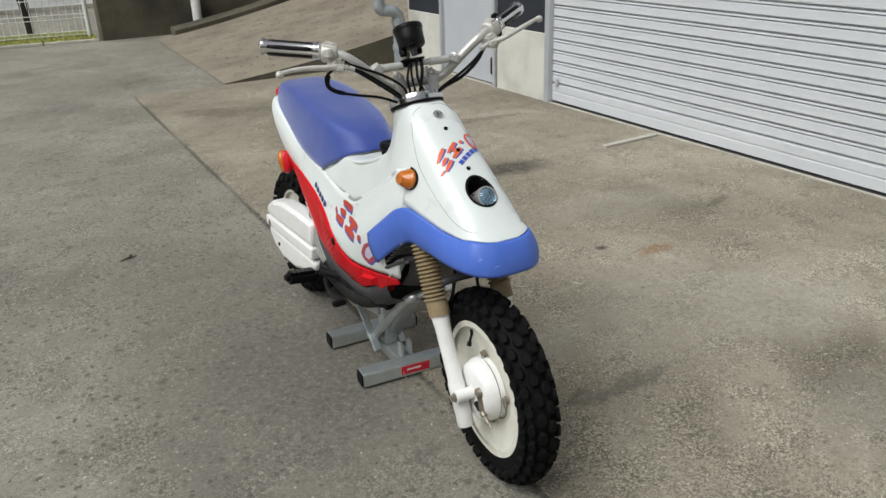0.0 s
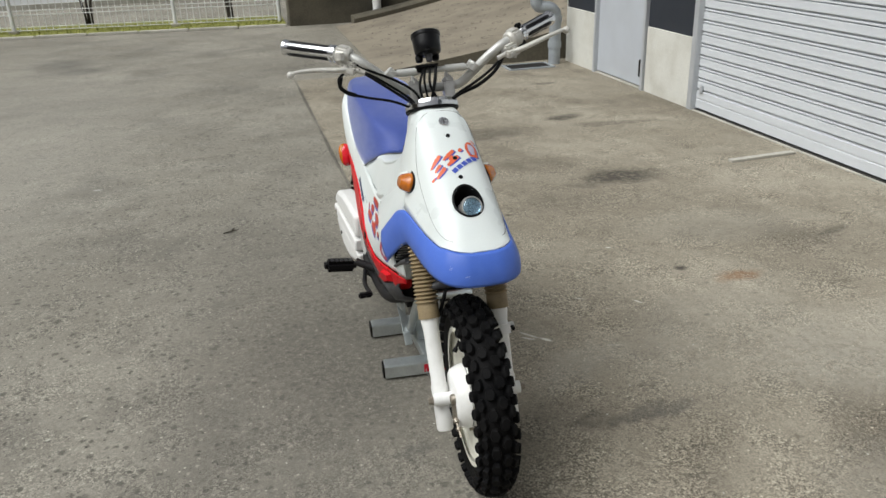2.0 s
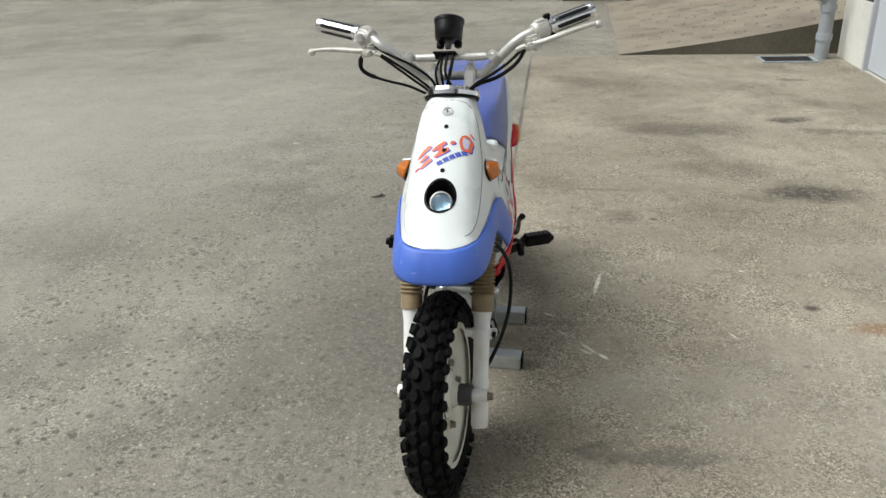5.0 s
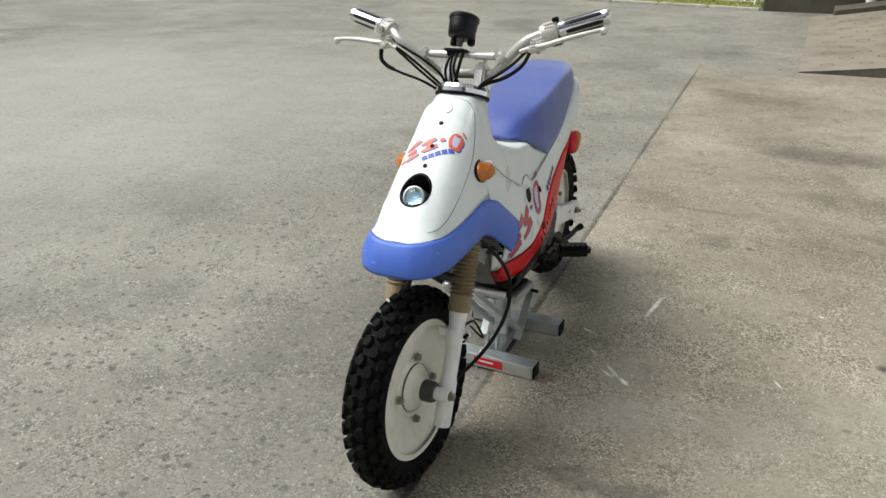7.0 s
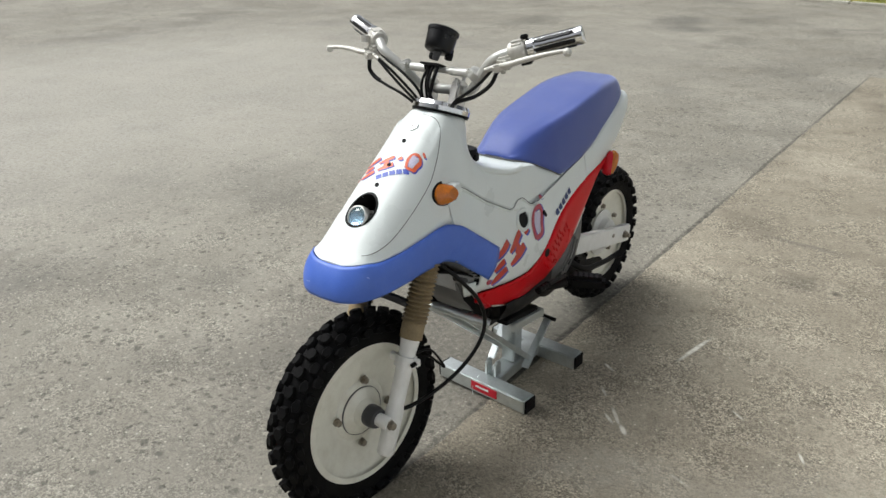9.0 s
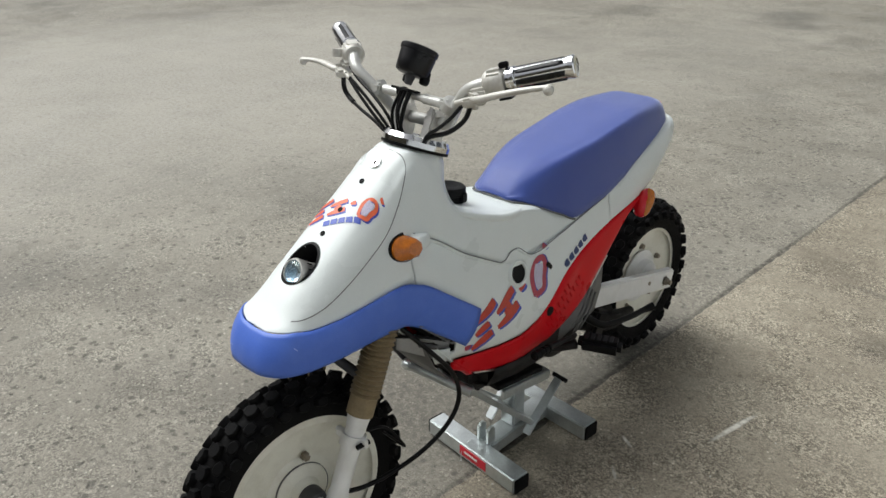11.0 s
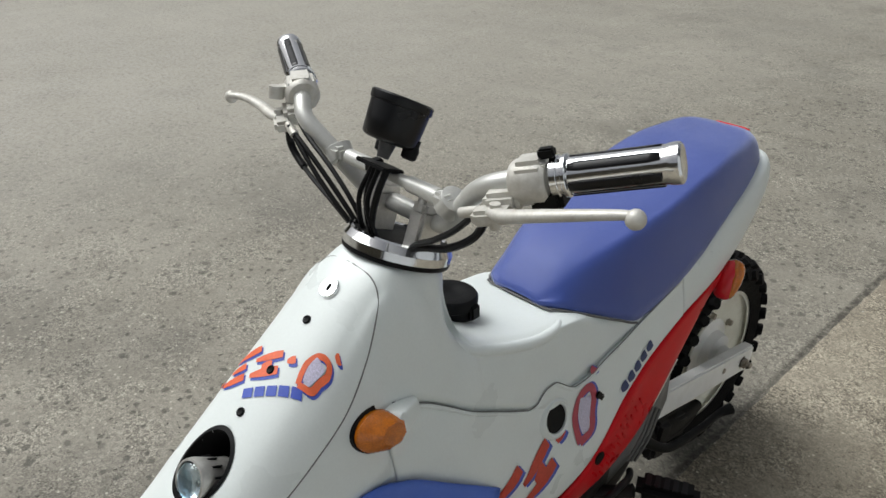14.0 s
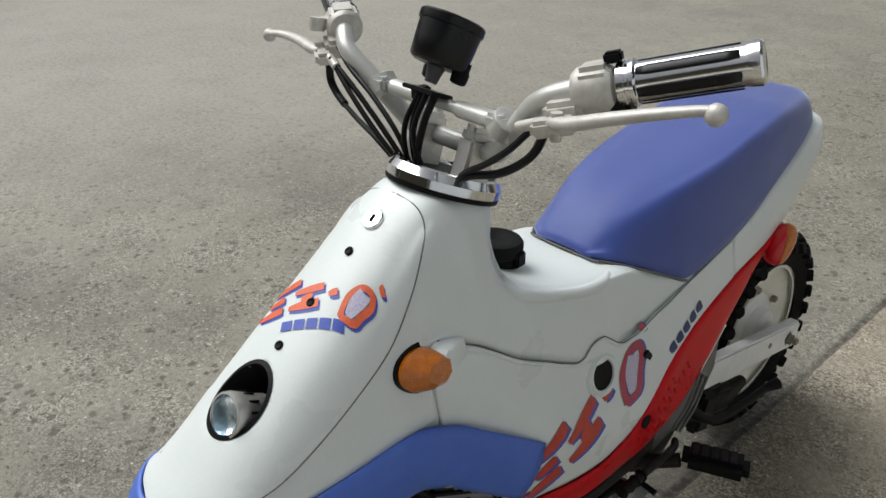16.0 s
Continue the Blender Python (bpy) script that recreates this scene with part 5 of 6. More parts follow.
# ---- blue front fender band, wrapped round the nose and back over the fork ----
# upper edge (x, y, z), lower edge (x, y, z)
BAND = [
    (0.000, -0.044, 0.636, 0.000, -0.073, 0.566),
    (0.030, -0.042, 0.637, 0.036, -0.070, 0.5655),
    (0.054, -0.033, 0.638, 0.067, -0.056, 0.5655),
    (0.074, -0.014, 0.640, 0.091, -0.031, 0.568),
    (0.085, 0.020, 0.635, 0.104, 0.010, 0.569),
    (0.096, 0.070, 0.638, 0.110, 0.070, 0.570),
    (0.106, 0.130, 0.648, 0.112, 0.130, 0.572),
    (0.116, 0.205, 0.659, 0.113, 0.198, 0.571),
    (0.124, 0.250, 0.646, 0.117, 0.236, 0.557),
    (0.133, 0.315, 0.600, 0.127, 0.287, 0.520),
    (0.142, 0.392, 0.542, 0.137, 0.350, 0.470),
]


def ribbon(table, n, m, bulge):
    tab = [(k, *r) for k, r in enumerate(table)]
    half = []
    for i in range(n + 1):
        x0, y0, z0, x1, y1, z1 = smooth_row(tab, (len(table) - 1) * i / n)
        a, b = Vector((x0, y0, z0)), Vector((x1, y1, z1))
        out = Vector((a.x, min(a.y, 0.05) * 1.2 - 0.05 if a.y < 0.05 else 0, 0))
        out = out.normalized() if out.length else Vector((0, -1, 0))
        half.append([a.lerp(b, j / m) + out * bulge * 4 * (j / m) * (1 - j / m) for j in range(m + 1)])
    flip = [[Vector((-p.x, p.y, p.z)) for p in row] for row in half[:0:-1]]
    return flip + half


fender = part("front_fender", sheet(ribbon(BAND, 60, 10, 0.008)), BLUE, bike, "scuffed blue plastic front fender band", solid=0.004, angle=60)

# pale scuffs on the fender's front and flank
SCUFF = mat("fender_scuff", (0.42, 0.50, 0.80), 0.6, vary=0.3, scale=300)
for a, b in (((2.30, 0.42), (2.55, 0.50)), ((2.38, 0.55), (2.48, 0.36)), ((1.10, 0.62), (1.45, 0.66)), ((3.05, 0.30), (3.20, 0.36))):
    for sx in ((-1,) if a[0] < 2.5 else (1,)):
        rows = []
        for k in range(7):
            f = k / 6
            u, v = a[0] + (b[0] - a[0]) * f, a[1] + (b[1] - a[1]) * f
            row = []
            for w in (-0.008, 0.008):
                x0, y0, z0, x1, y1, z1 = smooth_row([(i, *r) for i, r in enumerate(BAND)], u)
                p = Vector((x0, y0, z0)).lerp(Vector((x1, y1, z1)), v + w)
                out = Vector((x0, min(y0, 0.05) * 1.2 - 0.05 if y0 < 0.05 else 0, 0)).normalized()
                p = p + out * (0.008 * 4 * (v + w) * (1 - v - w) + 0.0006)
                row.append(Vector((sx * p.x, p.y, p.z)))
            rows.append(row)
        part("scuff_mark", sheet(rows), SCUFF, fender, "pale scuff on the plastic")

# dark louvred grill under the arch, behind the fork
for s in (1, -1):
    grill = part("grill", sheet([[Vector((s * x, y, z)) for x in (0.045, 0.08, min(0.122, side_x(y, z) - 0.008))] for y, z in ((0.205, 0.585), (0.262, 0.550), (0.305, 0.512), (0.350, 0.462))]), BLACK, bike, "black louvred air intake", solid=0.003)
    for k in range(7):
        z = 0.556 - 0.0130 * k
        y = 0.240 + 0.0145 * k
        part("grill_louvre", box((s * 0.084, y + 0.006, z), (0.074, 0.014, 0.0035), Matrix.Rotation(radians(-18), 4, "X"), bev=0.001), SHIELD_PALE, grill)
    part("grill_lip", tube([(s * (side_x(y, z) - 0.018), y, z) for y, z in LIP], 0.0035, 8, 4), BLACK, grill)
rows = []
for y, z, w in ((0.03, 0.60, 0.07), (0.10, 0.625, 0.085), (0.20, 0.625, 0.095), (0.27, 0.585, 0.10), (0.33, 0.52, 0.105), (0.36, 0.43, 0.10)):
    rows.append([Vector((w * x, y, z + 0.012 * (1 - x * x))) for x in (-1, -0.6, 0, 0.6, 1)])
part("inner_guard", sheet(rows), BLACK, bike, "black inner mudguard", solid=0.003)
shield = bmesh.new()
for s in (1, -1):
    w, back = (1.0, 0.0) if s > 0 else (0.60, 0.035)
    rows = [[Vector((s * w * 0.100, 0.275 + back, 0.480)), Vector((s * w * 0.06, 0.27 + 0.6 * back, 0.490)), Vector((0, 0.268, 0.495))],
            [Vector((s * w * 0.098, 0.300 + back, 0.425)), Vector((s * w * 0.06, 0.293 + 0.6 * back, 0.43)), Vector((0, 0.29, 0.43))],
            [Vector((s * w * 0.100, 0.338 + back, 0.380)), Vector((s * w * 0.06, 0.335 + 0.6 * back, 0.378)), Vector((0, 0.33, 0.382))]]
    b2 = sheet(rows)
    me = bpy.data.meshes.new("tmp")
    b2.to_mesh(me)
    shield.from_mesh(me)
    b2.free()
    bpy.data.meshes.remove(me)
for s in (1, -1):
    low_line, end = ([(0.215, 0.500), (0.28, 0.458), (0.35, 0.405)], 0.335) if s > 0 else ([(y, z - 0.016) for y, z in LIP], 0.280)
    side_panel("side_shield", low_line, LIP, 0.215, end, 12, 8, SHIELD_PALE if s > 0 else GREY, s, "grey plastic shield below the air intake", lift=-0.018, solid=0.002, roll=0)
part("engine_shield", shield, SHIELD, bike, "grey plastic shield before the engine", solid=0.003)

# ---- tail cowl, wrapped round behind the seat ----
TAIL = [
    (0.000, 1.238, 0.747, 0.000, 1.228, 0.710),
    (0.046, 1.232, 0.746, 0.044, 1.222, 0.706),
    (0.078, 1.211, 0.745, 0.076, 1.200, 0.694),
    (0.096, 1.168, 0.742, 0.099, 1.148, 0.664),
    (0.103, 1.10, 0.722, 0.109, 1.080, 0.616),
    (0.109, 1.00, 0.688, 0.117, 1.00, 0.591),
    (0.112, 0.93, 0.657, 0.1200, 0.94, 0.577),
    (0.1125, 0.8785, 0.6405, 0.1245, 0.8785, 0.5655),
]


def tail_ribbon():
    tab = [(k, *r) for k, r in enumerate(TAIL)]
    half = []
    for i in range(49):
        x0, y0, z0, x1, y1, z1 = smooth_row(tab, 7 * i / 48)
        a, b = Vector((x0, y0, z0)), Vector((x1, y1, z1))
        out = Vector((a.x, max(0.0, a.y - 1.12), 0)).normalized()
        top_in = a - out * 0.02 + Vector((0, 0, 0.004))
        low_in = b - out * 0.014 - Vector((0, 0, 0.006))
        half.append([top_in] + [a.lerp(b, j / 10) + out * (0.010 * min(1, (48 - i) / 10) + 0.0005) * 4 * (j / 10) * (1 - j / 10) for j in range(11)] + [low_in])
    return [[Vector((-p.x, p.y, p.z)) for p in row] for row in half[:0:-1]] + half


part("tail_cowl", sheet(tail_ribbon()), WHITE, bike, "white plastic tail cowl", solid=0.003, angle=60)

# ---- seat ----
# y, top, shoulder (x, z), upper side (x, z), lower edge (x, z)
SEAT = [
    (0.585, 0.700, 0.024, 0.700, 0.036, 0.699, 0.046, 0.696),
    (0.600, 0.714, 0.034, 0.7125, 0.052, 0.705, 0.066, 0.693),
    (0.640, 0.741, 0.042, 0.738, 0.068, 0.722, 0.089, 0.676),
    (0.700, 0.760, 0.054, 0.757, 0.085, 0.738, 0.1065, 0.645),
    (0.750, 0.769, 0.064, 0.766, 0.094, 0.746, 0.1145, 0.6225),
    (0.850, 0.783, 0.074, 0.780, 0.1005, 0.760, 0.1160, 0.637),
    (0.950, 0.799, 0.076, 0.797, 0.1005, 0.776, 0.1115, 0.665),
    (1.050, 0.809, 0.071, 0.807, 0.0950, 0.786, 0.1035, 0.702),
    (1.130, 0.809, 0.061, 0.807, 0.0845, 0.786, 0.0925, 0.726),
    (1.180, 0.797, 0.047, 0.795, 0.069, 0.775, 0.079, 0.738),
    (1.212, 0.768, 0.028, 0.766, 0.044, 0.757, 0.052, 0.744),
]


def seat_point(y, v):
    z, x1, z1, x2, z2, x3, z3 = smooth_row(SEAT, y)
    q = [Vector((-x1, y, z1)), Vector((0, y, z)), Vector((x1, y, z1)), Vector((x2, y, z2)), Vector((x3, y, z3)), Vector((x3, y, z3 - 0.05))]
    f = v * 3
    k = min(int(f), 2)
    a, b, c, d = q[k:k + 4]
    t = f - k
    return 0.5 * ((2 * b) + (c - a) * t + (2 * a - 5 * b + 4 * c - d) * t * t + (3 * b - a - 3 * c + d) * t ** 3)


ys = [0.585 + 0.627 * k / 90 for k in range(91)]
vs = [k / 18 for k in range(19)]
rows = []
for y in ys:
    left = [seat_point(y, v) for v in vs]
    end = left[-1]
    left = left + [end + Vector((-0.006, 0, -0.006)), end + Vector((-end.x * 0.5, 0, 0.0))]
    rows.append([Vector((-p.x, p.y, p.z)) for p in left[:0:-1]] + left)
sb = sheet(rows)
for row in (rows[0], rows[-1]):
    sb.faces.new([sb.verts.new(p) for p in row])
seat = part("seat", sb, SEAT_BLUE, bike, "padded blue vinyl seat", angle=70)
welt = []
for y in [0.587 + 0.155 * k / 20 for k in range(21)]:
    p = seat_point(y, 1.0)
    welt.append(p + Vector((0.001, -0.001, -0.004)))
line = [Vector((-p.x, p.y, p.z)) for p in welt[::-1]] + welt
part("seat_piping", tube(line, 0.0020, 8, 2), SHIELD, seat, "grey edge piping")

# filler cap before the seat
fc = Vector((-0.012, 0.469, 0.716))
part("filler_cap", lathe(fc - Vector((0.004, 0.010, 0.004)), (0, 0.1, 1), [(0, 0.034), (0.018, 0.035), (0.020, 0.038), (0.032, 0.038), (0.036, 0.035), (0.037, 0.021), (0.034, 0.016)], 32), BLACK, bike, "black plastic filler cap")
part("cap_tab", box(fc + Vector((0.032, 0.0, 0.012)), (0.012, 0.018, 0.022), bev=0.003), BLACK, bike)

# ---- indicators, front and rear ----
def indicator(c, s, rear=False):
    c = Vector(c)
    if rear:
        # a red oval housing with an amber outer and upper part
        long, out = Vector((0.10, 0.42, 0.90)).normalized(), Vector((0.94, 0.30, -0.10)).normalized()
        side = long.cross(out).normalized()
        out = side.cross(long).normalized()
        for nm, mtl, lab, size, keep in (("indicator_body", RED_LENS, "red lamp housing", 1.0, -9.0), ("indicator_lens", AMBER, "amber lens", 1.04, 0.18)):
            bm = bmesh.new()
            for i in range(13):
                th = math.pi * i / 12
                for k in range(20):
                    a = 2 * math.pi * k / 20
                    d = Vector((math.sin(th) * math.cos(a), math.sin(th) * math.sin(a), math.cos(th)))
                    if 0.90 * d.x + 0.35 * d.z < keep:
                        continue
                    d = Vector([math.copysign(abs(v) ** 0.8, v) for v in d]) * size
                    p = Vector((abs(c.x), c.y, c.z)) + out * d.x * 0.022 + side * d.y * 0.020 + long * d.z * 0.038
                    bm.verts.new(Vector((p.x * s, p.y, p.z)))
            bmesh.ops.convex_hull(bm, input=bm.verts)
            bmesh.ops.delete(bm, geom=[v for v in bm.verts if not v.link_faces], context="VERTS")
            part(nm, bm, mtl, bike, lab, angle=60)
        part("indicator_stem", tube([(s * 0.085, c.y - 0.02, c.z - 0.01), (s * 0.105, c.y - 0.006, c.z - 0.004), (s * 0.122, c.y, c.z)], 0.013, 12, 5), RED_LENS, bike)
        return
    # black gasket on the flank, faceted lens, white heel running back to a point
    e1, e2 = Vector((0.0, 0.995, -0.05)).normalized(), Vector((-0.29, 0.03, 0.95)).normalized()
    e3 = e1.cross(e2).normalized()
    if e3.x < 0:
        e3 = -e3

    def hull(rings):
        bm = bmesh.new()
        for h, cy, cz, hy, hz, n, turn in rings:
            for k in range(n):
                a = 2 * math.pi * k / n + turn
                p = c + (e1 * (cy + hy * math.cos(a)) + e2 * (cz + hz * math.sin(a))) * 1.18 + e3 * h
                bm.verts.new(Vector((p.x * s, p.y, p.z)))
        made = bmesh.ops.convex_hull(bm, input=bm.verts)
        bmesh.ops.delete(bm, geom=[v for v in made["geom_interior"] if isinstance(v, bmesh.types.BMVert)], context="VERTS")
        return bm
    part("indicator_base", hull([(-0.010, 0.002, 0.000, 0.033, 0.0250, 28, 0), (0.005, 0.001, 0.000, 0.031, 0.0235, 28, 0), (-0.012, 0.047, 0.004, 0.006, 0.013, 8, 0), (0.0, 0.046, 0.004, 0.005, 0.012, 8, 0)]), BLACK, bike)
    part("indicator_heel", hull([(-0.008, 0.018, 0.000, 0.024, 0.0165, 16, 0), (0.012, 0.022, 0.000, 0.016, 0.0150, 12, 0), (0.0255, 0.020, 0.000, 0.006, 0.0110, 8, 0), (-0.012, 0.052, 0.000, 0.003, 0.012, 8, 0), (0.009, 0.050, 0.000, 0.002, 0.009, 8, 0)]), WHITE, bike, "white indicator mount", angle=35)
    part("indicator_lens", hull([(0.003, -0.004, -0.001, 0.0245, 0.0205, 24, 0), (0.010, -0.004, -0.001, 0.0240, 0.0198, 24, 0), (0.024, 0.003, -0.003, 0.0190, 0.0155, 8, 0.39), (0.029, 0.004, -0.0035, 0.0140, 0.0110, 8, 0.39)]), AMBER, bike, "amber ribbed indicator lens", angle=22)


for s in (1, -1):
    indicator((0.0920, 0.230, 0.722), s)
    indicator((s * 0.126, 1.028, 0.574), s, rear=True)
part("tail_lamp", turned(box((0, 0, 0), (0.086, 0.042, 0.040), bev=0.012), Matrix.Translation((-0.016, 1.243, 0.752)) @ Matrix.Rotation(radians(20), 4, "X")), RED_LENS, bike, "red tail lamp behind the seat")
part("rear_mudguard", sheet([[Vector((x * 0.065, y, z - 0.012 * x * x)) for x in (-1, -0.5, 0, 0.5, 1)] for y, z in ((0.80, 0.44), (0.86, 0.52), (0.95, 0.555), (1.08, 0.575), (1.14, 0.585))]), BLACK, bike, solid=0.004)

# ---- handlebar ----
BAR = [(0.0, 0.372, 0.915), (0.045, 0.372, 0.915), (0.075, 0.370, 0.919), (0.105, 0.360, 0.945), (0.135, 0.349, 0.974), (0.165, 0.343, 0.998), (0.195, 0.352, 1.011), (0.235, 0.374, 1.019), (0.330, 0.4250, 1.0434)]
# the bar sits a little higher on its left end
full = [(-x + (0.004 if x > 0.19 else 0), y + (0.004 if x > 0.19 else 0), z - 0.018 * x + (0.004 if x > 0.19 else 0)) for x, y, z in BAR[:0:-1]] + [(x, y, z + 0.018 * x) for x, y, z in BAR]
bars = part("handlebar", turned(tube(full, 0.0112, 16, 10), STEER), SILVER, bike, "silver tubular handlebar")
cb = bmesh.new()
add_rod(cb, (-0.105, 0.352, 0.963), (0.105, 0.352, 0.963), 0.0068, 14)
for s in (1, -1):
    add_rod(cb, (s * 0.035, 0.352, 0.963), (s * 0.085, 0.352, 0.963), 0.0095, 16)
    add_lathe(cb, (s * 0.113 - 0.008 * s, 0.352, 0.962), (s * 0.5, 0.05, 0.6), [(-0.010, 0.015), (-0.009, 0.0165), (0.009, 0.0165), (0.010, 0.015)], 18)
    add_box(cb, (s * 0.100, 0.345, 0.966), (0.024, 0.016, 0.018), bev=0.004)
part("crossbar", turned(cb, STEER), SILVER, bars, "silver bolted crossbar")
for s in (1, -1):
    st = bmesh.new()
    c = Vector((s * 0.043, 0.366, 0.912))
    add_box(st, c + Vector((0, -0.006, -0.014)), (0.026, 0.040, 0.064), Matrix.Rotation(-LEAN, 4, "X"), bev=0.004)
    add_box(st, c + Vector((0, 0.005, 0.018)), (0.025, 0.036, 0.018), Matrix.Rotation(-LEAN, 4, "X"), bev=0.005)
    for dy in (-0.010, 0.016):
        add_rod(st, c + Vector((0, dy, 0.02)), c + Vector((0, dy + 0.006, 0.034)), 0.0045, 10)
    part("bar_clamp", turned(st, STEER), ALLOY, bars, "cast alloy bar clamp")
    # grip: chrome tube with black rubber strips
    reach = 0.331 if s > 0 else 0.349
    a, b = Vector((0.240, 0.3770, 1.0262)) if s > 0 else Vector((-0.236, 0.3830, 1.0215)), Vector((s * reach, 0.4280 + (reach - 0.337) * 0.5, 1.0450 + 0.0060 * s))
    d = (b - a).normalized()
    L = (b - a).length
    grip = part("grip", turned(lathe(a, d, [(-0.012, 0.0185), (-0.010, 0.0205), (-0.004, 0.0205), (-0.003, 0.0192), (0.0, 0.0192), (0.001, 0.0205), (0.004, 0.0205), (0.006, 0.0176), (L - 0.014, 0.0176), (L - 0.012, 0.0183), (L - 0.008, 0.0188), (L - 0.002, 0.0188), (L, 0.0165), (L - 0.001, 0.012), (L - 0.001, 0.002)], 40), STEER), CHROME, bars, "chrome tube grip")
    u, v, w = frame_of(d)
    for k in range(6):
        ang = 2 * math.pi * (k + 0.25) / 6
        rows = []
        for h in [0.0065 + (L - 0.0235) * j / 8 for j in range(9)]:
            half_w = 0.26 * (0.75 if h < 0.007 or h > L - 0.0175 else 1.0)
            rows.append([a + d * h + (u * math.cos(ang + t * half_w) + v * math.sin(ang + t * half_w)) * 0.0184 for t in (-1, -0.5, 0, 0.5, 1)])
        part("grip_strip", turned(sheet(rows), STEER), BLACK_GLOSS, grip, "black rubber strip", solid=0.0012)
    # switch housing, perch and lever
    hs = bmesh.new()
    q = Vector((0.213, 0.361, 1.0175)) if s > 0 else Vector((-0.208, 0.366, 1.0150))
    rotz = Matrix.Rotation(radians(27 * s), 4, "Z") @ Matrix.Rotation(radians(-13 * s), 4, "Y")
    add_lathe(hs, q - d * 0.019, d, [(0, 0.012), (0.001, 0.019), (0.006, 0.0225), (0.032, 0.0225), (0.037, 0.019), (0.038, 0.012)], 20)
    add_box(hs, q + Vector((0, 0.0, 0.011)), (0.034, 0.034, 0.026), rotz, bev=0.006)
    housing = part("switch_housing", turned(hs, STEER), CONTROL, bars, "cast alloy control housing")
    if s > 0:
        part("switch_body", turned(box(q + Vector((0.016, 0.008, -0.014)), (0.032, 0.03, 0.024), rotz, bev=0.005), STEER), BLACK, housing)
        part("switch_button", turned(box(q + Vector((0.014, 0.004, 0.031)), (0.016, 0.011, 0.010), rotz, bev=0.002), STEER), BLACK, housing)
    else:
        lug = bmesh.new()
        add_lathe(lug, q + Vector((-0.012, -0.030, 0.004)), (0, 0.2, 1), [(-0.008, 0.004), (-0.008, 0.010), (0.008, 0.010), (0.008, 0.004)], 16)
        add_box(lug, q + Vector((-0.010, -0.018, 0.004)), (0.016, 0.02, 0.014), rotz, bev=0.003)
        part("mirror_lug", turned(lug, STEER), CONTROL, housing)
    pb = bmesh.new()
    pc = Vector((0.197, 0.333, 0.995)) if s > 0 else Vector((-0.201, 0.341, 0.990))
    add_box(pb, pc + Vector((0, 0.008, 0.004)), (0.036, 0.030, 0.024), rotz, bev=0.005)
    add_box(pb, pc + Vector((s * 0.004, -0.010, -0.004)), (0.042, 0.022, 0.016), rotz, bev=0.004)
    add_rod(pb, pc + Vector((s * 0.008, -0.012, -0.016)), pc + Vector((s * 0.008, -0.012, 0.010)), 0.0055, 10)
    add_rod(pb, pc + Vector((-s * 0.014, -0.012, -0.005)), pc + Vector((-s * 0.036, -0.016, -0.013)), 0.0055, 10)
    perch = part("lever_perch", turned(pb, STEER), CONTROL, bars, "cast alloy lever perch")
    root, tip = pc + Vector((s * 0.004, -0.012, 0.0)), (Vector((0.345, 0.344, 1.031)) if s > 0 else Vector((-0.340, 0.328, 0.991)))
    way = [root.lerp(tip, f) + Vector((0, -bow, lift)) for f, bow, lift in ((0.0, 0.0, 0.0), (0.16, 0.004 + 0.004 * s, -0.001), (0.45, 0.003 + 0.008 * s, 0.002), (0.75, 0.001 + 0.006 * s, 0.003), (0.94, 0.001, 0.002), (1.0, 0.0, 0.0))]
    lv = tube(way, [0.0080, 0.0088, 0.0080, 0.0068, 0.0058, 0.0055], 14, 8, 0.75)
    bmesh.ops.create_uvsphere(lv, u_segments=18, v_segments=12, radius=0.0090, matrix=Matrix.Translation(tip - Vector((0, 0, 0.002))))
    part("lever", turned(lv, STEER), CONTROL, bars, "silver ball-ended lever")

# ---- meter ----
MAX = Vector((0, 0.50, 0.86)).normalized()
MC = Vector((-0.004, 0.354, 1.003))
meter = part("meter", turned(lathe(MC, MAX, [(-0.003, 0.006), (-0.002, 0.024), (0.000, 0.0295), (0.003, 0.0322), (0.022, 0.0338), (0.040, 0.0348), (0.0405, 0.0362), (0.043, 0.0368), (0.049, 0.0368), (0.051, 0.0350), (0.0495, 0.0325), (0.047, 0.002)], 48), STEER), BLACK_GLOSS, bike, "black round speedometer seen from behind")
for x, dy in ((-0.022, 0.0), (0.020, 0.006)):
    part("meter_mount", turned(lathe(MC + Vector((x, 0.004 + dy, -0.020)), MAX, [(0, 0.006), (0.002, 0.009), (0.012, 0.010), (0.016, 0.008), (0.024, 0.008)], 14), STEER), BLACK, meter)
part("meter_socket", turned(lathe(MC - MAX * 0.020, MAX, [(0, 0.007), (0.012, 0.009), (0.022, 0.011)], 14), STEER), GREY, meter)
mb = bmesh.new()
add_box(mb, (-0.012, 0.345, 0.974), (0.055, 0.030, 0.005), Matrix.Rotation(-LEAN, 4, "X"), bev=0.001)
add_box(mb, (-0.030, 0.350, 0.968), (0.014, 0.020, 0.014), bev=0.002)
part("meter_bracket", turned(mb, STEER), BLACK, meter)

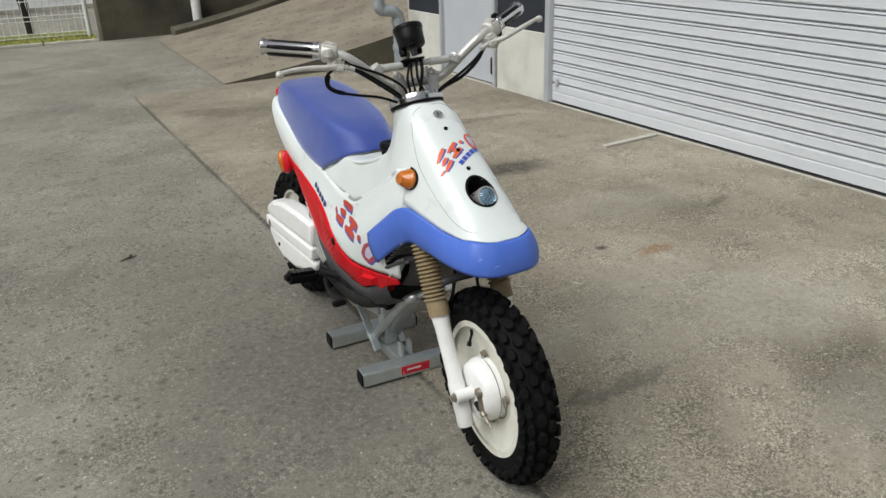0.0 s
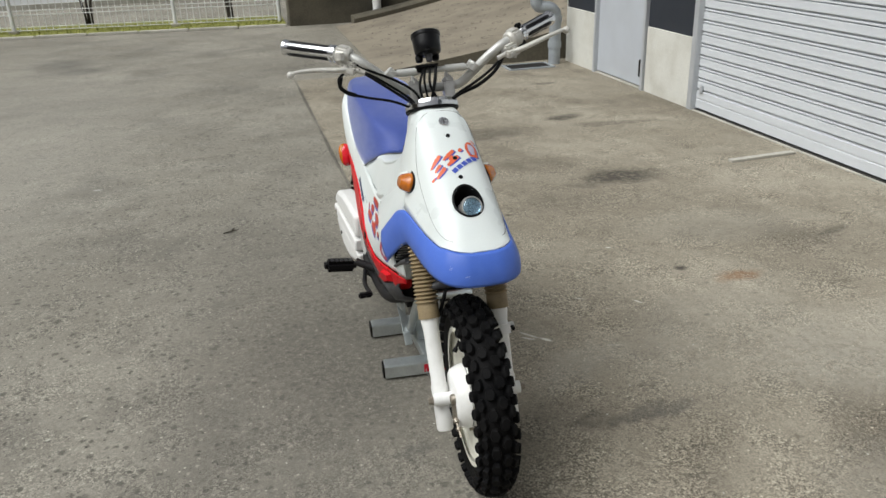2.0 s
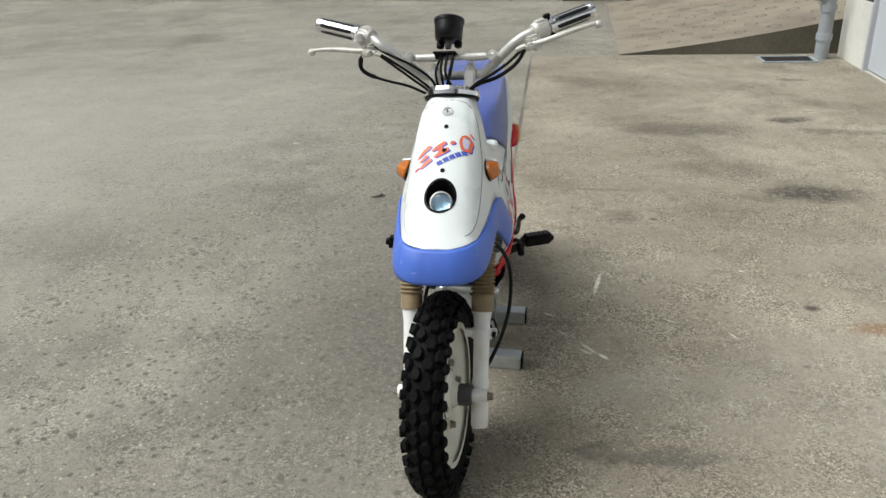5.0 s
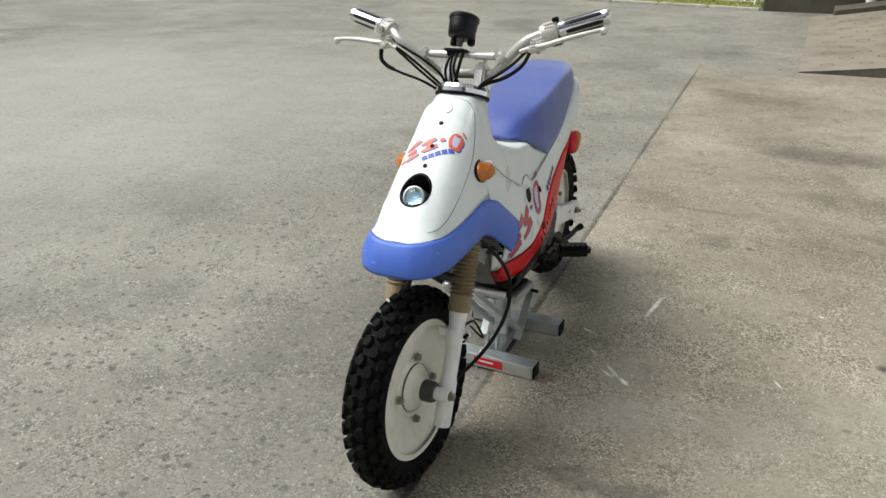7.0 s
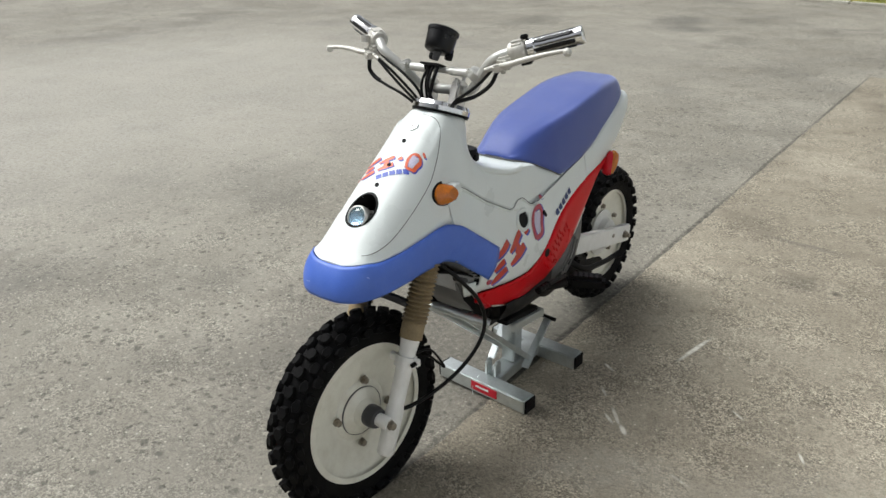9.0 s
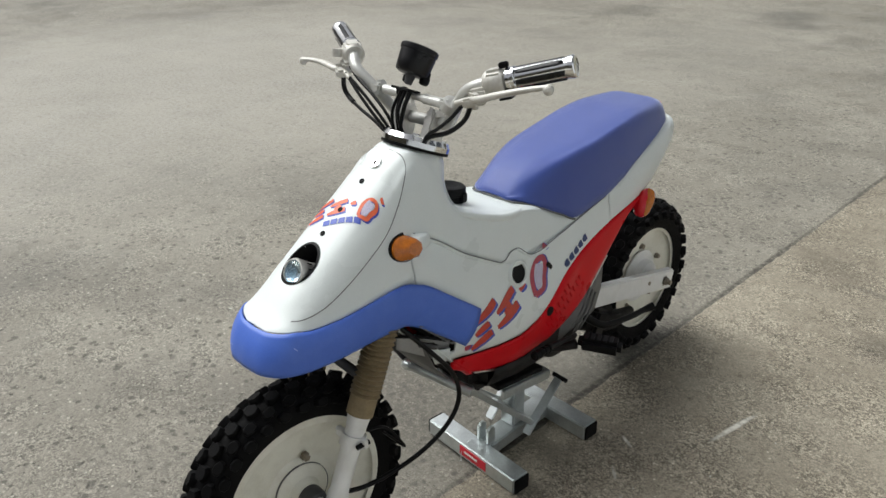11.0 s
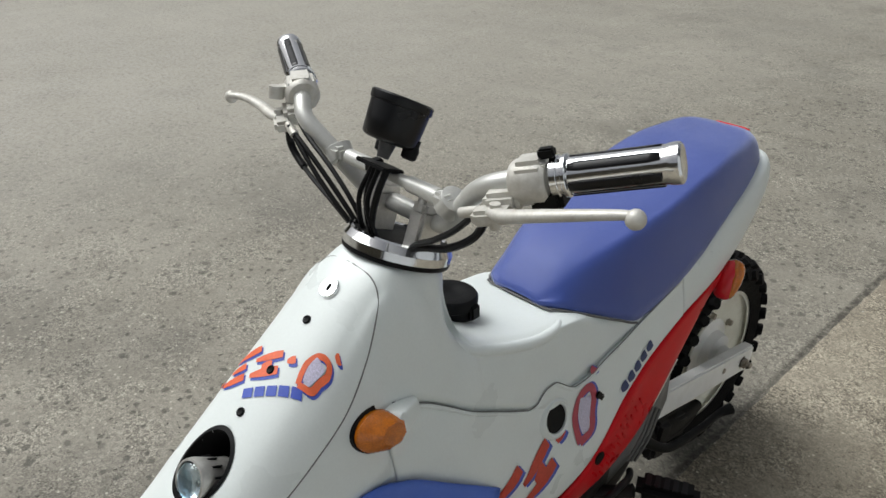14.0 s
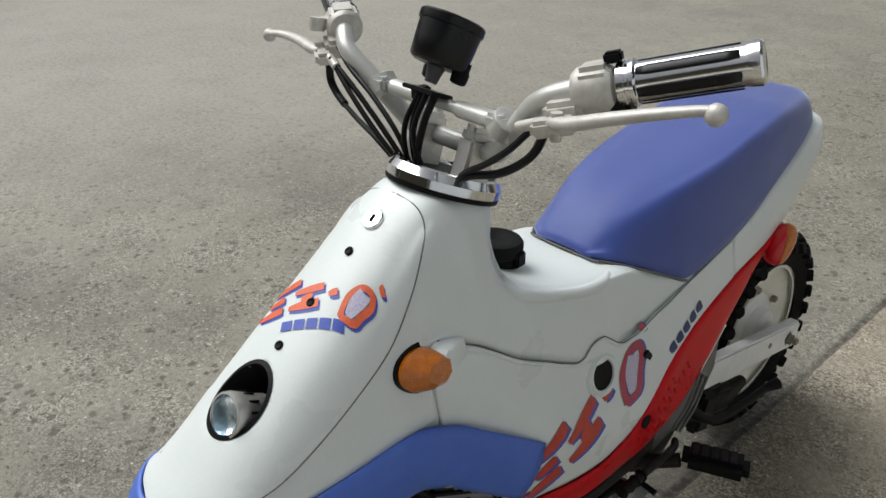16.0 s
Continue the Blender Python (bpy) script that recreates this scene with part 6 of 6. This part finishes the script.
# ---- cables from the controls down into the neck ----
loops = [
    ([(-0.180, 0.326, 0.985), (-0.145, 0.326, 0.966), (-0.100, 0.328, 0.934), (-0.058, 0.330, 0.900), (-0.042, 0.336, 0.876)], 0.0033),
    ([(-0.175, 0.326, 0.982), (-0.138, 0.322, 0.955), (-0.095, 0.322, 0.922), (-0.060, 0.326, 0.894), (-0.046, 0.333, 0.876)], 0.0033),
    ([(-0.205, 0.344, 0.984), (-0.228, 0.350, 0.962), (-0.218, 0.350, 0.932), (-0.165, 0.342, 0.914), (-0.105, 0.334, 0.900), (-0.052, 0.333, 0.876)], 0.0034),
    ([(-0.182, 0.340, 0.996), (-0.150, 0.334, 0.978), (-0.095, 0.330, 0.952), (-0.048, 0.328, 0.918), (-0.030, 0.332, 0.876)], 0.0032),
]
throttle_side = [
    ([(0.176, 0.322, 0.984), (0.140, 0.324, 0.952), (0.100, 0.328, 0.925), (0.060, 0.334, 0.902), (0.036, 0.340, 0.878)], 0.0036),
    ([(0.182, 0.334, 0.985), (0.158, 0.338, 0.948), (0.115, 0.337, 0.918), (0.065, 0.336, 0.900), (0.032, 0.340, 0.878)], 0.0046),
    ([(0.010, 0.340, 0.978), (0.004, 0.326, 0.945), (-0.006, 0.322, 0.905), (-0.012, 0.331, 0.876)], 0.0042),
    ([(-0.004, 0.338, 0.975), (-0.010, 0.322, 0.935), (0.004, 0.320, 0.900), (0.010, 0.331, 0.876)], 0.0032),
    ([(-0.020, 0.340, 0.972), (-0.034, 0.328, 0.935), (-0.030, 0.325, 0.900), (-0.022, 0.333, 0.876)], 0.0032),
    ([(-0.016, 0.342, 0.974), (-0.022, 0.330, 0.940), (-0.018, 0.326, 0.905), (-0.016, 0.334, 0.876)], 0.0030),
]
for line, r in loops + throttle_side:
    part("control_cable", turned(tube(line, r, 8, 8), STEER), CABLE, bike)
sl = tube([(-0.222, 0.348, 0.968), (-0.226, 0.350, 0.945), (-0.212, 0.349, 0.930), (-0.190, 0.346, 0.921)], 0.0052, 10, 6)
part("cable_sleeve", turned(sl, STEER), CABLE, bike)

# ---- graphics: plain strokes in their colours ----
def stroke(pts, width, place, lift, tapered, n=5):
    """A flat stroke along a line of plan points, laid on a surface by place(a, b, lift)."""
    line = curve_points([(a, b, 0) for a, b in pts], n) if len(pts) > 2 else [Vector((*pts[0], 0)).lerp(Vector((*pts[1], 0)), k / n) for k in range(n + 1)]
    rows = []
    closed = pts[0] == pts[-1]
    for i, p in enumerate(line):
        d = (line[min(i + 1, len(line) - 1)] - line[max(i - 1, 0)]).normalized()
        f = i / (len(line) - 1)
        side = Vector((-d.y, d.x, 0)) * width / 2 * (1.0 if closed or not tapered else 0.55 + 1.25 * f * (1.35 - f))
        rows.append([place(*(p + side * k).xy, lift) for k in (-1, 0, 1)])
    return rows


def decal(name, strokes, width, place, lift, material, parent, label, tapered=True):
    """Each stroke is a mark of its own, on the panel that carries it."""
    for pts, w in strokes:
        part(name, sheet(stroke(pts, w * width, place, lift, tapered)), material, parent, label)


def nose_place(a, b, lift):
    """a: across, b: up along the slope, from the middle screw."""
    a, b = a * 0.883 - b * 0.469, a * 0.469 + b * 0.883
    return cowl_at(a if abs(a) > 1e-4 else 1e-4, 0.163 + b * 0.80, lift)


SLASH = [([(-0.066, -0.012), (-0.036, -0.006)], 1.1), ([(-0.058, 0.004), (-0.038, 0.009)], 1.0), ([(-0.056, 0.021), (-0.022, 0.029)], 1.1),
         ([(-0.025, 0.013), (0.012, 0.019)], 1.0), ([(-0.014, 0.004), (0.000, 0.006)], 1.2), ([(-0.028, -0.006), (0.010, 0.000)], 1.15)]
SHIFT = lambda st, dx, dy: [([(a + dx, b + dy) for a, b in pts], w) for pts, w in st]
DASH = [([(0.020, 0.010), (0.031, 0.013)], 0.9)]
LOOP = [([(0.040, -0.012), (0.042, 0.000), (0.047, 0.012), (0.059, 0.021), (0.071, 0.019), (0.072, 0.009), (0.064, -0.002), (0.056, -0.013), (0.040, -0.012)], 0.70)]
FILL = [([(0.049, -0.009), (0.055, 0.004), (0.063, 0.016)], 2.5)]
DOT = [([(0.078, 0.026), (0.083, 0.029)], 0.9), ([(-0.072, -0.008), (-0.069, -0.002)], 0.8)]
decal("graphic_shadow", SHIFT(SLASH + DASH, 0.0025, -0.003), 0.0095, nose_place, 0.0006, DECAL_BLUE, cowl, "blue shadow strokes")
decal("graphic_shadow", SHIFT(LOOP + DOT, 0.002, -0.0015), 0.0105, nose_place, 0.0006, DECAL_BLUE, cowl, "blue outline")
decal("graphic_stroke", SLASH + DASH, 0.0085, nose_place, 0.0011, DECAL_RED, cowl, "orange-red brush strokes")
decal("graphic_loop", LOOP + DOT, 0.0095, nose_place, 0.0011, DECAL_RED, cowl, "maroon loop edge")
decal("graphic_fill", FILL, 0.0055, nose_place, 0.0015, DECAL_PALE, cowl, "pale dotted loop")
for k in range(5):
    decal("maker_mark", [([(-0.030 + 0.0160 * k, -0.0275 + 0.0016 * k), (-0.0165 + 0.0160 * k, -0.0263 + 0.0016 * k)], 1.0)], 0.0115, nose_place, 0.0010, DECAL_BLUE, cowl, "blue marking block", False)
for s in (1, -1):
    def side_place(a, b, lift, s=s):
        if s > 0:
            y, z = 0.495 + 1.9 * (a * 0.96 - b * 0.28), 0.498 + 1.9 * (a * 0.28 + b * 0.96)
        else:
            y, z = 0.500 - 1.75 * (a * 0.945 + b * 0.326), 0.503 + 1.75 * (b * 0.945 - a * 0.326)
        return Vector((s * (side_x(y, z) + lift), y, z))
    big = SHIFT(SLASH + DASH, 0.0, 0.0)
    decal("graphic_shadow", SHIFT(big, 0.002, -0.003), 0.0105, side_place, 0.0006, DECAL_BLUE, covers[s], "blue shadow strokes")
    decal("graphic_shadow", SHIFT(LOOP + DOT, 0.002, -0.0015), 0.0115, side_place, 0.0006, DECAL_BLUE, covers[s], "blue outline")
    decal("graphic_stroke", big, 0.0092, side_place, 0.0011, DECAL_SIDE, covers[s], "orange-red brush strokes")
    decal("graphic_loop", LOOP + DOT, 0.0100, side_place, 0.0011, DECAL_MAROON, covers[s], "maroon loop edge")
    decal("graphic_fill", FILL, 0.0055, side_place, 0.0015, DECAL_PALE, covers[s], "pale dotted loop")
    def mark_place(a, b, lift, s=s):
        y, z = 0.732 + a * 0.90 - b * 0.43, 0.548 + a * 0.43 + b * 0.90
        return Vector((s * (side_x(y, z) + lift), y, z))
    for k in range(5):
        decal("maker_mark", [([(-0.050 + 0.0205 * k, 0), (-0.033 + 0.0205 * k, 0)], 1.0)], 0.0150, mark_place, 0.0010, DECAL_NAVY, covers[s], "dark blue marking block")

# ---- engine, frame, swing arm, pegs, exhaust ----
eng = bmesh.new()
add_box(eng, (0, 0.62, 0.33), (0.19, 0.36, 0.14), bev=0.03)
add_box(eng, (0, 0.50, 0.37), (0.15, 0.16, 0.12), bev=0.02)
add_box(eng, (0.0, 0.80, 0.36), (0.14, 0.16, 0.17), bev=0.03)
add_lathe(eng, (0.085, 0.72, 0.34), (1, 0, 0), [(0, 0.085), (0.02, 0.082), (0.03, 0.07), (0.034, 0.03)], 28)
add_lathe(eng, (-0.085, 0.66, 0.33), (-1, 0, 0), [(0, 0.09), (0.02, 0.086), (0.03, 0.07), (0.034, 0.03)], 28)
engine = part("engine", eng, ENGINE, bike, "dirty dark engine block")
part("case_cover", lathe((0.119, 0.72, 0.34), (1, 0, 0), [(0, 0.045), (0.004, 0.042), (0.006, 0.02)], 24), ENGINE, engine)
for k in range(7):
    part("cooling_fin", box((0.0, 0.425 + 0.014 * k, 0.372), (0.17, 0.004, 0.10), Matrix.Rotation(radians(-12), 4, "X"), bev=0.001), ENGINE, engine)
for s in (1, -1):
    table = (
        (0.36, ((0.104, 0.408), (0.112, 0.385), (0.10, 0.352), (0.06, 0.335))),
        (0.46, ((0.126, 0.352), (0.122, 0.33), (0.10, 0.295), (0.06, 0.28))),
        (0.57, ((0.118, 0.328), (0.114, 0.30), (0.095, 0.270), (0.06, 0.262))),
        (0.69, ((0.128, 0.358), (0.124, 0.315), (0.10, 0.27), (0.06, 0.262))),
        (0.78, ((0.132, 0.408), (0.130, 0.35), (0.11, 0.29), (0.06, 0.275))),
        (0.86, ((0.126, 0.475), (0.126, 0.40), (0.112, 0.33), (0.06, 0.31))))
    rows = [[Vector((s * w, y, z)) for w, z in row] for y, row in table]
    if s > 0:
        part("belly_panel", sheet(rows[1:4]), ENGINE, bike, "oily dark belly panel", solid=0.004)
        part("rear_side_panel", sheet(rows[3:]), SHIELD, bike, "dull grey rear side panel", solid=0.004)
    else:
        part("belly_panel", sheet(rows), GREY, bike, "dark grey plastic belly panel", solid=0.004)
    for k in range(3):
        part("panel_stripe", tube([(s * 0.132, 0.80 + 0.014 * k, 0.425 - 0.012 * k), (s * 0.132, 0.775 + 0.014 * k, 0.375 - 0.012 * k), (s * 0.128, 0.742 + 0.014 * k, 0.335 - 0.010 * k)], 0.0028, 6, 5), SILVER if s < 0 else SHIELD, bike)
    sw = bmesh.new()
    a, b = Vector((s * 0.088, 0.86, 0.352)), Vector((s * 0.088, 1.285, 0.248))
    ang = math.atan2(b.z - a.z, b.y - a.y)
    add_box(sw, (a + b) / 2, (0.026, (b - a).length, 0.058), Matrix.Rotation(ang, 4, "X"), bev=0.004)
    swing = part("swing_arm", sw, WHITE_PAINT, bike, "white painted box-section swing arm")
    part("axle_nut", lathe((s * 0.099, 1.239, 0.2585), (s, 0, 0), [(0, 0.016), (0.002, 0.016), (0.002, 0.011), (0.012, 0.011), (0.013, 0.007), (0.022, 0.007)], 6), BOLT, swing)
    part("chain_adjuster", lathe((s * 0.099, 1.15, 0.285), (s, 0, 0), [(0, 0.006), (0.004, 0.006)], 10), BOLT, swing)
    # foot peg with ribbed rubber
    p0, p1 = (Vector((0.165, 0.715, 0.328)), Vector((0.256, 0.758, 0.326))) if s > 0 else (Vector((-0.165, 0.735, 0.300)), Vector((-0.262, 0.732, 0.312)))
    way = p1 - p0
    peg_turn = way.to_track_quat("X", "Z").to_matrix().to_4x4()
    peg = part("foot_peg", box(p0.lerp(p1, 0.52), (way.length * 1.02, 0.046, 0.036), peg_turn, bev=0.011), BLACK, bike, "black rubber foot peg", angle=50)
    up = peg_turn.to_3x3() @ Vector((0, 0, 1))
    for k in range(5):
        part("peg_rib", box(p0.lerp(p1, 0.20 + 0.145 * k) + up * 0.0172, (0.0105, 0.028, 0.003), peg_turn, bev=0.0008), BLACK_GLOSS, peg, "worn rubber tread")
    part("peg_bracket", tube([(s * 0.09, 0.66, 0.30), (s * 0.13, 0.68, 0.31), (s * 0.17, 0.702, 0.325)], 0.012, 10, 5), ENGINE, bike)
    if s > 0:
        part("pedal", tube([(0.135, 0.745, 0.315), (0.150, 0.715, 0.330), (0.160, 0.66, 0.348), (0.164, 0.60, 0.359)], 0.0065, 8, 6), ENGINE, bike, "oily gear pedal")
        tip = part("pedal_tip", tube([(0.164, 0.605, 0.358), (0.166, 0.565, 0.363), (0.167, 0.540, 0.366)], [0.007, 0.009, 0.007], 10, 5), BLACK, bike, "ribbed rubber pedal tip")
        for k in range(4):
            part("pedal_rib", lathe(Vector((0.164, 0.598, 0.359)).lerp(Vector((0.167, 0.545, 0.365)), k / 3), (0.003, -0.068, 0.007), [(-0.002, 0.008), (-0.001, 0.0100), (0.001, 0.0100), (0.002, 0.008)], 12), BLACK, tip)
    else:
        part("pedal", tube([(-0.135, 0.75, 0.27), (-0.150, 0.68, 0.255), (-0.150, 0.60, 0.262), (-0.155, 0.56, 0.275)], 0.007, 8, 6), ENGINE, bike)
        part("pedal_tip", box((-0.172, 0.555, 0.278), (0.04, 0.022, 0.014), bev=0.004), BLACK, bike)
# kick lever on the left, chain guard, drive unit
part("drive_case", tube([(0.05, 0.80, 0.32), (0.055, 0.90, 0.28), (0.06, 1.0, 0.25)], [0.04, 0.035, 0.022], 14, 6), BLACK, bike)
part("chain_case", tube([(0.078, 0.84, 0.300), (0.082, 0.92, 0.256), (0.082, 1.02, 0.226), (0.078, 1.10, 0.212)], [0.032, 0.028, 0.021, 0.012], 12, 6), BLACK, bike, "black chain case below the swing arm")
part("chain_guide", box((0.088, 0.985, 0.232), (0.022, 0.070, 0.050), Matrix.Rotation(radians(-14), 4, "X"), bev=0.006), ENGINE, bike)
part("stand_bracket", box((0.100, 0.895, 0.268), (0.030, 0.050, 0.080), Matrix.Rotation(radians(-20), 4, "X"), bev=0.008), ENGINE, bike)
part("kick_lever", tube([(0.115, 0.80, 0.34), (0.142, 0.86, 0.295), (0.148, 0.97, 0.272), (0.148, 1.045, 0.262), (0.160, 1.075, 0.266)], [0.011, 0.009, 0.008, 0.008, 0.012], 10, 6), BLACK, bike)
part("centre_tube", tube([(0, 0.40, 0.80), (0, 0.36, 0.60), (0, 0.40, 0.40), (0, 0.50, 0.29), (0, 0.72, 0.26), (0, 0.86, 0.33)], 0.018, 10, 6), BLACK, bike)
part("frame_rail", tube([(0, 0.42, 0.68), (0, 0.62, 0.62), (0, 0.85, 0.60), (0, 1.10, 0.66)], 0.03, 10, 6), BLACK, bike)
# muffler cover on the right side
def slab_outline(pts, x0, x1, name, material, label, parent, bev=0.012):
    bm = bmesh.new()
    a = [bm.verts.new((x0, y, z)) for y, z in pts]
    b = [bm.verts.new((x1, y, z)) for y, z in pts]
    bm.faces.new(a)
    bm.faces.new(b)
    for k in range(len(pts)):
        j = (k + 1) % len(pts)
        bm.faces.new((a[k], a[j], b[j], b[k]))
    return part(name, bm, material, parent, label, bevel=bev, angle=50)


muff_top = [(0.800, 0.437), (0.92, 0.437), (1.05, 0.430), (1.16, 0.408), (1.212, 0.378), (1.222, 0.345), (0.800, 0.360)]
muff_mid = [(0.800, 0.356), (1.225, 0.341), (1.225, 0.305), (0.800, 0.315)]
muff_low = [(0.800, 0.311), (1.222, 0.301), (1.210, 0.270), (1.17, 0.240), (1.10, 0.218), (0.98, 0.222), (0.86, 0.255), (0.800, 0.280)]
muffler = slab_outline(muff_top, -0.088, -0.150, "muffler_cover", WHITE_PAINT, "white muffler cover", bike)
slab_outline(muff_mid, -0.088, -0.154, "cover_rib", WHITE_PAINT, "", muffler, 0.006)
slab_outline(muff_low, -0.088, -0.149, "cover_lower", WHITE_PAINT, "", muffler, 0.012)
part("cover_bolt", lathe((-0.152, 1.185, 0.322), (-1, 0, 0), [(0, 0.011), (0.003, 0.010), (0.006, 0.005)], 14), BOLT, muffler)
part("cover_bolt", lathe((-0.149, 1.12, 0.262), (-1, 0, 0), [(0, 0.007), (0.003, 0.006)], 10), BLACK, muffler)
part("exhaust_pipe", tube([(-0.06, 0.42, 0.33), (-0.10, 0.55, 0.27), (-0.11, 0.75, 0.28), (-0.115, 0.95, 0.34)], 0.02, 12, 6), ENGINE, bike)

# ================= lift stand =================
stand = thing("lift_stand", (0.02, 0.64, 0), "galvanised steel motorcycle lift stand under the engine", "lift stand")


def foot(p0, p1):
    p0, p1 = Vector(p0), Vector(p1)
    d = p1 - p0
    rz = math.atan2(d.y, d.x)
    f = part("foot_bar", box((p0 + p1) / 2 + Vector((0, 0, 0.0275)), (d.length, 0.05, 0.043), Matrix.Rotation(rz, 4, "Z"), bev=0.003), STEEL, stand)
    for q, e in ((p0, -1), (p1, 1)):
        part("end_plug", box(q + Vector((e * 0.002, 0, 0.0275)), (0.006, 0.047, 0.040), Matrix.Rotation(rz, 4, "Z"), bev=0.002), BLACK, f, "black plastic end plug")
    return f, rz


front_foot, rz = foot((-0.134, 0.532, 0), (0.172, 0.506, 0))
foot((-0.120, 0.798, 0), (0.178, 0.782, 0))
part("centre_beam", box((0.024, 0.66, 0.032), (0.055, 0.24, 0.036), bev=0.003), STEEL, stand)
part("column", box((0.022, 0.655, 0.135), (0.042, 0.046, 0.17), bev=0.003), STEEL, stand)
part("support_plate", box((0.015, 0.600, 0.240), (0.15, 0.17, 0.014), Matrix.Rotation(radians(-9), 4, "X"), bev=0.002), BLACK, stand, "black rubber-faced support plate")
pf = bmesh.new()
for x in (-0.066, 0.096):
    add_box(pf, (x, 0.610, 0.222), (0.012, 0.18, 0.024), Matrix.Rotation(radians(-9), 4, "X"), bev=0.002)
add_box(pf, (0.015, 0.690, 0.207), (0.162, 0.025, 0.026), bev=0.002)
part("plate_frame", pf, STEEL, stand)
p, q = Vector((-0.002, 0.415, 0.304)), Vector((0.057, 0.688, 0.046))
part("lift_arm", box((p + q) / 2, (0.014, 0.044, (q - p).length), (q - p).to_track_quat("Z", "X").to_matrix().to_4x4(), bev=0.003), STEEL, stand)
part("lever_grip", rod((0.055, 0.779, 0.147), (0.098, 0.777, 0.145), 0.006, 10), BLACK, stand, "black lever end")
part("lift_lever", tube([(-0.012, 0.695, 0.052), (-0.030, 0.56, 0.166), (-0.044, 0.45, 0.262), (-0.050, 0.375, 0.326), (-0.040, 0.348, 0.345), (-0.012, 0.355, 0.345), (0.045, 0.380, 0.328), (0.106, 0.405, 0.311)], 0.0125, 14, 5), STEEL, stand, "bent steel lever tube")
for p, q in (((0.070, 0.652, 0.032), (0.074, 0.778, 0.145)), ((-0.031, 0.624, 0.044), (-0.034, 0.742, 0.170))):
    p, q = Vector(p), Vector(q)
    part("link_bar", box((p + q) / 2, (0.007, 0.024, (q - p).length), (q - p).to_track_quat("Z", "X").to_matrix().to_4x4(), bev=0.002), STEEL, stand)
for x in (0.010, 0.040):
    part("bracket", box((x, 0.548, 0.072), (0.005, 0.026, 0.052), bev=0.006), STEEL, stand)
lp = bmesh.new()
c = Vector((0.030, 0.4925, 0.0285))
add_box(lp, c, (0.092, 0.002, 0.026), Matrix.Rotation(rz, 4, "Z"))
sticker = part("maker_sticker", lp, STICKER, front_foot, "red sticker with white marking", smooth=False)
lp = bmesh.new()
add_box(lp, c + Vector((-0.006, -0.0014, 0.002)), (0.046, 0.001, 0.0055), Matrix.Rotation(rz, 4, "Z"))
add_box(lp, c + Vector((0.042, -0.0014, -0.003)), (0.005, 0.001, 0.005), Matrix.Rotation(rz, 4, "Z"))
part("sticker_marking", lp, STICKER_WHITE, front_foot, "", smooth=False)
part("safety_pin", tube([(0.0, 0.515, 0.055), (-0.006, 0.500, 0.04), (-0.010, 0.494, 0.018), (-0.004, 0.488, 0.004)], 0.0012, 6, 5), STEEL, stand)

# ================= small things on the ground =================
stick = thing("wooden_batten", (2.3, 2.06, 0.006), "weathered pale wooden batten lying by the shutter", "batten")
part("batten", box((2.33, 2.056, 0.013), (0.42, 0.038, 0.014), Matrix.Rotation(radians(2), 4, "Z"), bev=0.002), WOOD, stick, smooth=False)
for x, y, a, n in ((-0.54, 1.945, 20, 0.07),):
    tw = thing("twig", (x, y, 0.0), "small dark dry twig on the asphalt", "twig", group="twigs")
    r = radians(a)
    part("stem", tube([(x - n / 2, y - n / 4 * math.sin(r), 0.004), (x, y, 0.008), (x + n / 2, y + n / 2 * math.sin(r), 0.006)], [0.002, 0.0035, 0.0015], 6, 5), LEAF_DRY, tw)
    part("bud", tube([(x, y, 0.007), (x + 0.012, y + 0.022, 0.009), (x + 0.02, y + 0.028, 0.006)], [0.002, 0.004, 0.001], 6, 4), LEAF_DRY, tw)

# loose stones in the asphalt and the slab
random.seed(21)
st = bmesh.new()
for k in range(420):
    x, y = random.uniform(-3.2, 2.5), random.uniform(-0.9, 4.2)
    r = random.uniform(0.0012, 0.0032)
    bmesh.ops.create_icosphere(st, subdivisions=1, radius=r, matrix=Matrix.Translation((x, y, (0.006 if x > 0.08 else 0.0) + r * 0.2)) @ Matrix.Diagonal((1, 1.3, 0.6, 1)))
tagged(part("loose_grit", st, KERB, smooth=False), "loose pale grit scattered on the ground", "grit", kind="stuff")
